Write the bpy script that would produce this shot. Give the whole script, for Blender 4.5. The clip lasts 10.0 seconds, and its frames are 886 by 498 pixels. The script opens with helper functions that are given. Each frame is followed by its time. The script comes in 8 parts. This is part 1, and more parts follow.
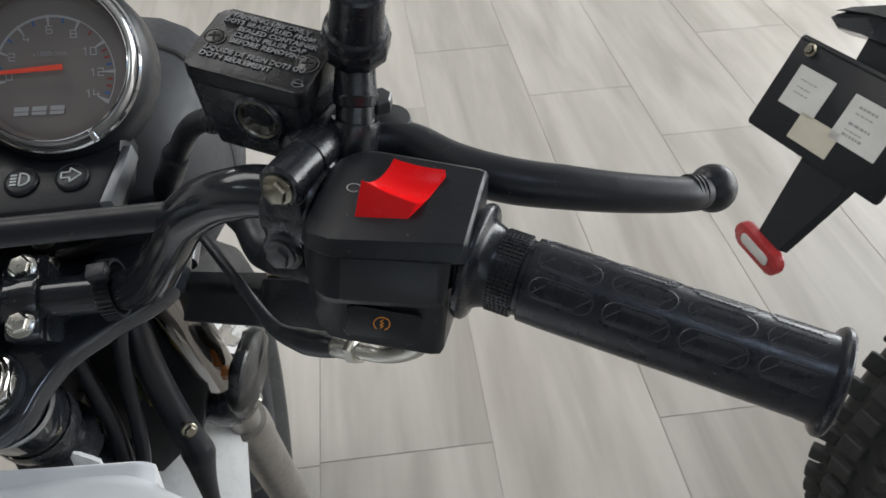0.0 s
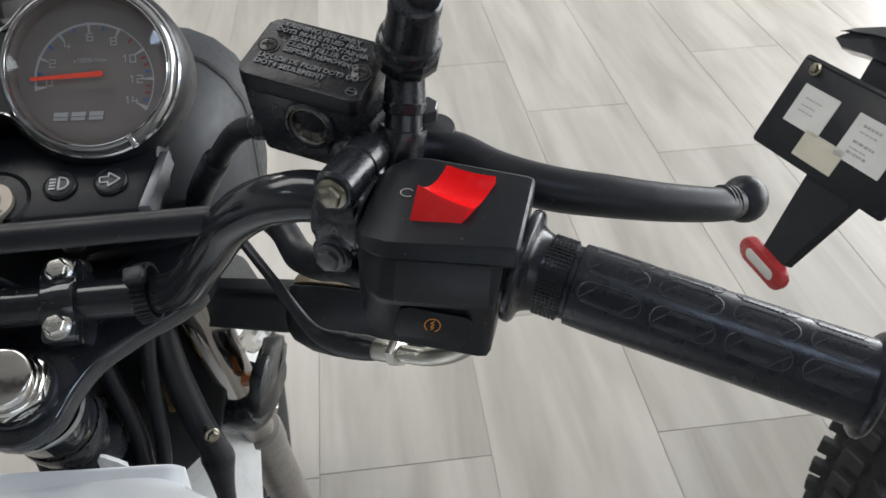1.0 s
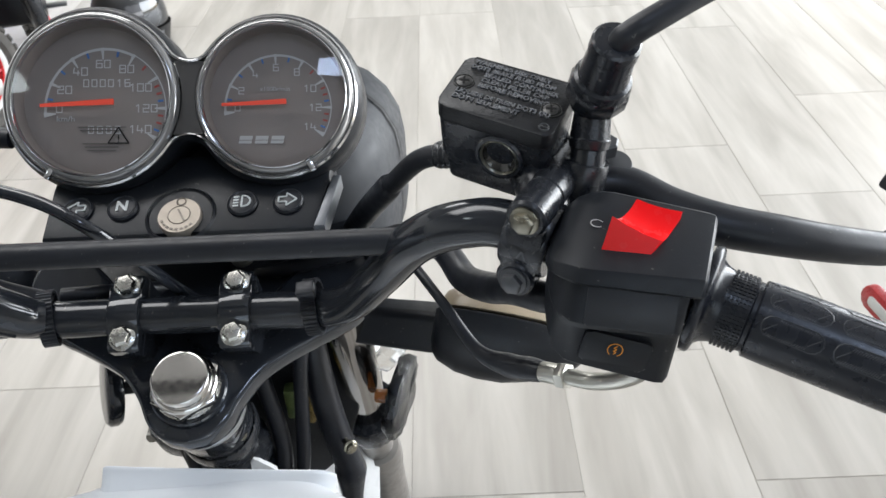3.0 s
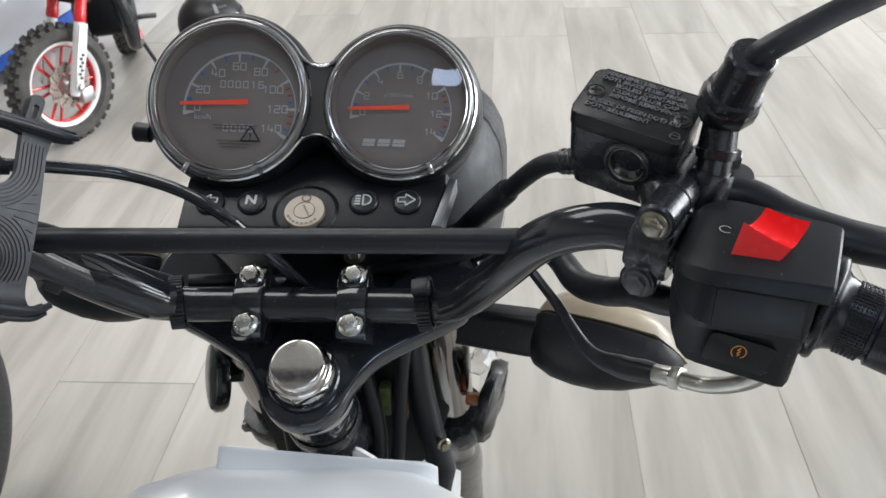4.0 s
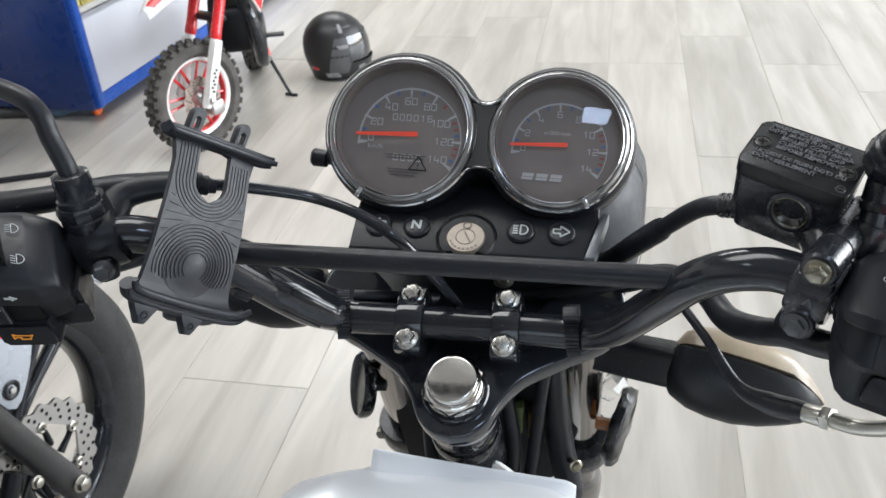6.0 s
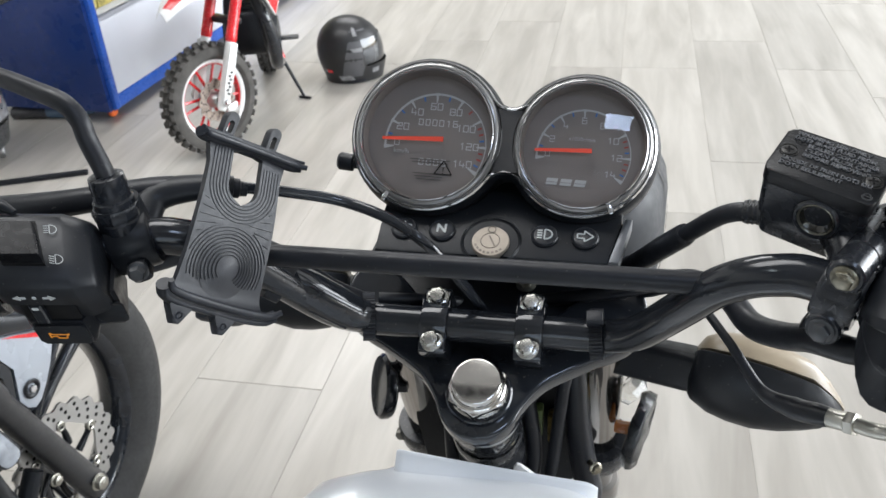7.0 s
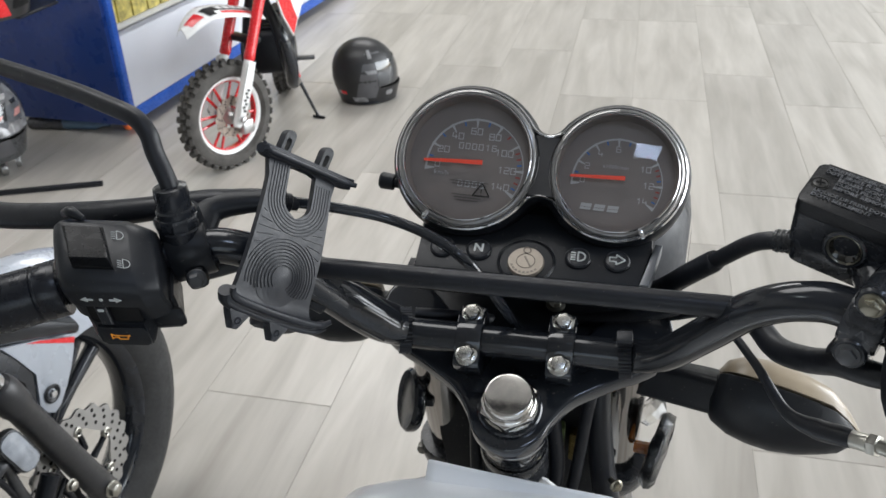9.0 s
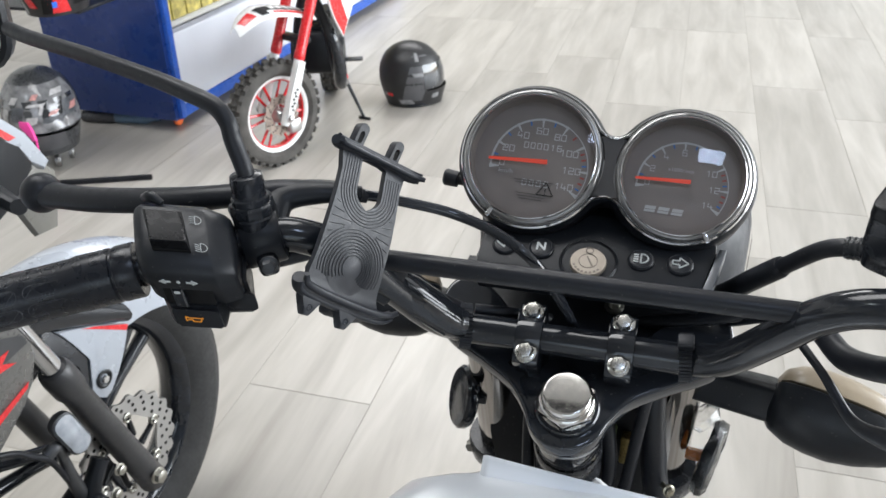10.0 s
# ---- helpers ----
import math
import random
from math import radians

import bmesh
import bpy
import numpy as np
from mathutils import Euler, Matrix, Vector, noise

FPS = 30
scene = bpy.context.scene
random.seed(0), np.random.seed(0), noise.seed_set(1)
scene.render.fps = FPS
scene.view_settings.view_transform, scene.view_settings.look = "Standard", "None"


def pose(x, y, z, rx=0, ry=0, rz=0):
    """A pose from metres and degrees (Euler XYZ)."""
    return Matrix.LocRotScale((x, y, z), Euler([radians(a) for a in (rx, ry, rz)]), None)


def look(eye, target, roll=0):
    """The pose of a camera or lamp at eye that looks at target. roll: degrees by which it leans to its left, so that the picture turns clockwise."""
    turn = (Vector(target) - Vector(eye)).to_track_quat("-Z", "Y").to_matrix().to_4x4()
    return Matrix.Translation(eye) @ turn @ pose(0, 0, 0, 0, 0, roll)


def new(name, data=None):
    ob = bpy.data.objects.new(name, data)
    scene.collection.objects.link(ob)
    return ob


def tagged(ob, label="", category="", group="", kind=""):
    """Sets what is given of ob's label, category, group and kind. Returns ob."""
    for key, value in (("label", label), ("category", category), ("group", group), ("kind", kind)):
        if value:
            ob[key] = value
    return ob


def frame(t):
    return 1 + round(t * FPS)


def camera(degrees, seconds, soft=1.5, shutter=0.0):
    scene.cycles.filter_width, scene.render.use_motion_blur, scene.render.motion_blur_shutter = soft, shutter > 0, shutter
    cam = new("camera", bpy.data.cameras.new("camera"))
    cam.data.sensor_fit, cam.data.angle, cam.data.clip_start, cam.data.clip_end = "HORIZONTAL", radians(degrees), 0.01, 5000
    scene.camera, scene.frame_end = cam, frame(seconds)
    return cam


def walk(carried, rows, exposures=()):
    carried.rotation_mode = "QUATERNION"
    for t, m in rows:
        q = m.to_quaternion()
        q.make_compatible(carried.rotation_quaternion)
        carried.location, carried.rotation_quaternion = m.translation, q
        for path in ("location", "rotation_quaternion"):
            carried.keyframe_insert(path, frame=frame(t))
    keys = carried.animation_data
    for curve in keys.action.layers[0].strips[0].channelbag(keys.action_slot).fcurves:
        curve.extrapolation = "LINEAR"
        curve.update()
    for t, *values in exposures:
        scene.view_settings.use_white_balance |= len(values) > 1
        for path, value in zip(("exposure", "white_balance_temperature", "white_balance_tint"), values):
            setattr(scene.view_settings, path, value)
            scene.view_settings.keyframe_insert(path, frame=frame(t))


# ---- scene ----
cam = camera(55.2, 10.0)
cam.data.dof.use_dof, cam.data.dof.focus_distance, cam.data.dof.aperture_fstop = True, 0.43, 32.0
PATH = [
    (0, (0.04, 0.004, 1.186), (0.162, 1.562, -0.061), -3.3),
    (0.5, (0.031, 0.0, 1.187), (0.169, 1.56, -0.057), -2.9),
    (1, (0.015, -0.003, 1.189), (0.169, 1.575, -0.031), -2.0),
    (1.5, (0.005, -0.006, 1.19), (0.178, 1.591, -0.001), -1.1),
    (2, (-0.01, -0.012, 1.197), (0.16, 1.598, 0.022), -0.4),
    (2.2, (-0.016, -0.013, 1.197), (0.107, 1.603, 0.025), -1.0),
    (3.5, (-0.045, -0.029, 1.204), (-0.119, 1.619, 0.073), -2.8),
    (4, (-0.065, -0.043, 1.205), (-0.215, 1.617, 0.099), -2.7),
    (4.5, (-0.076, -0.05, 1.211), (-0.299, 1.608, 0.114), -3.1),
    (5, (-0.084, -0.057, 1.216), (-0.369, 1.598, 0.129), -3.4),
    (5.5, (-0.092, -0.067, 1.225), (-0.43, 1.59, 0.156), -3.6),
    (7, (-0.108, -0.084, 1.237), (-0.502, 1.571, 0.185), -3.6),
    (7.5, (-0.11, -0.083, 1.239), (-0.499, 1.581, 0.2), -3.4),
    (8, (-0.112, -0.091, 1.246), (-0.499, 1.587, 0.229), -3.2),
    (8.5, (-0.118, -0.101, 1.247), (-0.499, 1.582, 0.235), -2.4),
    (9, (-0.128, -0.112, 1.248), (-0.528, 1.57, 0.243), -1.7),
    (9.5, (-0.136, -0.117, 1.246), (-0.61, 1.549, 0.248), -1.9),
    (10, (-0.145, -0.125, 1.246), (-0.628, 1.543, 0.253), -1.1),
]
walk(cam, [(t, look(eye, target, roll)) for t, eye, target, roll in PATH], [(0, 0.2, 6440, 10), (0.8, 0.25, 6430, 10), (1.5, 0.8, 6290, 10), (2.0, 0.9, 6270, 10), (3.5, 0.8, 6270, 10), (4.0, 0.56, 6330, 10), (4.5, 0.7, 6310, 10), (5.0, 0.85, 6270, 10), (5.5, 0.81, 6270, 10), (7.0, 0.81, 6270, 10), (8.5, 0.75, 6270, 10), (9.0, 0.45, 6330, 10), (9.5, 0.47, 6330, 10), (10, 0.79, 6270, 10)])

# ---- light ----
world = bpy.data.worlds.new("daylight")
scene.world = world
world.use_nodes = True
wn = world.node_tree.nodes
sky = wn.new("ShaderNodeTexSky")
sky.sky_type = "NISHITA"
sky.sun_disc = False
sky.sun_elevation, sky.sun_rotation = radians(35), radians(70)
world.node_tree.links.new(sky.outputs[0], wn["Background"].inputs[0])
wn["Background"].inputs[1].default_value = 0.12


def area_light(name, m, sx, sy, watts, colour):
    d = bpy.data.lights.new(name, "AREA")
    d.shape, d.size, d.size_y, d.energy, d.color = "RECTANGLE", sx, sy, watts, colour
    ob = new(name, d)
    ob.matrix_world = m
    return ob


sun = new("sun", bpy.data.lights.new("sun", "SUN"))
sun.data.energy, sun.data.angle, sun.data.color = 2.9, radians(8), (1.0, 0.95, 0.88)
sun.matrix_world = look((9, 4.5, 5.25), (1.5, 3.0, 0))
area_light("shopfront_daylight", look((5.3, 3.2, 1.75), (0, 3.0, 1.0)), 8.0, 2.7, 455, (0.95, 0.98, 1.0))
area_light("rear_window_daylight", look((1.2, -4.3, 1.9), (0.2, 1.0, 0.8)), 4.0, 2.0, 17, (0.93, 0.97, 1.0))
area_light("ceiling_panel_light", look((-1.4, 1.2, 3.24), (-1.4, 1.2, 0)), 2.4, 1.2, 38, (1.0, 0.98, 0.95))
area_light("ceiling_panel_light", look((0.5, -0.82, 3.24), (0.5, -0.82, 0)), 0.52, 0.36, 6, (0.62, 0.75, 1.0))
area_light("ceiling_panel_light", look((-2.55, -0.9, 3.24), (-2.55, -0.9, 0)), 0.5, 0.5, 4, (0.85, 0.95, 0.95))
area_light("ceiling_panel_light", look((-1.4, 5.0, 3.24), (-1.4, 5.0, 0)), 2.4, 1.2, 62, (1.0, 0.98, 0.95))

# ---- materials ----


def mat(name, colour, rough=0.5, metal=0.0, coat=0.0, vary=0.12, vscale=25.0, bump=0.0, bscale=600.0, rvary=0.08, spec=0.5, stretch=None, dust=0.0):
    m = bpy.data.materials.new(name)
    m.use_nodes = True
    nt = m.node_tree
    b = nt.nodes["Principled BSDF"]
    b.inputs["Metallic"].default_value = metal
    b.inputs["Coat Weight"].default_value = coat
    b.inputs["Coat Roughness"].default_value = 0.05
    b.inputs["Specular IOR Level"].default_value = spec
    tc = nt.nodes.new("ShaderNodeTexCoord")
    mp = nt.nodes.new("ShaderNodeMapping")
    nt.links.new(tc.outputs["Object"], mp.inputs[0])
    if stretch:
        mp.inputs["Scale"].default_value = stretch
    big = nt.nodes.new("ShaderNodeTexNoise")
    big.inputs["Scale"].default_value = vscale
    big.inputs["Detail"].default_value = 5
    nt.links.new(mp.outputs[0], big.inputs["Vector"])
    ramp = nt.nodes.new("ShaderNodeMapRange")
    ramp.inputs[1].default_value, ramp.inputs[2].default_value = 0.3, 0.7
    ramp.inputs[3].default_value, ramp.inputs[4].default_value = 1.0 - vary, 1.0 + vary
    nt.links.new(big.outputs[0], ramp.inputs[0])
    mul = nt.nodes.new("ShaderNodeVectorMath")
    mul.operation = "SCALE"
    mul.inputs[0].default_value = colour[:3]
    nt.links.new(ramp.outputs[0], mul.inputs["Scale"])
    if dust:
        # sparse lint and dust specks
        sp = nt.nodes.new("ShaderNodeTexNoise")
        sp.inputs["Scale"].default_value, sp.inputs["Detail"].default_value = 420.0, 3
        nt.links.new(mp.outputs[0], sp.inputs["Vector"])
        cut = nt.nodes.new("ShaderNodeMapRange")
        cut.inputs[1].default_value, cut.inputs[2].default_value = 0.69, 0.76
        cut.inputs[4].default_value = dust
        nt.links.new(sp.outputs[0], cut.inputs[0])
        mx = nt.nodes.new("ShaderNodeMix")
        mx.data_type = "RGBA"
        nt.links.new(cut.outputs[0], mx.inputs[0])
        nt.links.new(mul.outputs[0], mx.inputs[6])
        mx.inputs[7].default_value = (0.22, 0.21, 0.19, 1)
        nt.links.new(mx.outputs[2], b.inputs["Base Color"])
    else:
        nt.links.new(mul.outputs[0], b.inputs["Base Color"])
    rr = nt.nodes.new("ShaderNodeMapRange")
    rr.inputs[1].default_value, rr.inputs[2].default_value = 0.3, 0.7
    rr.inputs[3].default_value, rr.inputs[4].default_value = max(0.02, rough - rvary), rough + rvary
    fine = nt.nodes.new("ShaderNodeTexNoise")
    fine.inputs["Scale"].default_value = vscale * 6
    fine.inputs["Detail"].default_value = 4
    nt.links.new(mp.outputs[0], fine.inputs["Vector"])
    nt.links.new(fine.outputs[0], rr.inputs[0])
    nt.links.new(rr.outputs[0], b.inputs["Roughness"])
    if bump:
        g = nt.nodes.new("ShaderNodeTexNoise")
        g.inputs["Scale"].default_value = bscale
        g.inputs["Detail"].default_value = 3
        nt.links.new(mp.outputs[0], g.inputs["Vector"])
        bp = nt.nodes.new("ShaderNodeBump")
        bp.inputs["Strength"].default_value = bump
        bp.inputs["Distance"].default_value = 0.001
        nt.links.new(g.outputs[0], bp.inputs["Height"])
        nt.links.new(bp.outputs[0], b.inputs["Normal"])
    return m


GLOSS_BLACK = mat("gloss_black_paint", (0.0150, 0.0172, 0.0215), 0.095, coat=0.12, vary=0.3, rvary=0.03, spec=0.5, dust=0.3)
BAR_BLACK = mat("black_bar_enamel", (0.0140, 0.0160, 0.0200), 0.15, coat=0.05, vary=0.3, rvary=0.04, spec=0.42, dust=0.3)
CAST_BLACK = mat("semi_gloss_cast_black", (0.0155, 0.0172, 0.0210), 0.26, coat=0.1, vary=0.3, bump=0.08, bscale=900, spec=0.4, dust=0.45)
SATIN_BLACK = mat("satin_black_plastic", (0.0100, 0.0114, 0.0142), 0.36, bump=0.12, bscale=1800, vary=0.2, spec=0.25, dust=0.35)
DARK_PLASTIC = mat("dark_grey_plastic", (0.0140, 0.0153, 0.0185), 0.46, bump=0.1, bscale=1500, vary=0.2, spec=0.35)
RUBBER = mat("black_rubber", (0.0098, 0.0112, 0.0150), 0.38, bump=0.12, bscale=1200, vary=0.25, spec=0.32, dust=0.3)
BOOT_RUBBER = mat("semi_gloss_boot_rubber", (0.0120, 0.0135, 0.0170), 0.24, bump=0.04, bscale=900, vary=0.25, spec=0.42, dust=0.3)
SOFT_RUBBER = mat("matt_silicone_rubber", (0.0130, 0.0147, 0.0195), 0.44, bump=0.08, bscale=1500, vary=0.15, vscale=60, spec=0.36, dust=0.3)
GRIP_RUBBER = mat("glossy_grip_rubber", (0.0088, 0.0104, 0.0150), 0.29, bump=0.04, bscale=900, vary=0.2, spec=0.36, dust=0.2)
PAD_RUBBER = mat("dusty_grip_pad", (0.030, 0.032, 0.037), 0.42, vary=0.3, vscale=80, spec=0.4)
LEVER_BLACK = mat("satin_painted_alloy", (0.0100, 0.0112, 0.0148), 0.40, vary=0.2, bump=0.04, spec=0.3, dust=0.3)
CHROME = mat("chrome_plate", (0.66, 0.665, 0.68), 0.12, metal=1.0, vary=0.06, rvary=0.03)
BRUSHED = mat("dull_chrome_plate", (0.56, 0.55, 0.51), 0.26, metal=1.0, vary=0.05, vscale=60, rvary=0.03)
NUT_CHROME = mat("worn_nut_chrome", (0.60, 0.58, 0.55), 0.13, metal=1.0, vary=0.07, vscale=45, rvary=0.04)
LID_BLACK = mat("grained_black_lid", (0.0065, 0.007, 0.0085), 0.36, vary=0.2, bump=0.25, bscale=700, spec=0.35)
# raised lid letters: the light they catch is put into this paler grey
LETTER_GREY = mat("embossing_highlight", (0.10, 0.102, 0.108), 0.28, vary=0.5, vscale=300)
LETTER_DARK = mat("dark_screw_metal", (0.035, 0.034, 0.032), 0.32, metal=0.3, vary=0.2, vscale=200)
DARK_CHROME = mat("dark_smoked_chrome", (0.36, 0.338, 0.318), 0.08, metal=1.0, vary=0.12, vscale=18, rvary=0.03)
BRONZE_DISC = mat("rusty_disc_steel", (0.30, 0.245, 0.21), 0.45, metal=0.6, vary=0.3, vscale=60)
DULL_BOLT = mat("dull_bronze_zinc", (0.24, 0.225, 0.18), 0.3, metal=1.0, vary=0.15, rvary=0.06)
ZINC = mat("zinc_plated_steel", (0.42, 0.41, 0.37), 0.36, metal=1.0, vary=0.12, rvary=0.08, bump=0.05)
BEZEL = mat("dull_bezel_chrome", (0.62, 0.62, 0.63), 0.13, metal=1.0, vary=0.1, rvary=0.04)
FAINT_PRINT = mat("faint_dial_print", (0.085, 0.074, 0.067), 0.5, vary=0.05)
DIP_BLACK = mat("gloss_black_switch", (0.0035, 0.0038, 0.0048), 0.28, vary=0.1, spec=0.09)
LOCK_MARK = mat("engraved_key_metal", (0.13, 0.11, 0.092), 0.5, metal=0.3, vary=0.2, vscale=200)
SILVER = mat("brushed_key_metal", (0.27, 0.235, 0.195), 0.5, metal=0.45, vary=0.08, vscale=120)
TANK = mat("pearl_white_paint", (0.70, 0.72, 0.74), 0.3, metal=0.15, coat=0.5, vary=0.015, vscale=5, rvary=0.012)
WHITE_PLASTIC = mat("white_plastic", (0.75, 0.75, 0.74), 0.3, vary=0.06, coat=0.2)
RED_PLASTIC = mat("red_plastic", (0.72, 0.006, 0.008), 0.22, vary=0.06, spec=0.16)
RED_PAINT = mat("red_paint", (0.6, 0.015, 0.02), 0.25, coat=0.4)
ORANGE = mat("orange_plastic", (0.8, 0.16, 0.03), 0.4)
BLUE = mat("blue_laminate", (0.012, 0.035, 0.16), 0.3, vary=0.03, vscale=3, coat=0.1)
WHITE_LAM = mat("white_laminate", (0.62, 0.64, 0.7), 0.4, vary=0.05, vscale=4)
PRINT_WHITE = mat("white_print", (0.42, 0.44, 0.44), 0.5, vary=0.05)
PRINT_GREY = mat("grey_print", (0.42, 0.42, 0.42), 0.5, vary=0.05)
PALE_INK = mat("faded_ink", (0.30, 0.29, 0.29), 0.6, vary=0.2, vscale=200)
PRINT_ORANGE = mat("orange_print", (0.75, 0.28, 0.02), 0.5, vary=0.05)
PRINT_BLUE = mat("blue_print", (0.03, 0.12, 0.35), 0.5, vary=0.05)
PRINT_RED = mat("dull_red_print", (0.28, 0.04, 0.03), 0.5, vary=0.05)
PRINT_BLACK = mat("black_print", (0.004, 0.004, 0.0045), 0.6, vary=0.05, spec=0.2)
NEEDLE = mat("orange_red_needle", (0.9, 0.07, 0.03), 0.45, vary=0.03)
DIAL = mat("dark_dial_face", (0.185, 0.160, 0.147), 0.6, vary=0.1, vscale=40, dust=0.12)
TYRE = mat("tyre_rubber", (0.02, 0.02, 0.02), 0.75, bump=0.3, bscale=350, vary=0.3)
TYRE_DUSTY = mat("dusty_tyre_rubber", (0.062, 0.058, 0.053), 0.85, bump=0.3, bscale=300, vary=0.4, vscale=18)
DARK_METAL = mat("dark_grey_metal", (0.06, 0.062, 0.066), 0.38, metal=0.4, vary=0.2)
STEEL = mat("bare_steel", (0.5, 0.5, 0.5), 0.34, metal=1.0, vary=0.05, rvary=0.06)
LABEL_PAPER = mat("paper_label", (0.56, 0.555, 0.53), 0.6, vary=0.08)
TAN_LENS = mat("smoky_clear_lens", (0.29, 0.235, 0.165), 0.36, vary=0.15, coat=0.05, vscale=40)
AMBER = mat("amber_bulb", (0.5, 0.16, 0.03), 0.25, coat=0.3)
SMOKED = mat("smoked_bezel_plastic", (0.23, 0.227, 0.224), 0.16, metal=0.6, coat=0.9, vary=0.1, spec=0.7)
GREY_PAINT = mat("silver_grey_paint", (0.40, 0.43, 0.48), 0.3, metal=0.2, coat=0.4, vary=0.03, vscale=4)
FORK_BLACK = mat("satin_dark_fork", (0.03, 0.03, 0.032), 0.42, vary=0.15, bump=0.08)
WALL = mat("pale_wall_paint", (0.62, 0.62, 0.6), 0.7, vary=0.05, vscale=2, bump=0.1, bscale=200)
CEIL = mat("pale_grey_ceiling_board", (0.34, 0.34, 0.34), 0.85, vary=0.05, vscale=2)
GROUT = mat("grey_grout", (0.34, 0.32, 0.285), 0.85, vary=0.15, vscale=30, bump=0.2)
YELLOW_CARD = mat("yellow_card_box", (0.5, 0.42, 0.12), 0.55, vary=0.5, vscale=40)
PINK = mat("pink_plastic", (0.75, 0.05, 0.3), 0.4)
ALU_FRAME = mat("grey_aluminium_frame", (0.3, 0.3, 0.31), 0.4, metal=0.8)
CARBON = mat("matt_black_helmet_shell", (0.014, 0.014, 0.015), 0.42, vary=0.25, coat=0.05)
PALE_GREY = mat("pale_grey_graphic", (0.2, 0.2, 0.205), 0.4, vary=0.4, vscale=60)
HELMET_GREY = mat("grey_helmet_graphic", (0.075, 0.075, 0.08), 0.35, coat=0.2)


def clear(name, tint, rough=0.0, ior=1.45):
    m = bpy.data.materials.new(name)
    m.use_nodes = True
    b = m.node_tree.nodes["Principled BSDF"]
    b.inputs["Base Color"].default_value = (*tint, 1)
    b.inputs["Transmission Weight"].default_value = 1.0
    b.inputs["Roughness"].default_value = rough
    b.inputs["IOR"].default_value = ior
    return m


def pane_material(name):
    # thin window glass: mostly see-through, with a mirror-like sheen
    m = bpy.data.materials.new(name)
    m.use_nodes = True
    nt = m.node_tree
    out = nt.nodes["Material Output"]
    nt.nodes.remove(nt.nodes["Principled BSDF"])
    mix, tr, gl, fr = (nt.nodes.new(k) for k in ("ShaderNodeMixShader", "ShaderNodeBsdfTransparent", "ShaderNodeBsdfGlossy", "ShaderNodeFresnel"))
    gl.inputs["Roughness"].default_value = 0.03
    fr.inputs["IOR"].default_value = 1.5
    nt.links.new(fr.outputs[0], mix.inputs[0])
    nt.links.new(tr.outputs[0], mix.inputs[1])
    nt.links.new(gl.outputs[0], mix.inputs[2])
    nt.links.new(mix.outputs[0], out.inputs[0])
    return m


PANE = pane_material("clear_pane")
CLEAR = clear("clear_plastic", (0.97, 0.97, 0.97), 0.02)
FILM = clear("clear_wrapping_film", (0.86, 0.86, 0.85), 0.22, 1.28)


def tile_material():
    m = bpy.data.materials.new("striated_porcelain_tile")
    m.use_nodes = True
    nt = m.node_tree
    b = nt.nodes["Principled BSDF"]
    L = nt.links.new
    tc, info, add, mp = (nt.nodes.new(k) for k in ("ShaderNodeTexCoord", "ShaderNodeObjectInfo", "ShaderNodeVectorMath", "ShaderNodeMapping"))
    shift = nt.nodes.new("ShaderNodeVectorMath")
    shift.operation = "SCALE"
    shift.inputs[0].default_value = (37.0, 53.0, 19.0)
    L(info.outputs["Random"], shift.inputs["Scale"])
    L(tc.outputs["Object"], add.inputs[0])
    L(shift.outputs[0], add.inputs[1])
    L(add.outputs[0], mp.inputs[0])
    mp.inputs["Rotation"].default_value = (0, 0, radians(7))
    mp.inputs["Scale"].default_value = (13.0, 1.5, 1.0)
    veins, fine, blot = (nt.nodes.new("ShaderNodeTexNoise") for _ in range(3))
    veins.inputs["Scale"].default_value, veins.inputs["Detail"].default_value, veins.inputs["Distortion"].default_value = 1.0, 4, 0.6
    fine.inputs["Scale"].default_value, fine.inputs["Detail"].default_value = 5.0, 6
    blot.inputs["Scale"].default_value, blot.inputs["Detail"].default_value = 3.0, 3
    L(mp.outputs[0], veins.inputs["Vector"])
    L(mp.outputs[0], fine.inputs["Vector"])
    L(add.outputs[0], blot.inputs["Vector"])
    ramp = nt.nodes.new("ShaderNodeValToRGB")
    ramp.color_ramp.elements[0].position, ramp.color_ramp.elements[1].position = 0.3, 0.68
    ramp.color_ramp.elements[0].color = (0.35, 0.327, 0.292, 1)
    ramp.color_ramp.elements[1].color = (0.49, 0.464, 0.422, 1)
    L(veins.outputs[0], ramp.inputs[0])
    mix = nt.nodes.new("ShaderNodeMix")
    mix.data_type, mix.blend_type = "RGBA", "MULTIPLY"
    mix.inputs[0].default_value = 0.35
    L(ramp.outputs[0], mix.inputs[6])
    fr = nt.nodes.new("ShaderNodeValToRGB")
    fr.color_ramp.elements[0].color, fr.color_ramp.elements[1].color = (0.72, 0.71, 0.70, 1), (1.12, 1.12, 1.12, 1)
    L(fine.outputs[0], fr.inputs[0])
    L(fr.outputs[0], mix.inputs[7])
    tone = nt.nodes.new("ShaderNodeMapRange")
    tone.inputs[3].default_value, tone.inputs[4].default_value = 0.93, 1.07
    L(info.outputs["Random"], tone.inputs[0])
    sc = nt.nodes.new("ShaderNodeVectorMath")
    sc.operation = "SCALE"
    L(mix.outputs[2], sc.inputs[0])
    L(tone.outputs[0], sc.inputs["Scale"])
    L(sc.outputs[0], b.inputs["Base Color"])
    rg = nt.nodes.new("ShaderNodeMapRange")
    rg.inputs[3].default_value, rg.inputs[4].default_value = 0.26, 0.42
    L(blot.outputs[0], rg.inputs[0])
    L(rg.outputs[0], b.inputs["Roughness"])
    return m


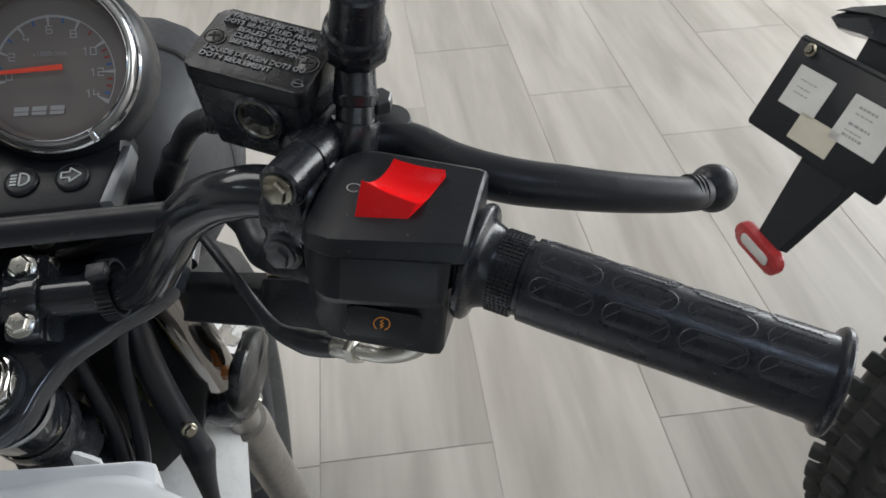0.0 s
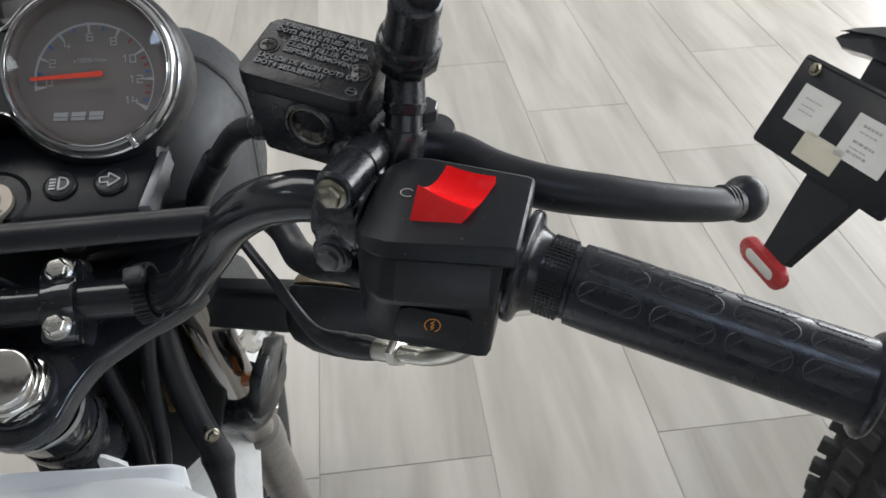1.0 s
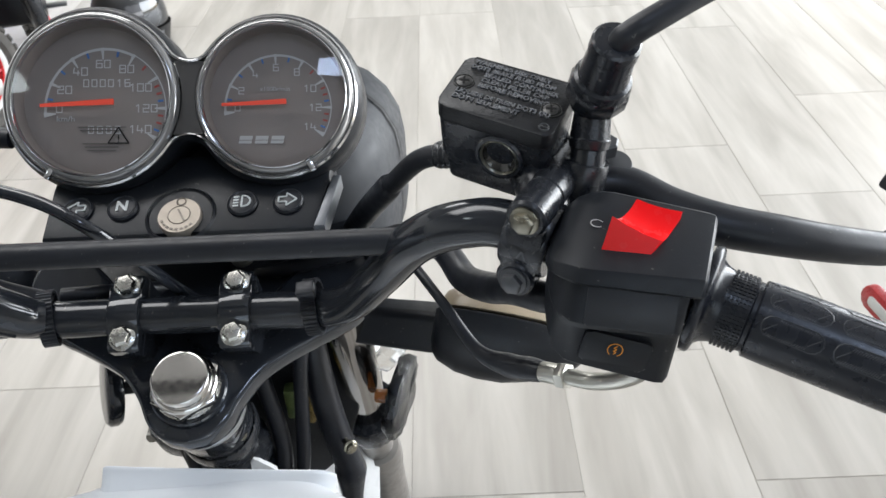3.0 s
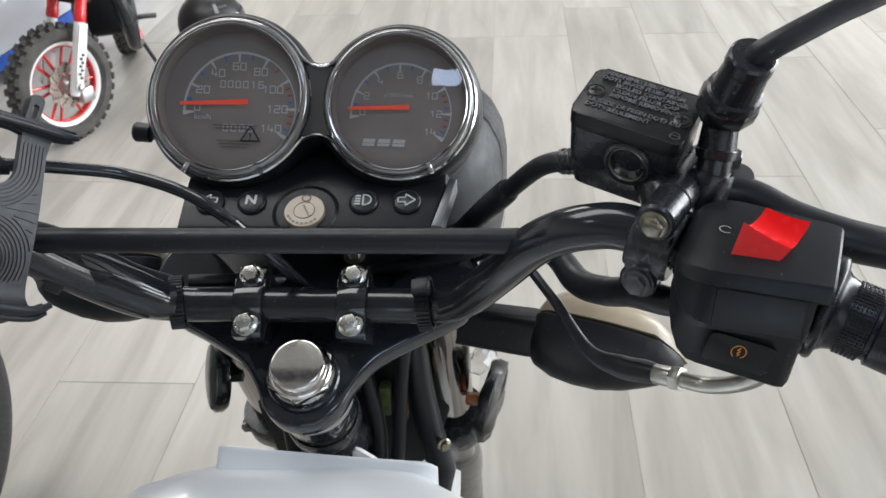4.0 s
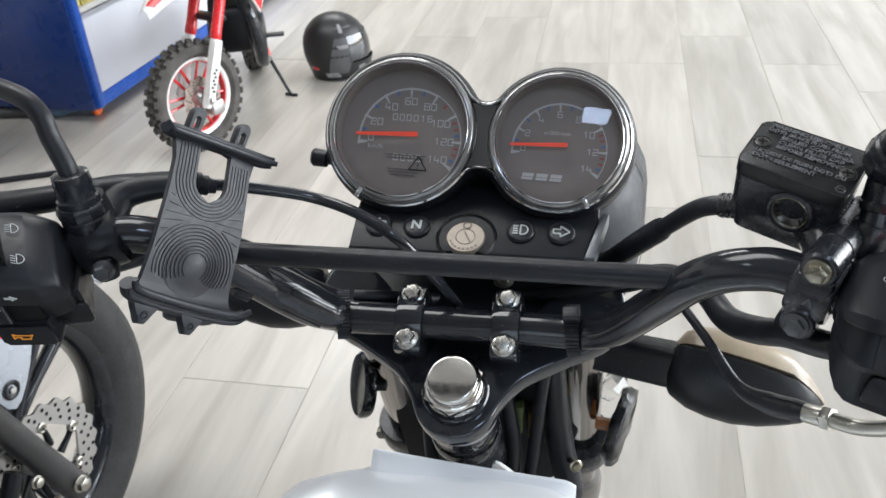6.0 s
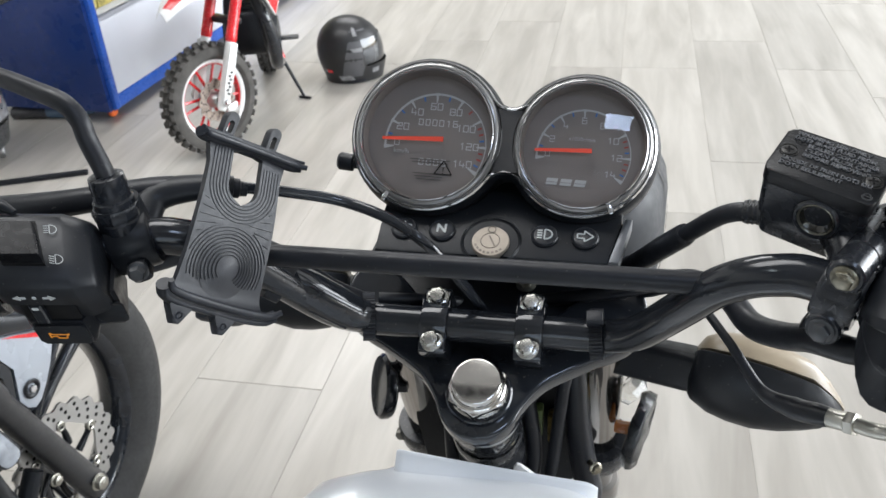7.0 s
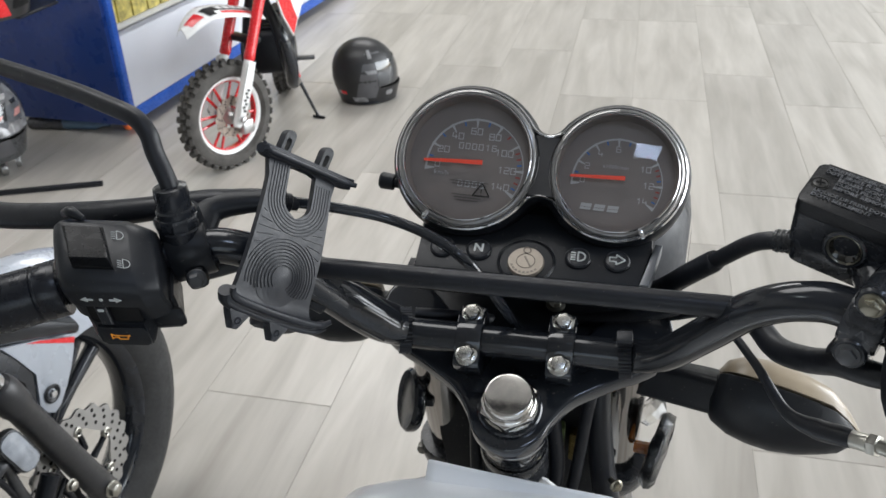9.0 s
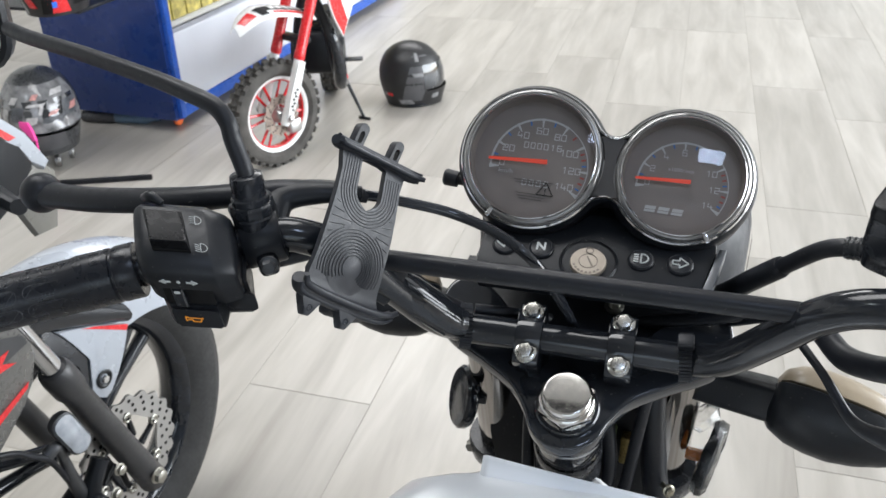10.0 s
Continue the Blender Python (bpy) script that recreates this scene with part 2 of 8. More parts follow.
TILE = tile_material()

# ---- mesh helpers ----


def basis(o, z, x=(1, 0, 0)):
    # a frame at o whose z axis is z and whose x axis leans towards x
    z = Vector(z).normalized()
    x = Vector(x)
    x = (x - x.dot(z) * z).normalized()
    y = z.cross(x)
    return Matrix(((x.x, y.x, z.x, o[0]), (x.y, y.y, z.y, o[1]), (x.z, y.z, z.z, o[2]), (0, 0, 0, 1)))


def link(name, bm, material, parent=None, label="", sharp=38):
    bmesh.ops.remove_doubles(bm, verts=bm.verts, dist=1e-6)
    bmesh.ops.recalc_face_normals(bm, faces=bm.faces)
    for f in bm.faces:
        f.smooth = True
    lim = radians(sharp)
    for e in bm.edges:
        if len(e.link_faces) == 2 and e.calc_face_angle(0) > lim:
            e.smooth = False
    me = bpy.data.meshes.new(name)
    bm.to_mesh(me)
    bm.free()
    me.materials.append(material)
    ob = new(name, me)
    if parent is not None:
        ob.parent = parent
        base = parent
        m = Matrix()
        while base is not None:
            m = base.matrix_basis @ m if base.parent is None else base.matrix_parent_inverse @ base.matrix_basis @ m
            base = base.parent
        ob.matrix_parent_inverse = m.inverted()
    if label:
        tagged(ob, label)
    return ob


def part(name, bm, material, parent, label="", sharp=38):
    return link(name, bm, material, parent, label, sharp)


def thing(name, at, label, category, group="", kind=""):
    ob = new(name)
    ob.location = at
    ob.empty_display_size = 0.05
    return tagged(ob, label, category, group, kind)


def box(bm, c, s, m=None, bevel=0.0, seg=2):
    r = bmesh.ops.create_cube(bm, size=1.0, matrix=Matrix.Translation(c) @ Matrix.Diagonal((*s, 1)))
    vs = r["verts"]
    if bevel:
        es = list({e for v in vs for e in v.link_edges})
        vs = list(vs)
        g = bmesh.ops.bevel(bm, geom=es, offset=bevel, segments=seg, affect="EDGES", profile=0.5)
        vs = list({v for f in g["faces"] for v in f.verts} | {v for v in vs if v.is_valid})
    if m is not None:
        bmesh.ops.transform(bm, matrix=m, verts=vs)
    return bm


def lathe(bm, prof, m=None, seg=32, closed=False, a0=0.0, a1=360.0):
    # turn (radius, height) pairs about the local z axis
    full = abs(a1 - a0) >= 359.9
    n = seg if full else seg + 1
    rings = []
    for r, h in prof:
        if r < 1e-7:
            rings.append([bm.verts.new((0, 0, h))])
        else:
            rings.append([bm.verts.new((r * math.cos(radians(a0 + (a1 - a0) * i / seg)), r * math.sin(radians(a0 + (a1 - a0) * i / seg)), h)) for i in range(n)])
    pairs = list(zip(rings, rings[1:])) + ([(rings[-1], rings[0])] if closed else [])
    for a, b in pairs:
        for i in range(seg):
            j = (i + 1) % n
            if len(a) == 1 and len(b) == 1:
                continue
            if len(a) == 1:
                bm.faces.new((a[0], b[j], b[i]))
            elif len(b) == 1:
                bm.faces.new((a[i], a[j], b[0]))
            else:
                bm.faces.new((a[i], a[j], b[j], b[i]))
    if m is not None:
        bmesh.ops.transform(bm, matrix=m, verts=[v for g in rings for v in g])
    return bm


def smooth_path(pts, n=8):
    # a soft curve through the points
    P = [Vector(p) for p in pts]
    P = [2 * P[0] - P[1]] + P + [2 * P[-1] - P[-2]]
    out = []
    for i in range(1, len(P) - 2):
        a, b, c, d = P[i - 1], P[i], P[i + 1], P[i + 2]
        for k in range(n):
            t = k / n
            out.append(0.5 * (2 * b + (c - a) * t + (2 * a - 5 * b + 4 * c - d) * t * t + (3 * b - a - 3 * c + d) * t ** 3))
    out.append(P[-2])
    return out


def tube(bm, pts, r, seg=12, n=8, flat=1.0, up=None):
    # a round bar along a soft curve; r is one radius or one for each point
    path = smooth_path(pts, n) if n > 1 else [Vector(p) for p in pts]
    k = len(path)
    rs = [r] * k
    if not isinstance(r, (int, float)):
        rs = [float(np.interp(i / (k - 1) * (len(r) - 1), range(len(r)), r)) for i in range(k)]
    t0 = (path[1] - path[0]).normalized()
    x = Vector(up) if up else t0.orthogonal()
    rings = []
    for i, p in enumerate(path):
        t = (path[min(i + 1, k - 1)] - path[max(i - 1, 0)]).normalized()
        x = (x - x.dot(t) * t).normalized()
        y = t.cross(x)
        rings.append([bm.verts.new(p + rs[i] * (math.cos(2 * math.pi * j / seg) * x * flat + math.sin(2 * math.pi * j / seg) * y)) for j in range(seg)])
    for a, b in zip(rings, rings[1:]):
        for j in range(seg):
            bm.faces.new((a[j], a[(j + 1) % seg], b[(j + 1) % seg], b[j]))
    bm.faces.new(rings[0])
    bm.faces.new(rings[-1])
    return bm


def prism(bm, outline, h0, h1, m=None, bevel=0.0, seg=2):
    # an outline in the local x, y plane, from height h0 to h1
    lo = [bm.verts.new((x, y, h0)) for x, y in outline]
    hi = [bm.verts.new((x, y, h1)) for x, y in outline]
    k = len(outline)
    fs = [bm.faces.new(lo), bm.faces.new(hi)] + [bm.faces.new((lo[i], lo[(i + 1) % k], hi[(i + 1) % k], hi[i])) for i in range(k)]
    vs = lo + hi
    if bevel:
        es = list({e for f in fs[:2] for e in f.edges})
        g = bmesh.ops.bevel(bm, geom=es, offset=bevel, segments=seg, affect="EDGES", profile=0.5)
        vs = list({v for f in g["faces"] for v in f.verts} | {v for v in vs if v.is_valid} | {v for f in fs if f.is_valid for v in f.verts})
    if m is not None:
        bmesh.ops.transform(bm, matrix=m, verts=vs)
    return bm


def loft(bm, sections, cap=True, closed=True):
    # joins outlines with equal numbers of points
    rings = [[bm.verts.new(p) for p in s] for s in sections]
    k = len(rings[0])
    for a, b in zip(rings, rings[1:]):
        for j in range(k if closed else k - 1):
            bm.faces.new((a[j], a[(j + 1) % k], b[(j + 1) % k], b[j]))
    if cap and closed:
        bm.faces.new(rings[0])
        bm.faces.new(rings[-1])
    return bm


def ring_outline(w, h, r, n=5):
    # a rounded rectangle about the origin
    r = min(r, w / 2 - 1e-5, h / 2 - 1e-5)
    out = []
    for cx, cy, a in ((w / 2 - r, h / 2 - r, 0), (-w / 2 + r, h / 2 - r, 90), (-w / 2 + r, -h / 2 + r, 180), (w / 2 - r, -h / 2 + r, 270)):
        for i in range(n + 1):
            t = radians(a + 90 * i / n)
            out.append((cx + r * math.cos(t), cy + r * math.sin(t)))
    return out


def hexagon(r):
    return [(r * math.cos(radians(60 * i + 15)), r * math.sin(radians(60 * i + 15))) for i in range(6)]


def hex_bolt(bm, o, axis, r=0.006, h=0.005, flange=0.0, dome=0.0015):
    m = basis(o, axis)
    if flange:
        lathe(bm, [(0, -0.0002), (flange, -0.0002), (flange, 0.0012), (flange * 0.8, 0.002), (0, 0.002)], m, 24)
    lo = [bm.verts.new(m @ Vector((x, y, 0.0))) for x, y in hexagon(r)]
    hi = [bm.verts.new(m @ Vector((x, y, h))) for x, y in hexagon(r)]
    tp = [bm.verts.new(m @ Vector((x * 0.82, y * 0.82, h + dome * 0.7))) for x, y in hexagon(r)]
    top = bm.verts.new(m @ Vector((0, 0, h + dome)))
    for i in range(6):
        j = (i + 1) % 6
        bm.faces.new((lo[i], lo[j], hi[j], hi[i]))
        bm.faces.new((hi[i], hi[j], tp[j], tp[i]))
        bm.faces.new((tp[i], tp[j], top))
    return bm


def writing(body, size, m, material, name, parent, depth=0.0002, align="CENTER", bold=0.0, label="", space=1.0, line=1.0):
    cu = bpy.data.curves.new(name, "FONT")
    cu.body, cu.size, cu.extrude, cu.align_x, cu.align_y, cu.offset = body, size, depth, align, "CENTER", bold
    cu.space_character, cu.space_line, cu.resolution_u = space, line, 2
    tmp = bpy.data.objects.new("tmp", cu)
    scene.collection.objects.link(tmp)
    me = bpy.data.meshes.new_from_object(tmp.evaluated_get(bpy.context.evaluated_depsgraph_get()))
    bpy.data.objects.remove(tmp)
    bpy.data.curves.remove(cu)
    bm = bmesh.new()
    bm.from_mesh(me)
    bpy.data.meshes.remove(me)
    bmesh.ops.transform(bm, matrix=m, verts=bm.verts)
    return part(name, bm, material, parent, label)


FIGURES = {"0": ((0, 0, 0, 1), (0, 1, 1, 1), (1, 1, 1, 0), (1, 0, 0, 0)), "1": ((0.6, 0, 0.6, 1), (0.25, 0.8, 0.6, 1)), "2": ((0, 1, 1, 1), (1, 1, 1, 0.5), (1, 0.5, 0, 0.5), (0, 0.5, 0, 0), (0, 0, 1, 0)),
           "4": ((0.1, 1, 0, 0.32), (0, 0.32, 1, 0.32), (0.78, 0.62, 0.78, 0)), "5": ((1, 1, 0, 1), (0, 1, 0, 0.55), (0, 0.55, 1, 0.55), (1, 0.55, 1, 0), (1, 0, 0, 0)),
           "6": ((1, 1, 0, 1), (0, 1, 0, 0), (0, 0, 1, 0), (1, 0, 1, 0.55), (1, 0.55, 0, 0.55)), "8": ((0, 0, 0, 1), (0, 1, 1, 1), (1, 1, 1, 0), (1, 0, 0, 0), (0, 0.52, 1, 0.52))}


def square_figures(s, w, h, m, material, name, parent, pitch=None, t=0.00062):
    # dial figures of even, squarish strokes, centred on m
    pitch = pitch or w + 0.0015
    bm = bmesh.new()
    for i, ch in enumerate(s):
        ox, oy = (i - (len(s) - 1) / 2) * pitch - w / 2, -h / 2
        for k, (xa, ya, xb, yb) in enumerate(FIGURES[ch]):
            a, b = Vector((ox + xa * w, oy + ya * h, 0)), Vector((ox + xb * w, oy + yb * h, 0))
            d = b - a
            box(bm, (0, 0, 0), (d.length + t * 0.7, t, 0.00016), m @ Matrix.Translation((a + b) / 2 + Vector((0, 0, 0.000004 * k))) @ Matrix.Rotation(math.atan2(d.y, d.x), 4, "Z"))
    return part(name, bm, material, parent)


def mirror_x(p, x0):
    return (2 * x0 - p[0], p[1], p[2])


# ---- the room ----
ROOM = dict(x0=-5.0, x1=5.6, y0=-4.6, y1=9.5, h=3.3)


def wall_with_opening(name, m, length, height, openings, label):
    # a wall 0.2 m thick in the local x, z plane, with rectangular openings (x0, x1, z0, z1)
    bm = bmesh.new()
    xs = sorted({0.0, length, *[v for o in openings for v in o[:2]]})
    zs = sorted({0.0, height, *[v for o in openings for v in o[2:]]})
    for xa, xb in zip(xs, xs[1:]):
        for za, zb in zip(zs, zs[1:]):
            if any(o[0] <= xa and xb <= o[1] and o[2] <= za and zb <= o[3] for o in openings):
                continue
            box(bm, ((xa + xb) / 2, 0.1, (za + zb) / 2), (xb - xa, 0.2, zb - za))
    bmesh.ops.remove_doubles(bm, verts=bm.verts, dist=1e-5)
    bmesh.ops.transform(bm, matrix=m, verts=bm.verts)
    return tagged(link(name, bm, WALL), label, "wall", kind="structure")


def build_room():
    x0, x1, y0, y1, h = ROOM["x0"], ROOM["x1"], ROOM["y0"], ROOM["y1"], ROOM["h"]
    wall_with_opening("wall_north", pose(x0, y1, 0), x1 - x0, h, [], "plain white painted showroom wall")
    wall_with_opening("wall_south", pose(x1, y0, 0, 0, 0, 180), x1 - x0, h, [(2.4, 6.4, 0.9, 2.9)], "white painted showroom wall with a wide window")
    wall_with_opening("wall_west", pose(x0, y0, 0, 0, 0, 90), y1 - y0, h, [], "plain white painted showroom wall")
    wall_with_opening("wall_east", pose(x1, y1, 0, 0, 0, -90), y1 - y0, h, [(2.0, 11.0, 0.0, 2.95)], "white shop wall open to the daylight")
    bm = bmesh.new()
    box(bm, ((x0 + x1) / 2, (y0 + y1) / 2, h + 0.1), (x1 - x0 + 0.4, y1 - y0 + 0.4, 0.2))
    tagged(link("ceiling", bm, CEIL), "pale grey flat ceiling with light panels", "ceiling", kind="structure")
    # outside ground
    bm = bmesh.new()
    box(bm, (0, 2, -0.26), (400, 400, 0.1))
    tagged(link("ground", bm, GROUT), "pale grey paving outside the shop", "ground", kind="structure")
    # window frame and pane of the rear window
    fr = tagged(new("window_1"), "grey aluminium framed shop window", "window", kind="structure")
    fr.location = (x1 - 4.4, y0 - 0.1, 0.9)
    cx = x1 - 4.4
    for name, c, s in (("window_sill", (cx, y0 - 0.1, 0.925), (4.0, 0.1, 0.05)), ("window_frame", (cx, y0 - 0.1, 2.875), (4.0, 0.1, 0.05)),
                       ("window_frame", (cx - 1.975, y0 - 0.1, 1.9), (0.05, 0.1, 1.9)), ("window_frame", (cx + 1.975, y0 - 0.1, 1.9), (0.05, 0.1, 1.9)),
                       ("window_frame", (cx, y0 - 0.1, 1.9), (0.05, 0.1, 1.9))):
        bm = bmesh.new()
        box(bm, c, s, bevel=0.004, seg=1)
        part(name, bm, ALU_FRAME, fr)
    for x in (cx - 1.0, cx + 1.0):
        bm = bmesh.new()
        box(bm, (x, y0 - 0.1, 1.9), (1.9, 0.006, 1.88))
        part("pane", bm, PANE, fr).visible_shadow = False
    for x, y, w, d in ((-1.4, 1.2, 1.26, 0.66), (-1.4, 5.0, 1.26, 0.66), (0.47, -2.85, 0.56, 0.51)):
        t = thing("ceiling_light", (x, y, 3.27), "flat white ceiling light panel, lit", "ceiling light", "ceiling lights")
        bm = bmesh.new()
        box(bm, (x, y, 3.28), (w, d, 0.035), bevel=0.004)
        part("frame", bm, WHITE_LAM, t)


build_room()

# ---- the motorcycle in the middle ----
XC = -0.1925                                  # its centre line
BAR_S, BAR_E = Vector((0.074, 0.258, 0.974)), Vector((0.192, 0.194, 0.954))   # the throttle grip's two ends
bike = thing("motorcycle", (XC, 0.1, 0.0), "black and pearl-white commuter motorcycle parked on the tiled floor", "motorcycle")


def both(p, side):
    return p if side > 0 else mirror_x(p, XC)


def build_bars():
    half = [(0, 0.375, 0.884), (0.05, 0.375, 0.884), (0.082, 0.374, 0.885), (0.1025, 0.362, 0.899), (0.125, 0.339, 0.936), (0.144, 0.321, 0.967), (0.167, 0.3085, 0.984), (0.195, 0.2975, 0.9865)]
    right = [Vector((XC + x, y, z)) for x, y, z in half] + [BAR_S, BAR_E]
    left = [Vector(mirror_x(p, XC)) for p in reversed(right[1:])]
    bm = bmesh.new()
    tube(bm, left + right, 0.0114, 20, 8)
    bar = part("handlebar", bm, BAR_BLACK, bike, "gloss black tubular handlebar")
    bm = bmesh.new()
    tube(bm, [(XC - 0.139, 0.3285, 0.9625), (XC, 0.3285, 0.9625), (XC + 0.139, 0.3285, 0.9625)], 0.0069, 28, 6)
    part("crossbar", bm, LEVER_BLACK, bar)
    for s in (1, -1):
        bm = bmesh.new()
        lathe(bm, [(0.0075, 0), (0.0088, 0.001), (0.0098, 0.004), (0.0092, 0.007), (0.008, 0.008)], basis(both((XC + 0.1245, 0.325, 0.959), s), (s, 0, 0)), 18)
        part("weld_bead", bm, GLOSS_BLACK, bar)
    return bar


build_bars()


def build_bar_clamp(x):
    nrm = Vector((0, -0.55, 0.835))          # up out of the split line
    fwd = Vector((0, 0.835, 0.55))
    c = Vector((x, 0.375, 0.884))
    m = Matrix(((1, fwd.x, nrm.x, c.x), (0, fwd.y, nrm.y, c.y), (0, fwd.z, nrm.z, c.z), (0, 0, 0, 1)))
    # the upper half: a saddle over the bar
    prof = [(-0.0235, -0.001), (-0.0235, 0.006), (-0.021, 0.0085), (-0.0135, 0.009)]
    prof += [(0.0155 * math.cos(radians(a)), 0.0155 * math.sin(radians(a))) for a in range(145, 30, -15)]
    prof += [(0.0135, 0.009), (0.021, 0.0085), (0.0235, 0.006), (0.0235, -0.001)]
    bm = bmesh.new()
    mm = m @ Matrix(((0, 0, 1, 0), (1, 0, 0, 0), (0, 1, 0, 0), (0, 0, 0, 1)))
    prism(bm, prof, -0.0095, 0.0095, mm, 0.002)
    clamp = part("handlebar_clamp", bm, GLOSS_BLACK, bike)
    bm = bmesh.new()
    prism(bm, [(-0.0235, -0.002), (0.0235, -0.002), (0.021, -0.02), (0.012, -0.032), (-0.014, -0.032), (-0.021, -0.02)], -0.0095, 0.0095, mm, 0.002)
    part("riser", bm, GLOSS_BLACK, clamp)
    for s in (-0.0158, 0.0158):
        bm = bmesh.new()
        hex_bolt(bm, m @ Vector((0, s, 0.0088)), nrm, 0.0062, 0.0045, 0.0078, 0.0028)
        part("bolt", bm, BRUSHED, clamp, "chrome hexagon bolt")


for dx in (-0.0325, 0.0325):
    build_bar_clamp(XC + dx)


def build_yoke():
    rake = Vector((0, -0.42, 0.907))
    m = basis((XC, 0.352, 0.842), rake)
    half = [(0.0, 0.05), (0.04, 0.06), (0.068, 0.086), (0.09, 0.099), (0.106, 0.09), (0.111, 0.07), (0.104, 0.05), (0.09, 0.0395), (0.0755, 0.0322), (0.052, 0.0182), (0.0405, 0.0085), (0.0312, -0.005), (0.0240, -0.0195), (0.0125, -0.0295), (0.0, -0.0325)]
    half = [(p.x, p.y) for p in smooth_path([(x, y, 0) for x, y in half], 6)]
    pts = half + [(-x, y) for x, y in half[-2:0:-1]]

    def inset(d):
        out = []
        for i, (x, y) in enumerate(pts):
            (x0, y0), (x1, y1) = pts[i - 1], pts[(i + 1) % len(pts)]
            ln = math.hypot(x1 - x0, y1 - y0)
            out.append((x - d * (y0 - y1) / ln, y - d * (x1 - x0) / ln))
        return out

    bm = bmesh.new()
    loft(bm, [[m @ Vector((x, y, h + 0.11 * max(0.0, y - 0.036))) for x, y in inset(d)] for h, d in ((-0.0150, 0.0024), (-0.0144, 0.0010), (-0.0128, 0.0002), (-0.0110, 0.0), (-0.0012, 0.0), (0.0006, 0.0004), (0.0016, 0.0014), (0.0020, 0.0030), (0.0020, 0.0050))])
    yoke = part("top_yoke", bm, GLOSS_BLACK, bike, "black cast fork yoke")
    bm = bmesh.new()
    lathe(bm, [(0, -0.05), (0.0248, -0.05), (0.0255, -0.048), (0.0255, -0.030), (0.0235, -0.028), (0.0235, 0.0018), (0.0232, 0.0052), (0.0222, 0.0062), (0, 0.0062)], m, 56)
    part("stem_boss", bm, GLOSS_BLACK, yoke)
    bm = bmesh.new()
    lathe(bm, [(0.0254, -0.0300), (0.0268, -0.0292), (0.0268, -0.0272), (0.0254, -0.0264)], m, 56)
    part("dust_ring", bm, STEEL, yoke, "thin bright ring under the yoke")
    bm = bmesh.new()
    lathe(bm, [(0, 0.0062), (0.0200, 0.0062), (0.0200, 0.0078), (0.0192, 0.0084), (0, 0.0084)], m, 40)
    part("washer", bm, BRUSHED, yoke, "chrome washer")
    bm = bmesh.new()
    hx = m @ Matrix.Rotation(radians(15), 4, "Z")
    prism(bm, hexagon(0.0218), 0.0084, 0.0150, hx, 0.0010)
    lathe(bm, [(0.0196, 0.0148), (0.0186, 0.0166), (0.0172, 0.0172), (0.0172, 0.0236), (0.0168, 0.0245), (0.0160, 0.0250), (0.0155, 0.02512), (0.0150, 0.02514), (0, 0.02516)], m, 56)
    part("stem_nut", bm, NUT_CHROME, yoke, "polished chrome stem nut with a flat top")
    # lower stem clutter
    bm = bmesh.new()
    lathe(bm, [(0.0, -0.12), (0.022, -0.12), (0.026, -0.115), (0.026, -0.1), (0.02, -0.097), (0.02, -0.075), (0.0245, -0.072), (0.0245, -0.055), (0.02, -0.052), (0, -0.05)], m, 30)
    part("steering_head", bm, CAST_BLACK, yoke)
    bm = bmesh.new()
    lathe(bm, [(0.0255, -0.074), (0.0265, -0.07), (0.0265, -0.062), (0.0255, -0.058)], m, 30)
    part("bearing_ring", bm, CAST_BLACK, yoke)
    # a dark plate that carries the instruments, ahead of the clamps
    bm = bmesh.new()
    m2 = pose(XC, 0.43, 0.874, 12)
    prism(bm, [(-0.085, -0.03), (0.085, -0.03), (0.098, 0.0), (0.098, 0.05), (-0.104, 0.05), (-0.108, 0.012)], -0.004, 0.0, m2, 0.001)
    part("instrument_bracket", bm, SATIN_BLACK, bike)
    for dx, dy in ((0.006, -0.012), (0.0, 0.01)):
        bm = bmesh.new()
        hex_bolt(bm, m2 @ Vector((dx + 0.022, dy, 0.001)), m2.to_3x3() @ Vector((0, 0, 1)), 0.005, 0.006, 0.0075)
        part("bracket_bolt", bm, ZINC, bike, "zinc-plated nut")


build_yoke()


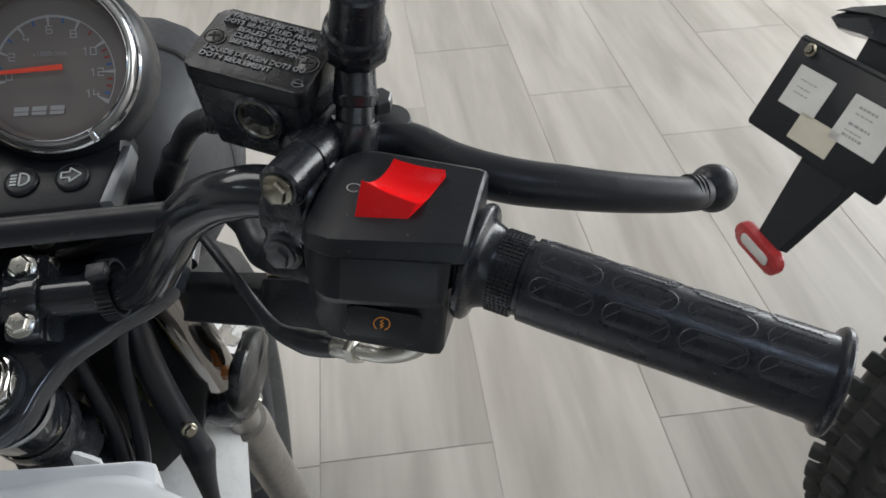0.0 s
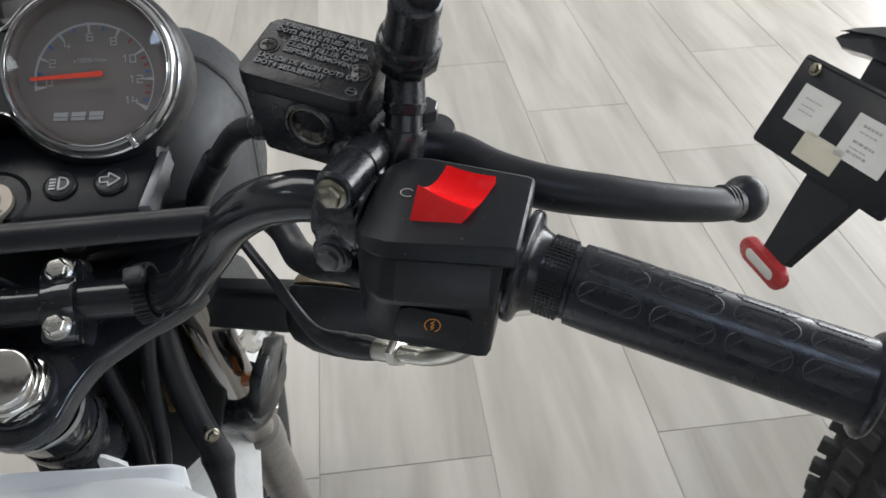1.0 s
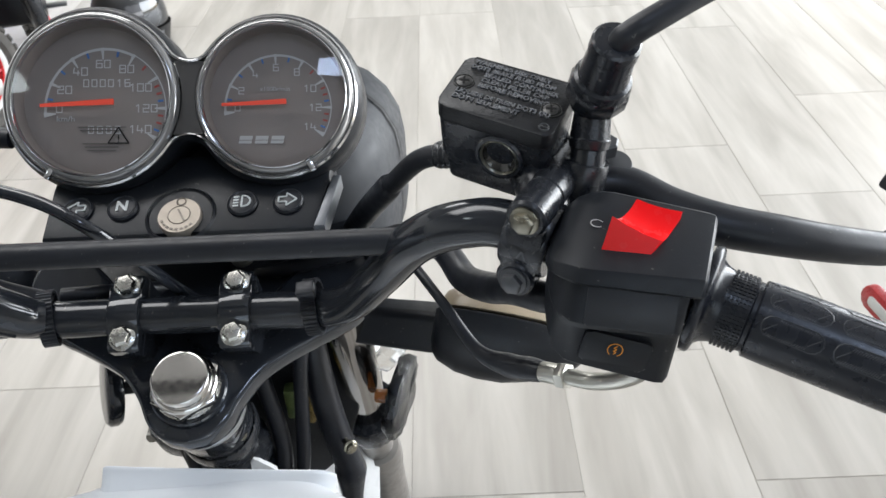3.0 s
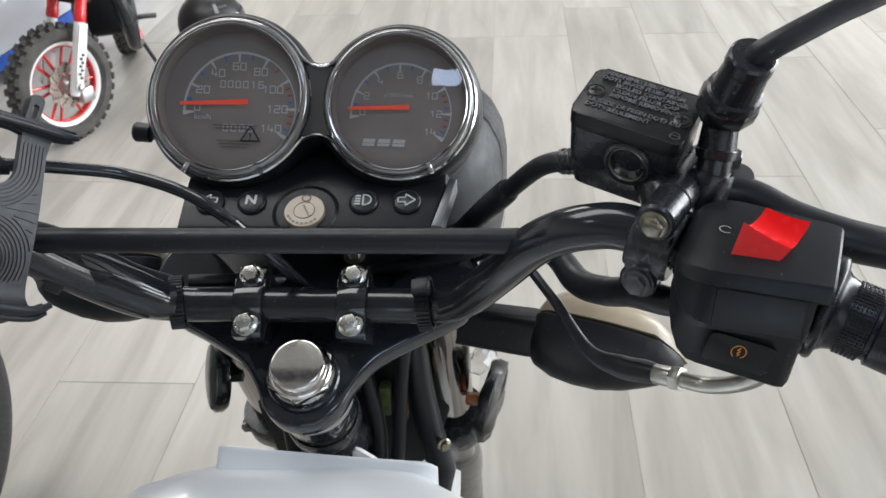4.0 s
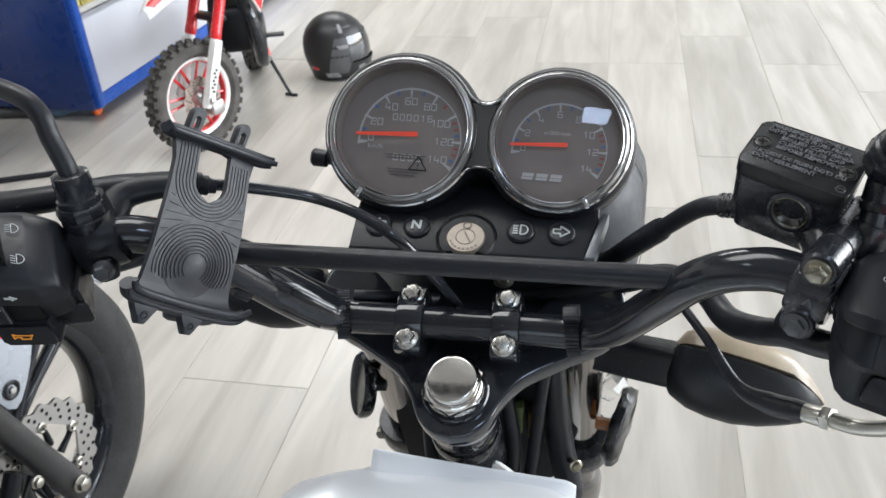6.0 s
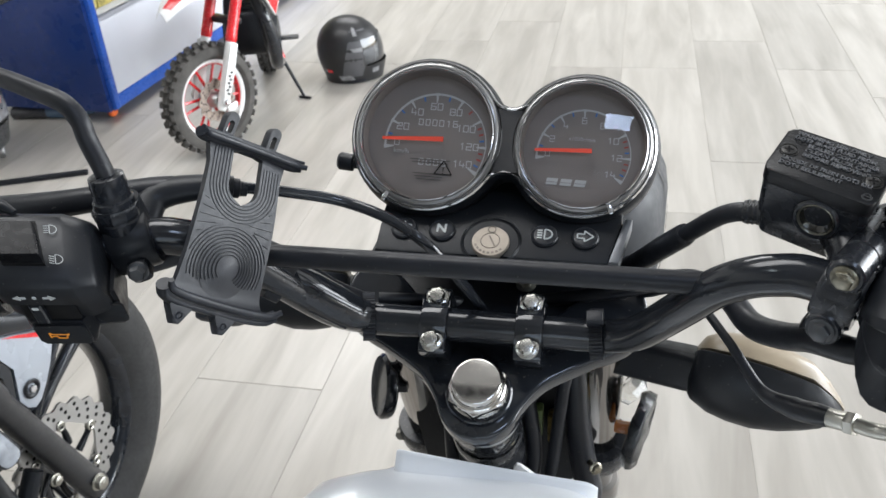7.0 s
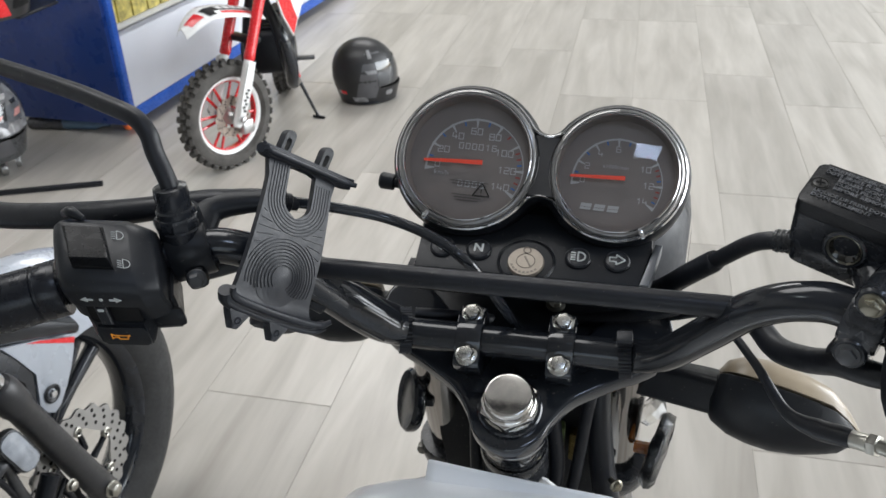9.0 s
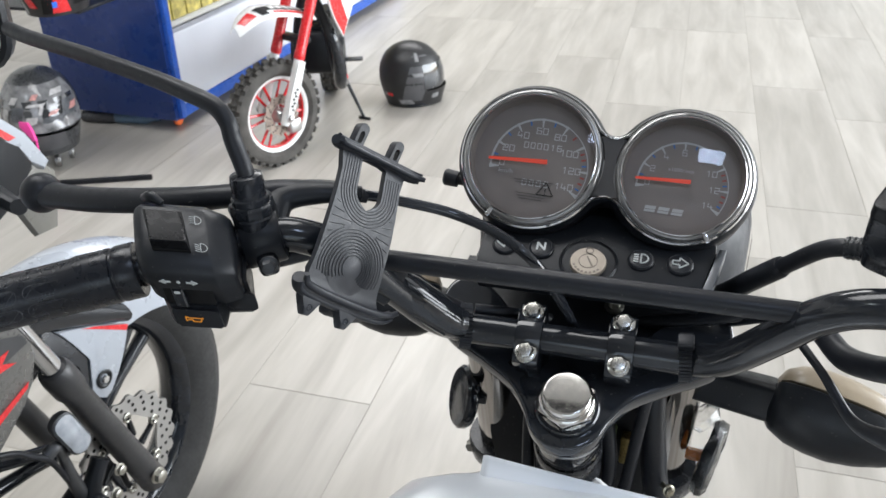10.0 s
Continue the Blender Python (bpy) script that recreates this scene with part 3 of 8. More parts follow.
def build_forks():
    rake = Vector((0, 0.36, -0.933))
    for s in (1, -1):
        top = Vector((XC + s * 0.0815, 0.432, 0.856))
        m = basis(top, -rake)
        bm = bmesh.new()
        lathe(bm, [(0, -0.01), (0.0175, -0.01), (0.0175, -0.235), (0.0, -0.235)], m, 32)
        leg = part("fork_leg", bm, DARK_CHROME, bike, "dark chromed fork tube")
        bm = bmesh.new()
        lathe(bm, [(0.0182, -0.012), (0.0182, 0.002), (0.0165, 0.005), (0.012, 0.0062), (0.0115, 0.010), (0.0100, 0.012), (0, 0.0122)], m, 32)
        part("fork_cap", bm, GLOSS_BLACK, leg, "gloss black fork cap")
        bm = bmesh.new()
        lathe(bm, [(0.0165, -0.20), (0.027, -0.2), (0.029, -0.205), (0.029, -0.225), (0.026, -0.235), (0.0165, -0.237)], m, 32)
        part("lower_yoke_clamp", bm, CAST_BLACK, leg)
        bm = bmesh.new()
        lathe(bm, [(0.0155, -0.235), (0.0155, -0.29), (0.0205, -0.292), (0.0225, -0.3), (0.0225, -0.33), (0.021, -0.335), (0.021, -0.61), (0.0, -0.61)], m, 28)
        part("fork_slider", bm, mat("dull_grey_alloy", (0.30, 0.285, 0.268), 0.38, metal=0.8, vary=0.12), leg, "silver alloy fork slider")
        bm = bmesh.new()
        hex_bolt(bm, m @ Vector((s * 0.024, -0.012, -0.214)), (s * 0.4, -0.9, 0.2), 0.005, 0.006, 0.007)
        part("pinch_bolt", bm, ZINC, leg)
    # headlight bracket ears
    for s in (1, -1):
        bm = bmesh.new()
        tube(bm, [(XC + s * 0.098, 0.45, 0.84), (XC + s * 0.1, 0.48, 0.85), (XC + s * 0.096, 0.52, 0.87)], 0.008, 10, 6)
        part("headlight_ear", bm, GLOSS_BLACK, bike)
    # the lower yoke across both legs
    bm = bmesh.new()
    c = Vector((XC, 0.432, 0.856)) + rake * 0.215
    box(bm, (0, 0, 0), (0.17, 0.05, 0.026), basis(c, -rake), 0.006)
    part("lower_yoke", bm, CAST_BLACK, bike)
    # white front mudguard and tyre
    ax = Vector((XC, 0.70, 0.30))
    bm = bmesh.new()
    secs = []
    for i in range(25):
        a = radians(98 + 44 * i / 24)
        rad = Vector((0, math.cos(a), math.sin(a)))
        row = []
        for j in range(9):
            t = -1 + 2 * j / 8
            row.append(ax + rad * (0.358 - 0.03 * t * t) + Vector((t * 0.084, 0, 0)))
        for j in range(8, -1, -1):
            t = -1 + 2 * j / 8
            row.append(ax + rad * (0.355 - 0.03 * t * t) + Vector((t * 0.081, 0, 0)))
        secs.append(row)
    loft(bm, secs)
    part("front_mudguard", bm, WHITE_PLASTIC, bike, "white plastic front mudguard")
    wheel_parts(bike, ax, Vector((0, 1, 0)), 0.30, 0.042, 0.228, GLOSS_BLACK, "spoked")


def wheel_parts(parent, ax, head, radius, half, rim, rim_mat, style, tread=None):
    # a wheel as parts of its vehicle: the plane holds head and the vertical
    n = Vector((head.y, -head.x, 0)).normalized()
    m = basis(ax, n, head)
    bm = bmesh.new()
    prof = [(rim, -half * 0.62), (rim + (radius - rim) * 0.25, -half * 0.98), (rim + (radius - rim) * 0.55, -half), (rim + (radius - rim) * 0.86, -half * 0.72), (radius, -half * 0.2), (radius, half * 0.2),
            (rim + (radius - rim) * 0.86, half * 0.72), (rim + (radius - rim) * 0.55, half), (rim + (radius - rim) * 0.25, half * 0.98), (rim, half * 0.62)]
    lathe(bm, prof, m, 72)
    wheel = part("front_wheel" if tread != "rear" else "rear_wheel", bm, TYRE, parent, "black rubber tyre on its wheel")
    bm = bmesh.new()
    lathe(bm, [(rim + 0.004, -half * 0.66), (rim + 0.006, -half * 0.58), (rim - 0.004, -half * 0.5), (rim - 0.016, -half * 0.2), (rim - 0.016, half * 0.2), (rim - 0.004, half * 0.5), (rim + 0.006, half * 0.58), (rim + 0.004, half * 0.66), (rim - 0.008, half * 0.6), (rim - 0.022, half * 0.25), (rim - 0.022, -half * 0.25), (rim - 0.008, -half * 0.6)], m, 72, closed=True)
    part("rim", bm, rim_mat, wheel)
    bm = bmesh.new()
    lathe(bm, [(0, -0.04), (0.02, -0.04), (0.026, -0.03), (0.022, -0.015), (0.022, 0.015), (0.026, 0.03), (0.02, 0.04), (0, 0.04)], m, 24)
    part("hub", bm, DARK_METAL, wheel)
    return wheel, m


build_forks()


def build_instruments():
    el = radians(37.2)
    nrm = Vector((0.013, -math.cos(el), math.sin(el))).normalized()
    gauges = ((-0.1325, 0.4455, 0.9896), (-0.2406, 0.4475, 0.9932))
    R_T, R_S = 0.0487, 0.0533                 # the rev counter is the smaller one
    mid = (Vector(gauges[0]) + Vector(gauges[1])) / 2

    def frame_at(c, lift=0.0):
        c = Vector(c) + nrm * lift
        x = Vector(gauges[0]) - Vector(gauges[1])
        x = (x - x.dot(nrm) * nrm).normalized()
        y = nrm.cross(x)
        return Matrix(((x.x, y.x, nrm.x, c.x), (x.y, y.y, nrm.y, c.y), (x.z, y.z, nrm.z, c.z), (0, 0, 0, 1)))

    d = (Vector(gauges[0]) - Vector(gauges[1])).length / 2
    mm = frame_at(mid)

    def eight(da, neck, n=44):
        # outline round both circles, grown by da, with a filleted waist of half-height neck
        rr, rl = R_T + da, R_S + da
        lo, hi = 0.001, 0.5
        for _ in range(50):
            f = (lo + hi) / 2
            x0 = (rl - rr) * (rl + rr + 2 * f) / (4 * d)
            if math.hypot(d - x0, neck + f) > rr + f:
                lo = f
            else:
                hi = f
        cy = neck + f
        out = []
        a = math.atan2(cy, x0 - d)
        out += [(d + rr * math.cos(-a + 2 * a * i / n), rr * math.sin(-a + 2 * a * i / n)) for i in range(n + 1)]
        b0, b1 = math.atan2(-cy, d - x0), math.atan2(-cy, -d - x0)
        out += [(x0 + f * math.cos(b0 + (b1 - b0) * i / 12), cy + f * math.sin(b0 + (b1 - b0) * i / 12)) for i in range(1, 12)]
        a = math.atan2(cy, x0 + d)
        out += [(-d + rl * math.cos(a + (2 * math.pi - 2 * a) * i / n), rl * math.sin(a + (2 * math.pi - 2 * a) * i / n)) for i in range(n + 1)]
        out += [(x0 + f * math.cos(-b1 + (b1 - b0) * i / 12), -cy + f * math.sin(-b1 + (b1 - b0) * i / 12)) for i in range(1, 12)]
        return out

    def ring_band(rows):
        # joins outlines (growth, neck, height) with equal point counts
        bm = bmesh.new()
        loft(bm, [[mm @ Vector((x, y, h)) for x, y in eight(da, neck)] for da, neck, h in rows], cap=False)
        return bm

    bm = ring_band([(-0.007, 0.018, -0.062), (-0.002, 0.0205, -0.05), (0.0034, 0.0235, -0.03), (0.0036, 0.0248, -0.012), (0.0028, 0.0246, -0.005), (0.0006, 0.0232, -0.0015)])
    cl = part("instrument_housing", bm, SATIN_BLACK, bike, "twin round instruments in a black housing with chrome rings")
    bm = ring_band([(0.0006, 0.0232, -0.0022), (0.0004, 0.0229, -0.0003), (-0.0006, 0.0221, 0.0006), (-0.0016, 0.0211, -0.0004)])
    part("chrome_bezel", bm, BEZEL, cl, "thin chrome bezel round both dials")
    for c, R in zip(gauges, (R_T, R_S)):
        m = frame_at(c)
        g = R / 0.0533
        # dial deep in its well, smoked outer band, inner bright ring, clear cover
        bm = bmesh.new()
        lathe(bm, [(0, -0.0080), (0.0446 * g, -0.0080)], m, 64)
        dial = part("dial", bm, DIAL, cl, "dark brown-black dial face")
        bm = bmesh.new()
        lathe(bm, [(0.0446 * g, -0.0080), (0.0449 * g, -0.0068), (0.0459 * g, 0.0018)], m, 64)
        part("dial_surround", bm, DIAL, cl)
        bm = bmesh.new()
        lathe(bm, [(R - 0.0014, -0.0008), (R - 0.0019, 0.0012), (R - 0.0029, 0.0027), (0.0496 * g, 0.0036), (0.0484 * g, 0.0041), (0.0476 * g, 0.0039), (0.0472 * g, 0.0030)], m, 72)
        part("smoked_band", bm, SMOKED, cl, "glossy smoked band of the cover")
        bm = bmesh.new()
        lathe(bm, [(0.0474 * g, 0.0030), (0.0472 * g, 0.0043), (0.0467 * g, 0.0047), (0.0462 * g, 0.0041), (0.0459 * g, 0.0012)], m, 72)
        part("inner_ring", bm, BEZEL, cl)
        bm = bmesh.new()
        lathe(bm, [(r * g, 0.0084 - (r * g) ** 2 / (0.4 if R == R_T else 0.62)) for r in (0.0, 0.012, 0.022, 0.032, 0.04, 0.0462)], m, 64)
        part("clear_cover", bm, PANE, cl, "clear domed plastic cover").visible_shadow = False
        ring_m = m
        m = m @ Matrix.Translation((0.0044 if R == R_S else 0.0004, -0.0049 if R == R_S else -0.0050, -0.0020)) @ Matrix.Diagonal((0.975, 0.975, 1, 1) if R == R_S else (0.855, 0.855, 1, 1))
        # clips at the rim
        a = radians(-62) if c is gauges[0] else radians(-118)
        bm = bmesh.new()
        box(bm, (0, 0, 0), (0.0035, 0.008, 0.004), ring_m @ Matrix.Translation(((R - 0.002) * math.cos(a), (R - 0.002) * math.sin(a), 0.002)) @ Matrix.Rotation(a - math.pi / 2, 4, "Z"), 0.0008)
        part("bezel_clip", bm, BEZEL, cl)

        def at(r, deg, h=-0.0056):
            return m @ Matrix.Translation((r * math.cos(radians(deg)), r * math.sin(radians(deg)), h))

        speed = c is gauges[1]
        # scale arc, broad up to the sixth figure and thin beyond it, and its strokes
        a_lo, a_hi = 186.0, -31.0
        steps = 7
        bm = bmesh.new()
        for i in range(84):
            ta, tb = (radians(a_lo + (a_hi - a_lo) * k / 84) for k in (i, i + 1))
            r_in = 0.0362 if i < 48 else 0.0371
            bm.faces.new([bm.verts.new(m @ Vector((r * math.cos(t), r * math.sin(t), -0.0057))) for r, t in ((r_in, ta), (0.0378, ta), (0.0378, tb), (r_in, tb))])
        part("scale_arc", bm, PRINT_GREY, dial)

        def stroke(r, deg, outline, ink):
            bm = bmesh.new()
            prism(bm, outline, -0.0001, 0.0001, at(r, deg) @ Matrix.Rotation(radians(deg), 4, "Z"))
            part("scale_stroke", bm, ink, dial)

        short = [(-0.0017, -0.00065), (0.0017, -0.00065), (0.0017, 0.00065), (-0.0017, 0.00065)]
        for i in range(steps + 1):
            deg = a_lo + (a_hi - a_lo) * i / steps
            wide = 0.0011 if 0 < i < steps else 0.0016
            stroke(0.0378, deg, [(0.0002, -wide), (0.0002, wide), (-0.0072, 0.0004), (-0.0072, -0.0004)], PRINT_GREY)
            if i < steps:
                stroke(0.0345, deg + (a_hi - a_lo) / steps / 2, short, PRINT_BLUE if i < 4 else PRINT_RED)
                if i >= 5:
                    stroke(0.0345, deg + (a_hi - a_lo) / steps * 0.25, short, PRINT_RED)
                    stroke(0.0345, deg + (a_hi - a_lo) / steps * 0.75, short, PRINT_BLUE)
        figures = [str(20 * i) for i in range(8)] if speed else [str(2 * i) for i in range(8)]
        for i, s in enumerate(figures):
            deg = a_lo + (a_hi - a_lo) * i / steps
            if i == 0:
                deg -= 6
            square_figures(s, 0.0035, 0.0046, at((0.0284, 0.0278 if speed else 0.0262, 0.0252)[len(s) - 1], deg), PRINT_GREY, "figure", dial)
        if speed:
            writing("km/h", 0.0048, at(0.0252, 195) @ Matrix.Diagonal((1.2, 1, 1, 1)), PRINT_GREY, "unit_writing", dial)
            square_figures("000016", 0.0030, 0.0043, at(0.0158, 87), PRINT_GREY, "odometer_figures", dial, 0.0051)
            square_figures("0005", 0.0030, 0.0043, at(0.0133, 268), PRINT_GREY, "trip_meter_figures", dial, 0.0055)
            bm = bmesh.new()
            for k in range(3):
                tri = [(0.0074 * math.cos(radians(90 + 120 * q)), 0.0066 * math.sin(radians(90 + 120 * q))) for q in (k, k + 1)]
                a2, b2 = Vector((*tri[0], 0)), Vector((*tri[1], 0))
                tube(bm, [m @ (Vector((0.0084, -0.0184, -0.0052)) + q) for q in (a2, (a2 + b2) / 2, b2)], 0.00045, 6, 1)
            part("warning_triangle", bm, PRINT_BLACK, dial, "small black warning triangle sticker")
            writing("!", 0.007, m @ Matrix.Translation((0.0084, -0.0191, -0.0052)), PRINT_BLACK, "warning_mark", dial)
            bm = bmesh.new()
            for k in range(5):
                box(bm, (-0.002, -0.0125 - 0.0021 * (k - 0.4) - (0.0 if k < 2 else 0.006), -0.0056), (0.03 - 0.003 * k, 0.0008, 0.0002), m)
            part("small_print", bm, FAINT_PRINT, dial)
        else:
            writing("x1000r/min", 0.0046, at(0.0132, 99), PRINT_GREY, "unit_writing", dial)
            # maker's badge as plain slanted blocks
            bm = bmesh.new()
            bmt = m @ Matrix.Translation((-0.0115, -0.0227, 0))
            for k in range(3):
                c0 = 0.0112 * (k - 1)
                for y0, y1 in ((-0.0027, -0.0006), (-0.0001, 0.0027)):
                    prism(bm, [(c0 - 0.0043 + 0.2 * y0, y0), (c0 + 0.0046 + 0.2 * y0, y0), (c0 + 0.0046 + 0.2 * y1, y1), (c0 - 0.0043 + 0.2 * y1, y1)], -0.0058, -0.0054, bmt)
            part("maker_badge", bm, PRINT_GREY, dial, "row of plain pale blocks for a badge")
        # needle with a hub hidden under it
        bm = bmesh.new()
        prism(bm, [(-0.0385, -0.0010), (0.0066, -0.0018), (0.0068, 0.0), (0.0066, 0.0018), (-0.0385, 0.0010)], -0.0022, -0.0012, m @ Matrix.Translation((0.0, 0.0031, 0)) @ Matrix.Rotation(radians(2.8), 4, "Z"))
        part("needle", bm, NEEDLE, dial, "orange-red pointer needle")
    # the back of each instrument
    for c in gauges:
        bm = bmesh.new()
        lathe(bm, [(0.042, -0.06), (0.038, -0.072), (0.026, -0.078), (0, -0.079)], frame_at(c), 40)
        part("instrument_back", bm, DARK_PLASTIC, cl)
    # waist plate between the dials
    bm = bmesh.new()
    arc_r = [(d - (R_T - 0.0008) * math.cos(radians(a)), (R_T - 0.0008) * math.sin(radians(a))) for a in range(-27, 28, 3)]
    arc_l = [(-d + (R_S - 0.0008) * math.cos(radians(a)), (R_S - 0.0008) * math.sin(radians(a))) for a in range(25, -26, -2)]
    prism(bm, arc_r + arc_l, -0.006, -0.0012, mm)
    part("waist_plate", bm, mat("brown_grey_plastic", (0.045, 0.042, 0.040), 0.4, vary=0.12, bump=0.06, dust=0.3), cl)
    # trip reset knob
    bm = bmesh.new()
    kb = Vector(gauges[1]) + Vector((-0.0507, 0.0005, -0.0255))
    lathe(bm, [(0.004, 0), (0.004, 0.006), (0.0062, 0.0065), (0.0066, 0.016), (0.0055, 0.0175), (0, 0.0178)], basis(kb, (-1, 0.05, 0.1)), 20)
    part("trip_reset_knob", bm, RUBBER, cl)
    # warning lamp panel with the ignition lock
    pe = radians(70)
    pn = Vector((0, -math.cos(pe), math.sin(pe)))
    pm = basis((XC + 0.0035, 0.4085, 0.9385), pn, (1, 0, 0))
    outline = [(-0.081, -0.019), (0.078, -0.019), (0.086, 0.016), (0.086, 0.04), (-0.081, 0.04), (-0.081, 0.016)]
    bm = bmesh.new()
    prism(bm, outline, -0.03, 0.0, pm, 0.0025)
    panel = part("indicator_panel", bm, SATIN_BLACK, cl, "black plastic panel with warning lamps")
    bm = bmesh.new()
    prism(bm, [(0.0780, -0.0190), (0.0845, -0.0190), (0.0925, 0.0185), (0.0875, 0.0185)], -0.012, 0.0015, pm, 0.001)
    part("panel_trim", bm, mat("dull_silver_trim", (0.11, 0.116, 0.125), 0.4, metal=0.4, vary=0.06), panel, "silver-grey edge of the panel")
    for x, sign in ((-0.063, "<"), (-0.036, "N"), (0.035, "D"), (0.062, ">")):
        mk = pm @ Matrix.Translation((x, 0.0, 0.0))
        bm = bmesh.new()
        lathe(bm, [(0.0092, -0.001), (0.0092, 0.0016), (0.0083, 0.0026), (0.0075, 0.0022), (0.007, 0.0024), (0, 0.003)], mk, 32)
        lamp = part("indicator_lamp", bm, RUBBER, panel, "round dark warning lamp with a pale symbol")
        ms = mk @ Matrix.Translation((0, 0, 0.0031))
        if sign == "N":
            writing("N", 0.0098, ms, PRINT_WHITE, "lamp_symbol", lamp, bold=0.0003)
        else:
            bm = bmesh.new()
            if sign in "<>":
                s = 1 if sign == ">" else -1
                arrow = [(-0.0052, -0.0018), (-0.0005, -0.0018), (-0.0005, -0.0045), (0.0055, 0), (-0.0005, 0.0045), (-0.0005, 0.0018), (-0.0052, 0.0018)]
                for p, q in zip(arrow, arrow[1:] + arrow[:1]):
                    tube(bm, [ms @ Vector((s * p[0], p[1], 0)), ms @ Vector((s * q[0], q[1], 0))], 0.00055, 6, 1)
            else:
                for k in range(4):
                    box(bm, (-0.0034, 0.0032 - 0.0021 * k, 0), (0.0034, 0.0011, 0.0003), ms)
                bow = [(0, -0.004)] + [(0.0005 + 0.0045 * math.cos(radians(t)), 0.004 * math.sin(radians(t))) for t in range(-90, 91, 20)] + [(0, 0.004)]
                for p, q in zip(bow, bow[1:] + bow[:1]):
                    tube(bm, [ms @ Vector((*p, 0)), ms @ Vector((*q, 0))], 0.0006, 6, 1)
            part("lamp_symbol", bm, PRINT_WHITE, lamp)
    mk = pm @ Matrix.Translation((-0.001, -0.0065, -0.0003))
    bm = bmesh.new()
    lathe(bm, [(0.021, 0.0003), (0.0195, 0.002), (0.017, -0.002), (0.0145, -0.004)], mk, 40)
    part("lock_bowl", bm, SATIN_BLACK, panel)
    bm = bmesh.new()
    mk = mk @ Matrix.Translation((0.0, -0.0015, -0.0042))
    lathe(bm, [(0.0130, -0.012), (0.0130, 0.006), (0.0124, 0.0072), (0, 0.0074)], mk, 40)
    lock = part("ignition_lock", bm, SILVER, panel, "silver ignition lock with a key slot")
    bm = bmesh.new()
    box(bm, (0.001, -0.0006, 0.0074), (0.0011, 0.0095, 0.0004), mk @ Matrix.Rotation(radians(28), 4, "Z"))
    lathe(bm, [(0.0062, 0.0074), (0.0064, 0.0077), (0.0067, 0.0074)], mk, 30)
    part("key_slot", bm, LOCK_MARK, lock)
    bm = bmesh.new()
    for k in range(8):
        a = radians(205 + 16 * k)
        box(bm, (0, 0, 0), (0.0014, 0.0017, 0.0003), mk @ Matrix.Translation((0.0104 * math.cos(a), 0.0104 * math.sin(a), 0.0075)) @ Matrix.Rotation(a, 4, "Z"))
    lathe(bm, [(0.0022, 0.0075), (0.0027, 0.0077), (0.0031, 0.0075)], mk @ Matrix.Translation((0.0, 0.0098, 0)), 14)
    part("lock_lettering", bm, LOCK_MARK, lock)
    # headlight shell ahead of the fork
    hm = basis((XC + 0.008, 0.53, 0.868), (0, -1, 0.1), (1, 0, 0))
    bm = bmesh.new()
    loft(bm, [[hm @ Vector((x, y + dy, h)) for x, y in ring_outline(0.232 * k, 0.165 * k, 0.06 * k)] for h, k, dy in ((-0.075, 1.02, 0), (-0.06, 1.03, 0), (-0.02, 1.0, 0), (0.02, 0.95, 0), (0.045, 0.85, 0.0), (0.06, 0.68, 0.0), (0.068, 0.45, 0.0))])
    hl = part("headlight", bm, mat("grey_headlight_shell", (0.030, 0.032, 0.036), 0.52, vary=0.06, spec=0.25), bike, "glossy grey plastic headlight shell", 50)
    bm = bmesh.new()
    loft(bm, [[hm @ Vector((x, y, h)) for x, y in ring_outline(0.232 * k, 0.165 * k, 0.06 * k)] for h, k in ((-0.026, 1.018), (-0.022, 1.018))], cap=False)
    part("shell_seam", bm, PRINT_BLACK, hl)
    bm = bmesh.new()
    loft(bm, [[hm @ Vector((x, y, h)) for x, y in ring_outline(0.22 * k, 0.155 * k, 0.055 * k)] for h, k in ((-0.0755, 1.0), (-0.09, 0.95), (-0.1, 0.7))])
    part("headlight_lens", bm, CLEAR, hl, "clear headlight lens")


build_instruments()


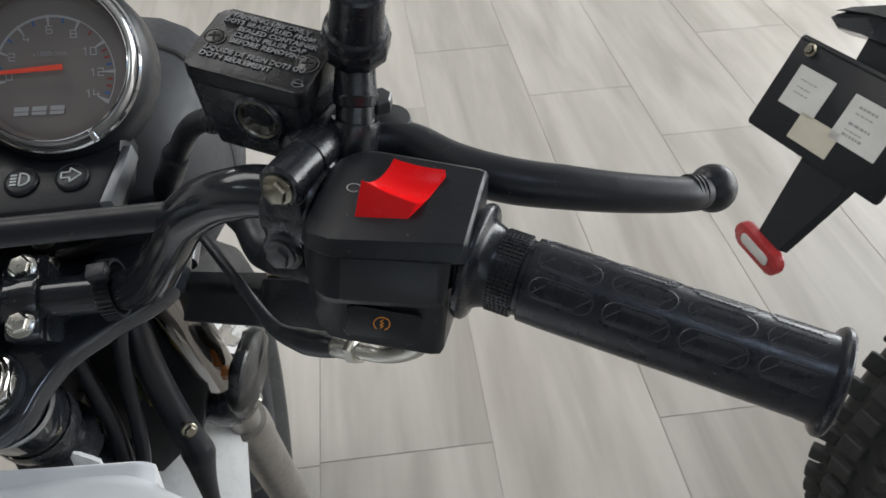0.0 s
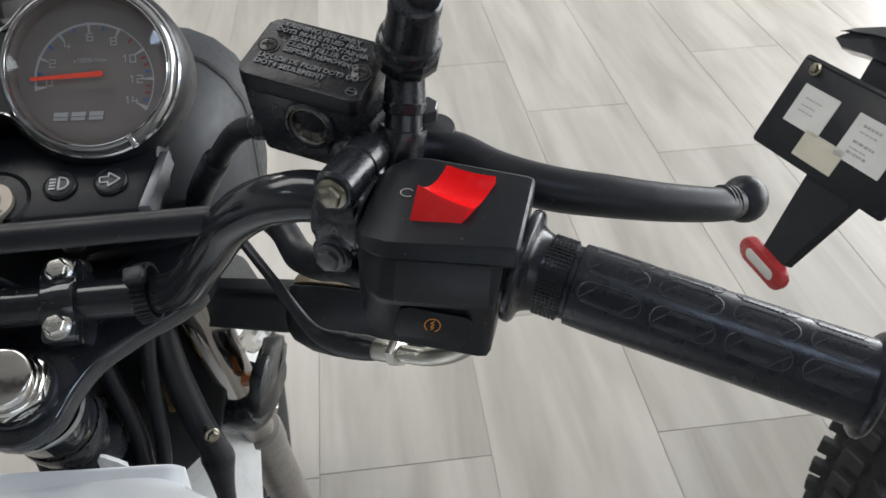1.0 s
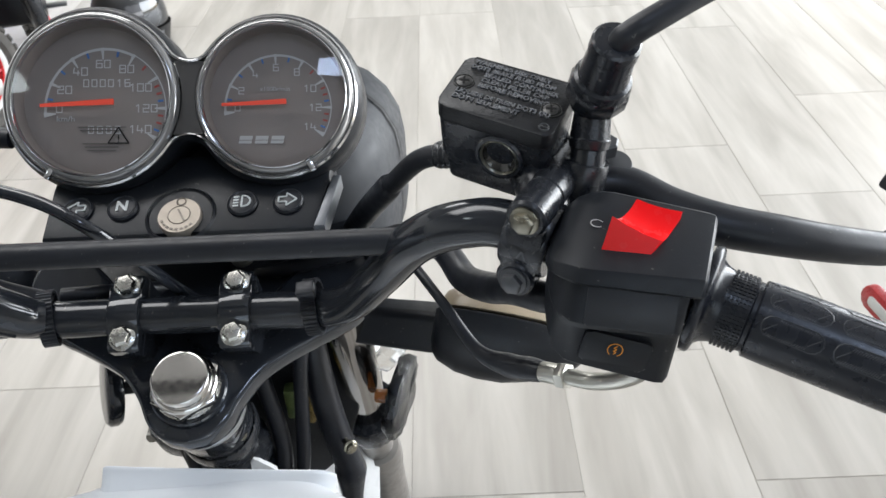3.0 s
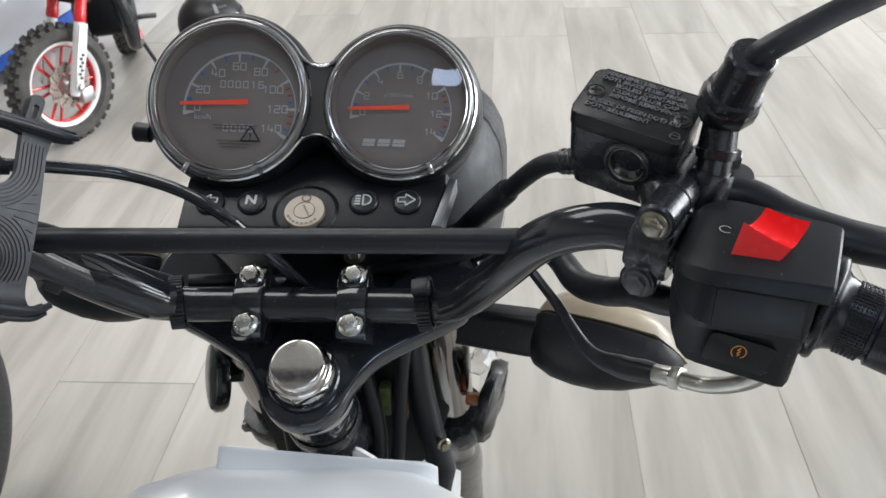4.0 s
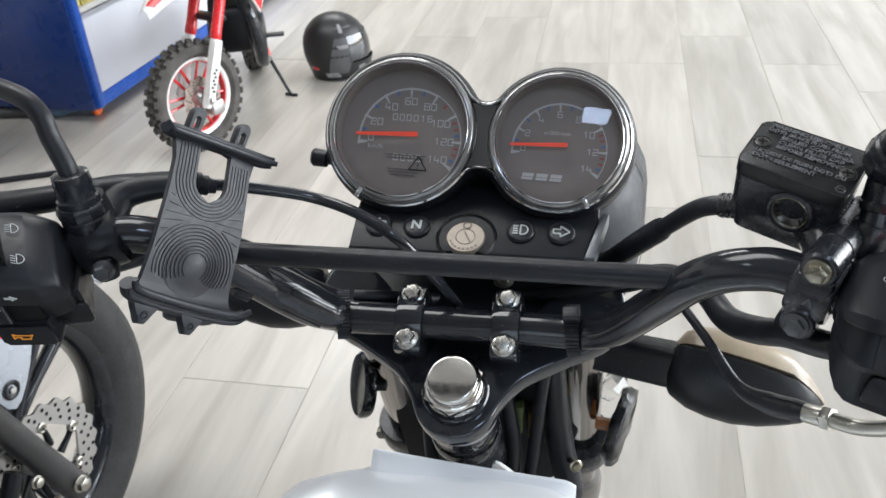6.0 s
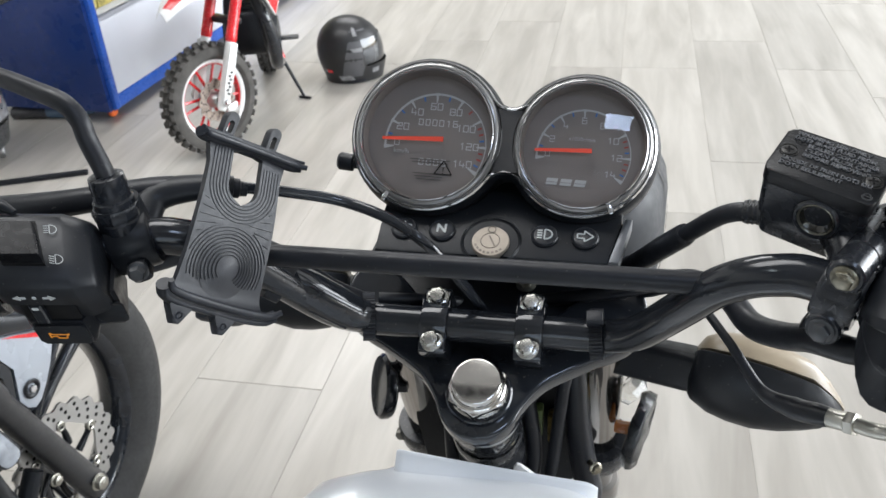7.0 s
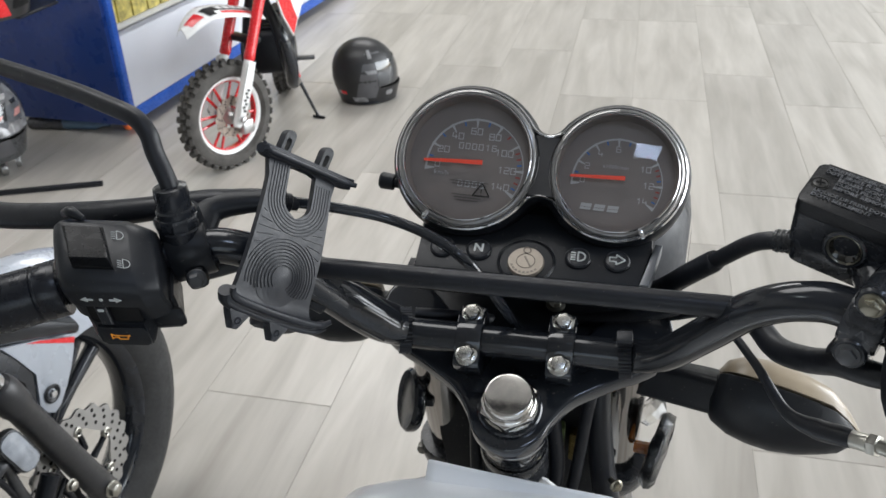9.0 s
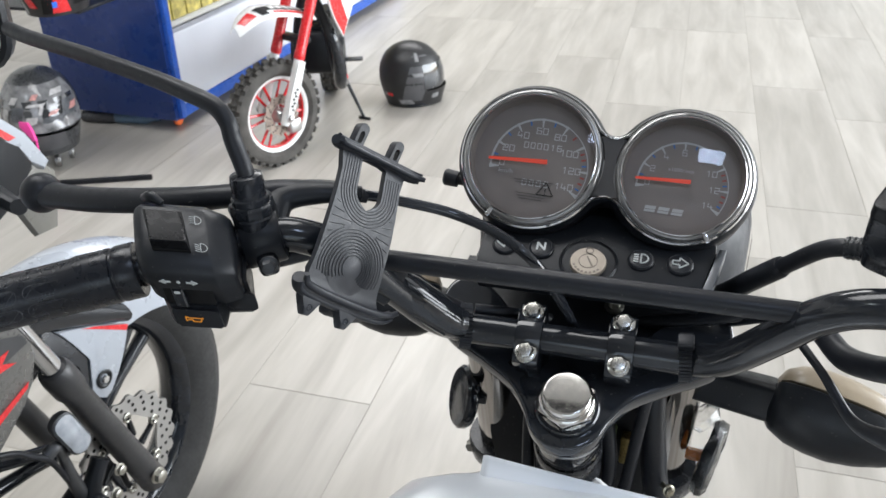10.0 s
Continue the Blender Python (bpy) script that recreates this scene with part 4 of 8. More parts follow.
def build_tank():
    bm = bmesh.new()
    secs = []
    rows = [(0.322, 0.066, 0.765, 0.006), (0.3255, 0.071, 0.778, 0.006), (0.3262, 0.0725, 0.7905, 0.006), (0.3245, 0.0735, 0.7945, 0.008), (0.320, 0.0775, 0.7950, 0.012), (0.314, 0.0890, 0.7970, 0.022), (0.3, 0.112, 0.802, 0.04), (0.26, 0.136, 0.81, 0.08), (0.2, 0.152, 0.817, 0.12), (0.1, 0.16, 0.823, 0.18), (0.0, 0.158, 0.824, 0.19), (-0.1, 0.145, 0.814, 0.19), (-0.2, 0.12, 0.8, 0.16), (-0.26, 0.09, 0.78, 0.12)]
    for y, hw, z, drop in rows:
        row = []
        for j in range(33):
            t = -1 + 2 * j / 32
            wide = hw + (0.016 * min(1, max(0, (0.3245 - y) / 0.012)) if t < 0 else 0)     # the fuller shoulder
            x = wide * math.sin(t * math.pi / 2)
            u = abs(x) / wide
            row.append((XC + 0.011 + x, y - 0.003 * u ** 4, z + (0.004 if t < 0 else -0.005) * u * u - drop * u ** 14))
        row += [(XC + 0.011 + hw * 0.86, y, z - drop - 0.08), (XC + 0.011 - hw * 0.86, y, z - drop - 0.08)]
        secs.append(row)
    loft(bm, secs)
    tank = part("fuel_tank", bm, TANK, bike, "pearl-white glossy fuel tank", 50)
    bm = bmesh.new()
    secs = []
    x_l, x_r = -0.2495, -0.1085
    for i in range(41):
        u = i / 40
        x = x_l + (x_r - x_l) * u
        z = 0.8075 - 0.0165 * u + 0.004 * u * u - 0.004 * (1 - min(1, (1 - u) / 0.07)) ** 2 - 0.0015 * (1 - min(1, u / 0.03)) ** 2
        secs.append([(x + (0.0012 if i == 0 else 0), y, z + dz) for y, dz in ((0.3150, -0.0090), (0.3185, -0.0066), (0.3220, -0.0045), (0.3255, -0.0015), (0.3268, -0.0002), (0.3279, 0.0), (0.3287, -0.0010), (0.3289, -0.004), (0.3270, -0.032), (0.3150, -0.032))])
    loft(bm, secs)
    part("tank_lip", bm, TANK, tank, "upturned front lip of the tank", 40)
    bm = bmesh.new()
    prism(bm, [(-0.171, 0.735), (-0.153, 0.735), (-0.154, 0.762), (-0.159, 0.765), (-0.164, 0.771), (-0.168, 0.7725), (-0.1705, 0.769)], -0.0015, 0.0015, Matrix(((1, 0, 0, 0), (0, 0, -1, 0.36), (0, 1, 0, 0), (0, 0, 0, 1))), 0.0008)
    part("tank_tab", bm, WHITE_PLASTIC, tank, "small white tab below the lip")
    # seat behind, under and behind the camera
    bm = bmesh.new()
    box(bm, (XC, -0.5, 0.76), (0.24, 0.5, 0.09), None, 0.035, 4)
    part("seat", bm, RUBBER, bike, "black vinyl seat")
    # frame and engine blocks below
    bm = bmesh.new()
    tube(bm, [(XC, 0.42, 0.70), (XC, 0.2, 0.62), (XC, -0.3, 0.6)], 0.03, 14, 4)
    tube(bm, [(XC, 0.44, 0.68), (XC, 0.33, 0.45), (XC, 0.2, 0.22)], 0.022, 14, 4)
    part("frame", bm, GLOSS_BLACK, bike)
    bm = bmesh.new()
    box(bm, (XC, 0.05, 0.36), (0.26, 0.36, 0.28), None, 0.03, 2)
    part("engine", bm, DARK_METAL, bike)


build_tank()


def build_grip(side):
    S, E = Vector(both(BAR_S, side)), Vector(both(BAR_E, side))
    ax = (E - S).normalized()
    up = Vector((0, 0, 1))
    m = basis(S, ax, up)
    ln = (E - S).length
    bm = bmesh.new()
    fl = 1.0
    if side < 0:
        collar = [(0.0115, -0.006), (0.0172, -0.006), (0.0178, -0.005), (0.0178, 0.006), (0.0174, 0.0072), (0.0167, 0.0076), (0.0167, 0.0088), (0.0176, 0.0095), (0.0177, 0.03), (0.0170, 0.034)]
    else:
        collar = []
    lathe(bm, collar + [(0.0115, -0.004), (0.0200 * fl, -0.004), (0.0232 * fl, -0.0034), (0.0238 * fl, -0.0018), (0.0236 * fl, -0.0002), (0.0226 * fl, 0.0008), (0.0190 * fl, 0.0016), (0.0174, 0.0034), (0.0163, 0.0062), (0.0160, 0.0072), (0.0160, 0.0176), (0.0152, 0.0182), (0.0152, 0.0198), (0.0167, 0.0206), (0.0169, 0.03)][:0 if side < 0 else None] + [
               (0.0167, 0.08), (0.0168, ln - 0.01), (0.0172, ln - 0.0042), (0.0196, ln - 0.0034), (0.0206, ln - 0.0022), (0.0206, ln - 0.0008), (0.0198, ln + 0.0002), (0.012, ln + 0.0005), (0, ln + 0.0005)], m, 56)
    grip = part("grip", bm, GRIP_RUBBER, bike, "black rubber handlebar grip with oval pads")
    # knurled sleeve on the throttle only
    bm = bmesh.new()
    for i in range(60 if side > 0 else 0):
        a = 2 * math.pi * i / 60
        for k in range(6):
            box(bm, (0.0161, 0, 0.0082 + 0.0017 * k), (0.0012, 0.0011, 0.0011), m @ Matrix.Rotation(a, 4, "Z"))
    if side > 0:
        part("knurled_sleeve", bm, RUBBER, grip)
    # oval pads with slanting ribs
    lp, wp, r0 = 0.0242, 0.0090, 0.01668
    for row in range(-2, 2 if side > 0 else 3):
        a = radians(15 + 40 * row) * side
        for k in range(4):
            z0 = (0.0231 if side > 0 else 0.0365) + 0.0280 * k
            if z0 + lp > ln - 0.004:
                continue

            def on(z, w, lift=0.0, a=a, z0=z0):
                t = a + w / r0
                return m @ Vector(((r0 + lift) * math.cos(t), (r0 + lift) * math.sin(t), z0 + z))

            hl, rr = lp / 2 - wp / 2, wp / 2
            loop = [(lp / 2 + hl * (1 if -90 <= t <= 90 else -1) + rr * math.cos(radians(t)), rr * math.sin(radians(t))) for t in list(range(-90, 91, 30)) + list(range(90, 271, 30))]
            bead = []
            for q in range(19):
                z = 0.0036 + q * 0.00095
                h2 = rr * (0.45 if q in (0, 18) else 0.82)
                ends = [(z + 0.0021, -h2), (z - 0.0021, h2)]
                bead += ends if q % 2 == 0 else ends[::-1]
            bm = bmesh.new()
            tube(bm, [on(z, w, 0.0001) for z, w in bead], 0.00030, 5, 1)
            tube(bm, [on(z, w) for z, w in loop + loop[:1]], 0.00034, 5, 1)
            part("grip_pad", bm, PAD_RUBBER, grip)


build_grip(1)
build_grip(-1)


def build_right_switch():
    H = BAR_S - (BAR_E - BAR_S).normalized() * 0.031
    a = Vector((0.94, -0.33, -0.10)).normalized()
    v = Vector((0, 0, 1))
    v = (v - v.dot(a) * a).normalized()
    w = a.cross(v)
    m = Matrix(((a.x, v.x, w.x, H.x), (a.y, v.y, w.y, H.y), (a.z, v.z, w.z, H.z), (0, 0, 0, 1)))

    def body(name, sections, material, parent, label="", sharp=32):
        # cross-sections (u, outline of (v, w)) joined along the bar
        bm = bmesh.new()
        loft(bm, [[m @ Vector((u, q[0], q[1])) for q in outl] for u, outl in sections])
        return part(name, bm, material, parent, label, sharp)

    # The front leans towards the rider, further out at the inner end; the inner end is a dome.
    def front(u):
        return 0.0302 - 0.2 * max(u, -0.02)

    def upper(u, k):
        wf = front(u)
        pts = [(-0.004, -0.0205), (0.008, -0.0225), (0.019, -0.0215), (0.0262, -0.0185), (0.0290, -0.0135), (0.0280, -0.004), (0.0255, 0.012), (0.0266 - 0.15 * wf, wf - 0.0002), (0.0259 - 0.15 * wf, wf + 0.0004), (0.0252 - 0.15 * wf, wf + 0.0008), (0.0166, wf + 0.0032), (0.0150, wf + 0.0024), (0.0148, 0.02), (-0.004, 0.02)]
        return [(0.004 + (p[0] - 0.004) * k, 0.004 + (p[1] - 0.004) * k) for p in pts]

    sw = body("switch_housing", [(u, upper(u, k)) for u, k in ((-0.0372, 0.30), (-0.0362, 0.50), (-0.0340, 0.70), (-0.0305, 0.84), (-0.0260, 0.93), (-0.0210, 0.98), (-0.0165, 1.0), (0.0, 1.0), (0.0240, 1.0), (0.0265, 0.985), (0.0276, 0.94), (0.0279, 0.88))], SATIN_BLACK, bike, "black plastic throttle-side switch housing")

    def lower(u, k):
        wf = front(u)
        pts = [(0.0150, -0.018), (0.0150, wf + 0.0010), (0.0005, wf + 0.0086), (-0.0022, wf + 0.0080), (-0.0036, wf + 0.0040), (-0.0070, wf + 0.0022), (-0.0245, wf + 0.0042), (-0.0262, wf + 0.0026), (-0.0268, 0.012), (-0.022, -0.008), (-0.008, -0.019)]
        dip = 0.17 * max(0.0, u + 0.018)
        pts = [(p[0] - (dip if p[0] < -0.02 else 0.0), p[1]) for p in pts]
        return [(0.015 + (p[0] - 0.015) * k, 0.004 + (p[1] - 0.004) * k) for p in pts]

    body("lower_housing", [(u, lower(u, k)) for u, k in ((-0.0352, 0.42), (-0.0335, 0.60), (-0.0300, 0.78), (-0.0255, 0.92), (-0.0205, 0.985), (-0.0160, 1.0), (0.0180, 1.0), (0.0215, 0.985), (0.0228, 0.93))], SATIN_BLACK, sw)

    def face(c, x, y):
        # a frame on a face of the housing, from its centre and two directions in it
        x = Vector(x).normalized()
        y = Vector(y)
        y = (y - y.dot(x) * x).normalized()
        z = x.cross(y)
        return m @ Matrix(((x.x, y.x, z.x, c[0]), (x.y, y.y, z.y, c[1]), (x.z, y.z, z.z, c[2]), (0, 0, 0, 1)))

    # blanking cover on the leaning front
    mp = face((0.0018, 0.0077, front(0.0018) + 0.0049), (1, 0, -0.2), (0, 0.0145, -0.0076))
    bm = bmesh.new()
    prism(bm, ring_outline(0.0355, 0.0162, 0.0012), -0.002, 0.0009, mp, 0.0005)
    part("blank_cover", bm, DARK_PLASTIC, sw, "plain black blanking cover")
    # starter button on the foot
    fm = face((-0.0006, -0.0160, front(0.0) + 0.0031), (1, -0.16, -0.2), (0, 1.0, -0.12))
    bm = bmesh.new()
    prism(bm, ring_outline(0.0290, 0.0150, 0.003), -0.002, 0.0020, fm, 0.0009)
    st = part("start_button", bm, SATIN_BLACK, sw, "black starter button with a gold symbol")
    bm = bmesh.new()
    cm = fm @ Matrix.Translation((-0.0005, 0.0012, 0.0022))
    arc = [(0.0031 * math.cos(radians(t)), 0.0031 * math.sin(radians(t))) for t in range(-60, 241, 20)]
    for p, q in zip(arc, arc[1:]):
        tube(bm, [cm @ Vector((*p, 0)), cm @ Vector((*q, 0))], 0.00020, 5, 1)
    bolt = [(0.0004, 0.0021), (-0.0008, 0.0008), (0.0006, 0.0004), (-0.0006, -0.0008), (0.0007, -0.001), (-0.0002, -0.0022)]
    for p, q in zip(bolt, bolt[1:]):
        tube(bm, [cm @ Vector((*p, 0)), cm @ Vector((*q, 0))], 0.00020, 5, 1)
    part("start_symbol", bm, PRINT_ORANGE, st)
    # engine stop rocker, with a dished top
    def saddle(base_f, ridge_f, ridge_b, base_b, sag):
        # front foot, front ridge, a hollow between the ridges, back ridge, back foot
        rf, rb = Vector(ridge_f), Vector(ridge_b)
        hollow = [rf.lerp(rb, t) - Vector((0, sag * math.sin(math.pi * t) ** 0.8, 0)) for t in (0.12, 0.25, 0.4, 0.55, 0.7, 0.85)]
        return [Vector(base_f), rf, *hollow, rb, Vector(base_b)]

    tall = saddle((-0.0150, 0.0225, 0.0222), (-0.0136, 0.0372, 0.0170), (-0.0062, 0.0368, 0.0000), (-0.0058, 0.0235, -0.0020), 0.0046)
    small = saddle((0.0034, 0.0225, 0.0192), (0.0068, 0.0298, 0.0156), (0.0126, 0.0322, -0.0052), (0.0130, 0.0235, -0.0066), 0.0042)
    bm = bmesh.new()
    secs = []
    for i in range(9):
        t = i / 8
        secs.append([m @ (p.lerp(q, t) - Vector((0, 0.0008 * math.sin(math.pi * t) if 0 < k < len(tall) - 1 else 0, 0))) for k, (p, q) in enumerate(zip(tall, small))])
    loft(bm, secs)
    bmesh.ops.bevel(bm, geom=[e for e in bm.edges if len(e.link_faces) == 2 and e.calc_face_angle(0) > 0.7], offset=0.0008, segments=3, affect="EDGES", profile=0.6)
    part("kill_switch", bm, RED_PLASTIC, sw, "bright red engine stop rocker", 30)
    bm = bmesh.new()
    cm = m @ Matrix(((1, 0, 0, -0.0195), (0, 0, 1, 0.0262), (0, -1, 0, 0.008), (0, 0, 0, 1)))
    arc = [(0.0026 * math.cos(radians(t)), 0.0026 * math.sin(radians(t))) for t in range(40, 321, 20)]
    for p, q in zip(arc, arc[1:]):
        tube(bm, [cm @ Vector((*p, 0)), cm @ Vector((*q, 0))], 0.00022, 5, 1)
    part("stop_symbol", bm, PRINT_GREY, sw)
    # chipped paint at the outer end of the housing
    bm = bmesh.new()
    rng = random.Random(17)
    for _ in range(34):
        cv, cw = rng.uniform(0.006, 0.0235), rng.gauss(0.006, 0.0035)
        r = rng.uniform(0.0003, 0.0009)
        bm.faces.new([bm.verts.new(m @ Vector((0.02815, cv + r * rng.uniform(0.5, 1.2) * math.cos(radians(72 * q)), cw + r * rng.uniform(0.5, 1.2) * math.sin(radians(72 * q))))) for q in range(5)])
    part("paint_chips", bm, STEEL, sw, "small bright chips in the paint")
    # throttle cable elbow, adjuster and boot
    nut = Vector((0.02, 0.277, 0.915))
    bm = bmesh.new()
    tube(bm, [Vector((0.0520, 0.251, 0.9530)), Vector((0.0500, 0.2515, 0.9420)), Vector((0.0432, 0.259, 0.9290)), Vector((0.0325, 0.270, 0.9175)), nut], 0.0042, 18, 10)
    el = part("cable_elbow", bm, ZINC, bike, "bright zinc throttle cable elbow")
    d = (Vector((-0.013, 0.303, 0.902)) - nut).normalized()
    bm = bmesh.new()
    mb = basis(nut, d)
    prism(bm, hexagon(0.0066), -0.002, 0.003, mb, 0.0005)
    lathe(bm, [(0, 0.003), (0.0045, 0.003), (0.0052, 0.0035), (0.0052, 0.014), (0.0045, 0.015), (0, 0.015)], mb, 16)
    part("adjuster_nut", bm, ZINC, el)
    bm = bmesh.new()
    tube(bm, [nut + d * 0.013, nut + d * 0.02, nut + d * 0.034, Vector((-0.021, 0.311, 0.904)), Vector((-0.04, 0.335, 0.921)), Vector((-0.062, 0.372, 0.926)), Vector((-0.083, 0.42, 0.89)), Vector((-0.1, 0.47, 0.85))], [0.0054, 0.0062, 0.0062, 0.0036, 0.0027, 0.0027, 0.0027, 0.0027], 12, 8)
    part("throttle_cable", bm, RUBBER, bike, "thin black throttle cable with a rubber boot")


build_right_switch()


def build_front_brake():
    # master cylinder: clamp on the bar, cylinder, reservoir
    n = Vector((0.01, -0.278, 0.96)).normalized()
    u = Vector((0.89, -0.434, -0.137))
    u = (u - u.dot(n) * n).normalized()
    v = n.cross(u)
    c = Vector((-0.0035, 0.3305, 1.038))
    m = Matrix(((u.x, v.x, n.x, c.x), (u.y, v.y, n.y, c.y), (u.z, v.z, n.z, c.z), (0, 0, 0, 1)))
    L, W = 0.055, 0.037
    bm = bmesh.new()
    loft(bm, [[m @ Vector((x, y, h)) for x, y in ring_outline(L * k, W * k, 0.0045)] for h, k in ((-0.0475, 0.8), (-0.046, 0.86), (-0.0315, 0.9), (-0.031, 0.955), (-0.009, 0.985))])
    res = part("brake_reservoir", bm, CAST_BLACK, bike, "black brake fluid reservoir with an embossed lid")
    bm = bmesh.new()
    prism(bm, ring_outline(L, W, 0.0045), -0.009, 0.0, m, 0.0012)
    lid = part("lid", bm, LID_BLACK, res, "black lid with raised warning lettering")
    for x in (-0.0215, 0.0215):
        bm = bmesh.new()
        ms = m @ Matrix.Translation((x, 0.0 if x < 0 else -0.002, 0.0))
        lathe(bm, [(0.0049, -0.0002), (0.0049, 0.0005), (0.0044, 0.0005), (0.0043, -0.0001), (0.0039, -0.0001), (0.0037, 0.0006), (0.0026, 0.0010), (0, 0.0011)], ms, 32)
        sc = part("lid_screw", bm, LETTER_DARK, res, "cross-head screw")
        bm = bmesh.new()
        for r in (20, 110):
            box(bm, (0, 0, 0.00105), (0.0046, 0.0010, 0.0004), ms @ Matrix.Rotation(radians(r), 4, "Z"))
        part("screw_slot", bm, PRINT_BLACK, sc)
    lines = (("WARNING USE ONLY", 0.0146, -0.0225), ("DOT3 BRAKE FLUID FROM", 0.0110, -0.0225), ("SEALED CONTAINER", 0.0073, -0.0145), ("CLEAN FILLER CAP", 0.0037, -0.0145), ("BEFORE REMOVING", 0.0001, -0.0145), ("LIQUIDE DE FREIN DOT3 OU", -0.0066, -0.0225), ("DOT4 SEULEMENT", -0.0104, -0.0225))
    for s, y, x in lines:
        writing(s, 0.0037, m @ Matrix.Translation((x, y, 0.0001)) @ Matrix.Diagonal((0.90 if len(s) > 20 else 1.0, 1, 1, 1)), LETTER_GREY, "embossed_line", lid, depth=0.0007, bold=0.00016, align="LEFT", space=1.05)
    bm = bmesh.new()
    lathe(bm, [(0.0016, 0.0), (0.0019, 0.0006), (0.0023, 0.0006), (0.0026, 0.0)], m @ Matrix.Translation((0.0225, -0.0135, 0)), 16)
    box(bm, (0.0225, -0.0135, 0.0003), (0.0042, 0.0006, 0.0006), m)
    part("recycling_mark", bm, DARK_METAL, lid)
    # level window in the side facing the rider
    wm = basis(m @ Vector((0.0045, -W * 0.475, -0.0205)), -v * 0.99 + n * 0.1, u) @ Matrix.Diagonal((1.12, 1.12, 1.12, 1))
    bm = bmesh.new()
    lathe(bm, [(0.0105, -0.003), (0.0105, 0.002), (0.0098, 0.0028), (0.0088, 0.0028), (0.0082, 0.0012)], wm, 36)
    part("sight_bezel", bm, CAST_BLACK, res)
    bm = bmesh.new()
    lathe(bm, [(0.0084, 0.0012), (0.0082, 0.0023), (0.0079, 0.0025), (0.0076, 0.0021), (0.0074, 0.0012)], wm, 40)
    part("sight_ring", bm, mat("olive_sight_ring", (0.22, 0.21, 0.17), 0.3, metal=0.8), res)
    bm = bmesh.new()
    lathe(bm, [(0, -0.0012), (0.003, -0.0009), (0.0056, 0.0002), (0.0072, 0.0014)], wm, 36)
    part("sight_glass", bm, mat("brown_sight_glass", (0.016, 0.0145, 0.012), 0.12, coat=0.5), res, "small round brake fluid window")
    bm = bmesh.new()
    lathe(bm, [(0.0025, -0.0008), (0.0032, -0.0003), (0.0038, -0.0005)], wm @ Matrix.Translation((0, -0.001, 0)), 24, a0=150, a1=390)
    part("sight_marks", bm, DARK_METAL, res)
    # cylinder and clamp
    ax = (BAR_E - BAR_S).normalized()
    cb = BAR_S - ax * 0.0785
    bm = bmesh.new()
    tube(bm, [c - n * 0.044 + u * -0.02, c - n * 0.044, c - n * 0.042 + u * 0.03], [0.0095, 0.0125, 0.0135], 16, 3)
    tube(bm, [c - n * 0.032 + u * 0.01, cb + Vector((0.006, 0.018, 0.012)), cb + Vector((0.003, 0.004, 0.004))], 0.013, 16, 4)
    part("master_cylinder", bm, CAST_BLACK, res)
    bm = bmesh.new()
    lathe(bm, [(0.0112, -0.0105), (0.0165, -0.0105), (0.0175, -0.009), (0.0175, 0.009), (0.0165, 0.0105), (0.0112, 0.0105)], basis(cb, ax), 40)
    wv = Vector((-0.4768, -0.879, 0))
    vv = Vector((0.1295, -0.0703, 0.989))
    mc = Matrix(((ax.x, vv.x, wv.x, cb.x), (ax.y, vv.y, wv.y, cb.y), (ax.z, vv.z, wv.z, cb.z), (0, 0, 0, 1)))
    for vz in (0.0195, -0.0140):
        lathe(bm, [(0, -0.05), (0.0088, -0.05), (0.0091, -0.004), (0.0084, -0.0035), (0.0084, -0.0028), (0.0091, -0.0022), (0.0091, 0.0168), (0.0080, 0.0182), (0, 0.0182)], mc @ Matrix.Translation((0, vz, 0.0)), 32)
    box(bm, (0, 0.001, 0.0125), (0.0185, 0.026, 0.009), mc, 0.003)
    cl = part("lever_clamp", bm, CAST_BLACK, res)
    for vz in (0.0195, -0.0140):
        bm = bmesh.new()
        hex_bolt(bm, mc @ Vector((0, vz, 0.0180)), wv, 0.0052, 0.0042, 0.0066, 0.001)
        part("clamp_bolt", bm, DULL_BOLT if vz > 0 else DARK_METAL, cl, "dull hexagon bolt")
    writing("^", 0.012, mc @ Matrix.Translation((0.001, -0.002, 0.0172)), DARK_METAL, "up_mark", cl, depth=0.0004)
    # mirror boss and its stem
    boss = Vector((0.0300, 0.3135, 1.006))
    up = Vector((0.19, 0.15, 0.97)).normalized()
    bm = bmesh.new()
    lathe(bm, [(0, -0.026), (0.0105, -0.026), (0.0105, 0.004), (0.0098, 0.006), (0, 0.006)], basis(boss, up), 26)
    part("mirror_boss", bm, CAST_BLACK, res)
    build_mirror(boss + up * 0.005, up, [(0.0395, 0.3055, 1.0695), (0.0435, 0.3045, 1.074), (0.051, 0.306, 1.078), (0.073, 0.316, 1.0855), (0.092, 0.324, 1.091), (0.16, 0.355, 1.112), (0.24, 0.39, 1.135)], (0.285, 0.41, 1.145))
    # lever with a ball end
    piv = Vector((0.046, 0.328, 1.0))
    bm = bmesh.new()
    path = [piv + Vector((-0.012, -0.004, -0.006)), piv + Vector((0.006, -0.006, -0.008)), (0.07, 0.31, 0.9865), (0.093, 0.3, 0.9825), (0.117, 0.297, 0.978), (0.142, 0.298, 0.9715), (0.17, 0.303, 0.9635), (0.184, 0.309, 0.9595)]
    tube(bm, path, [0.010, 0.0105, 0.011, 0.0108, 0.0104, 0.0096, 0.0087, 0.0082], 28, 8, 0.9, (0, 0, 1))
    lv = part("brake_lever", bm, LEVER_BLACK, bike, "satin black brake lever with a ball end")
    bm = bmesh.new()
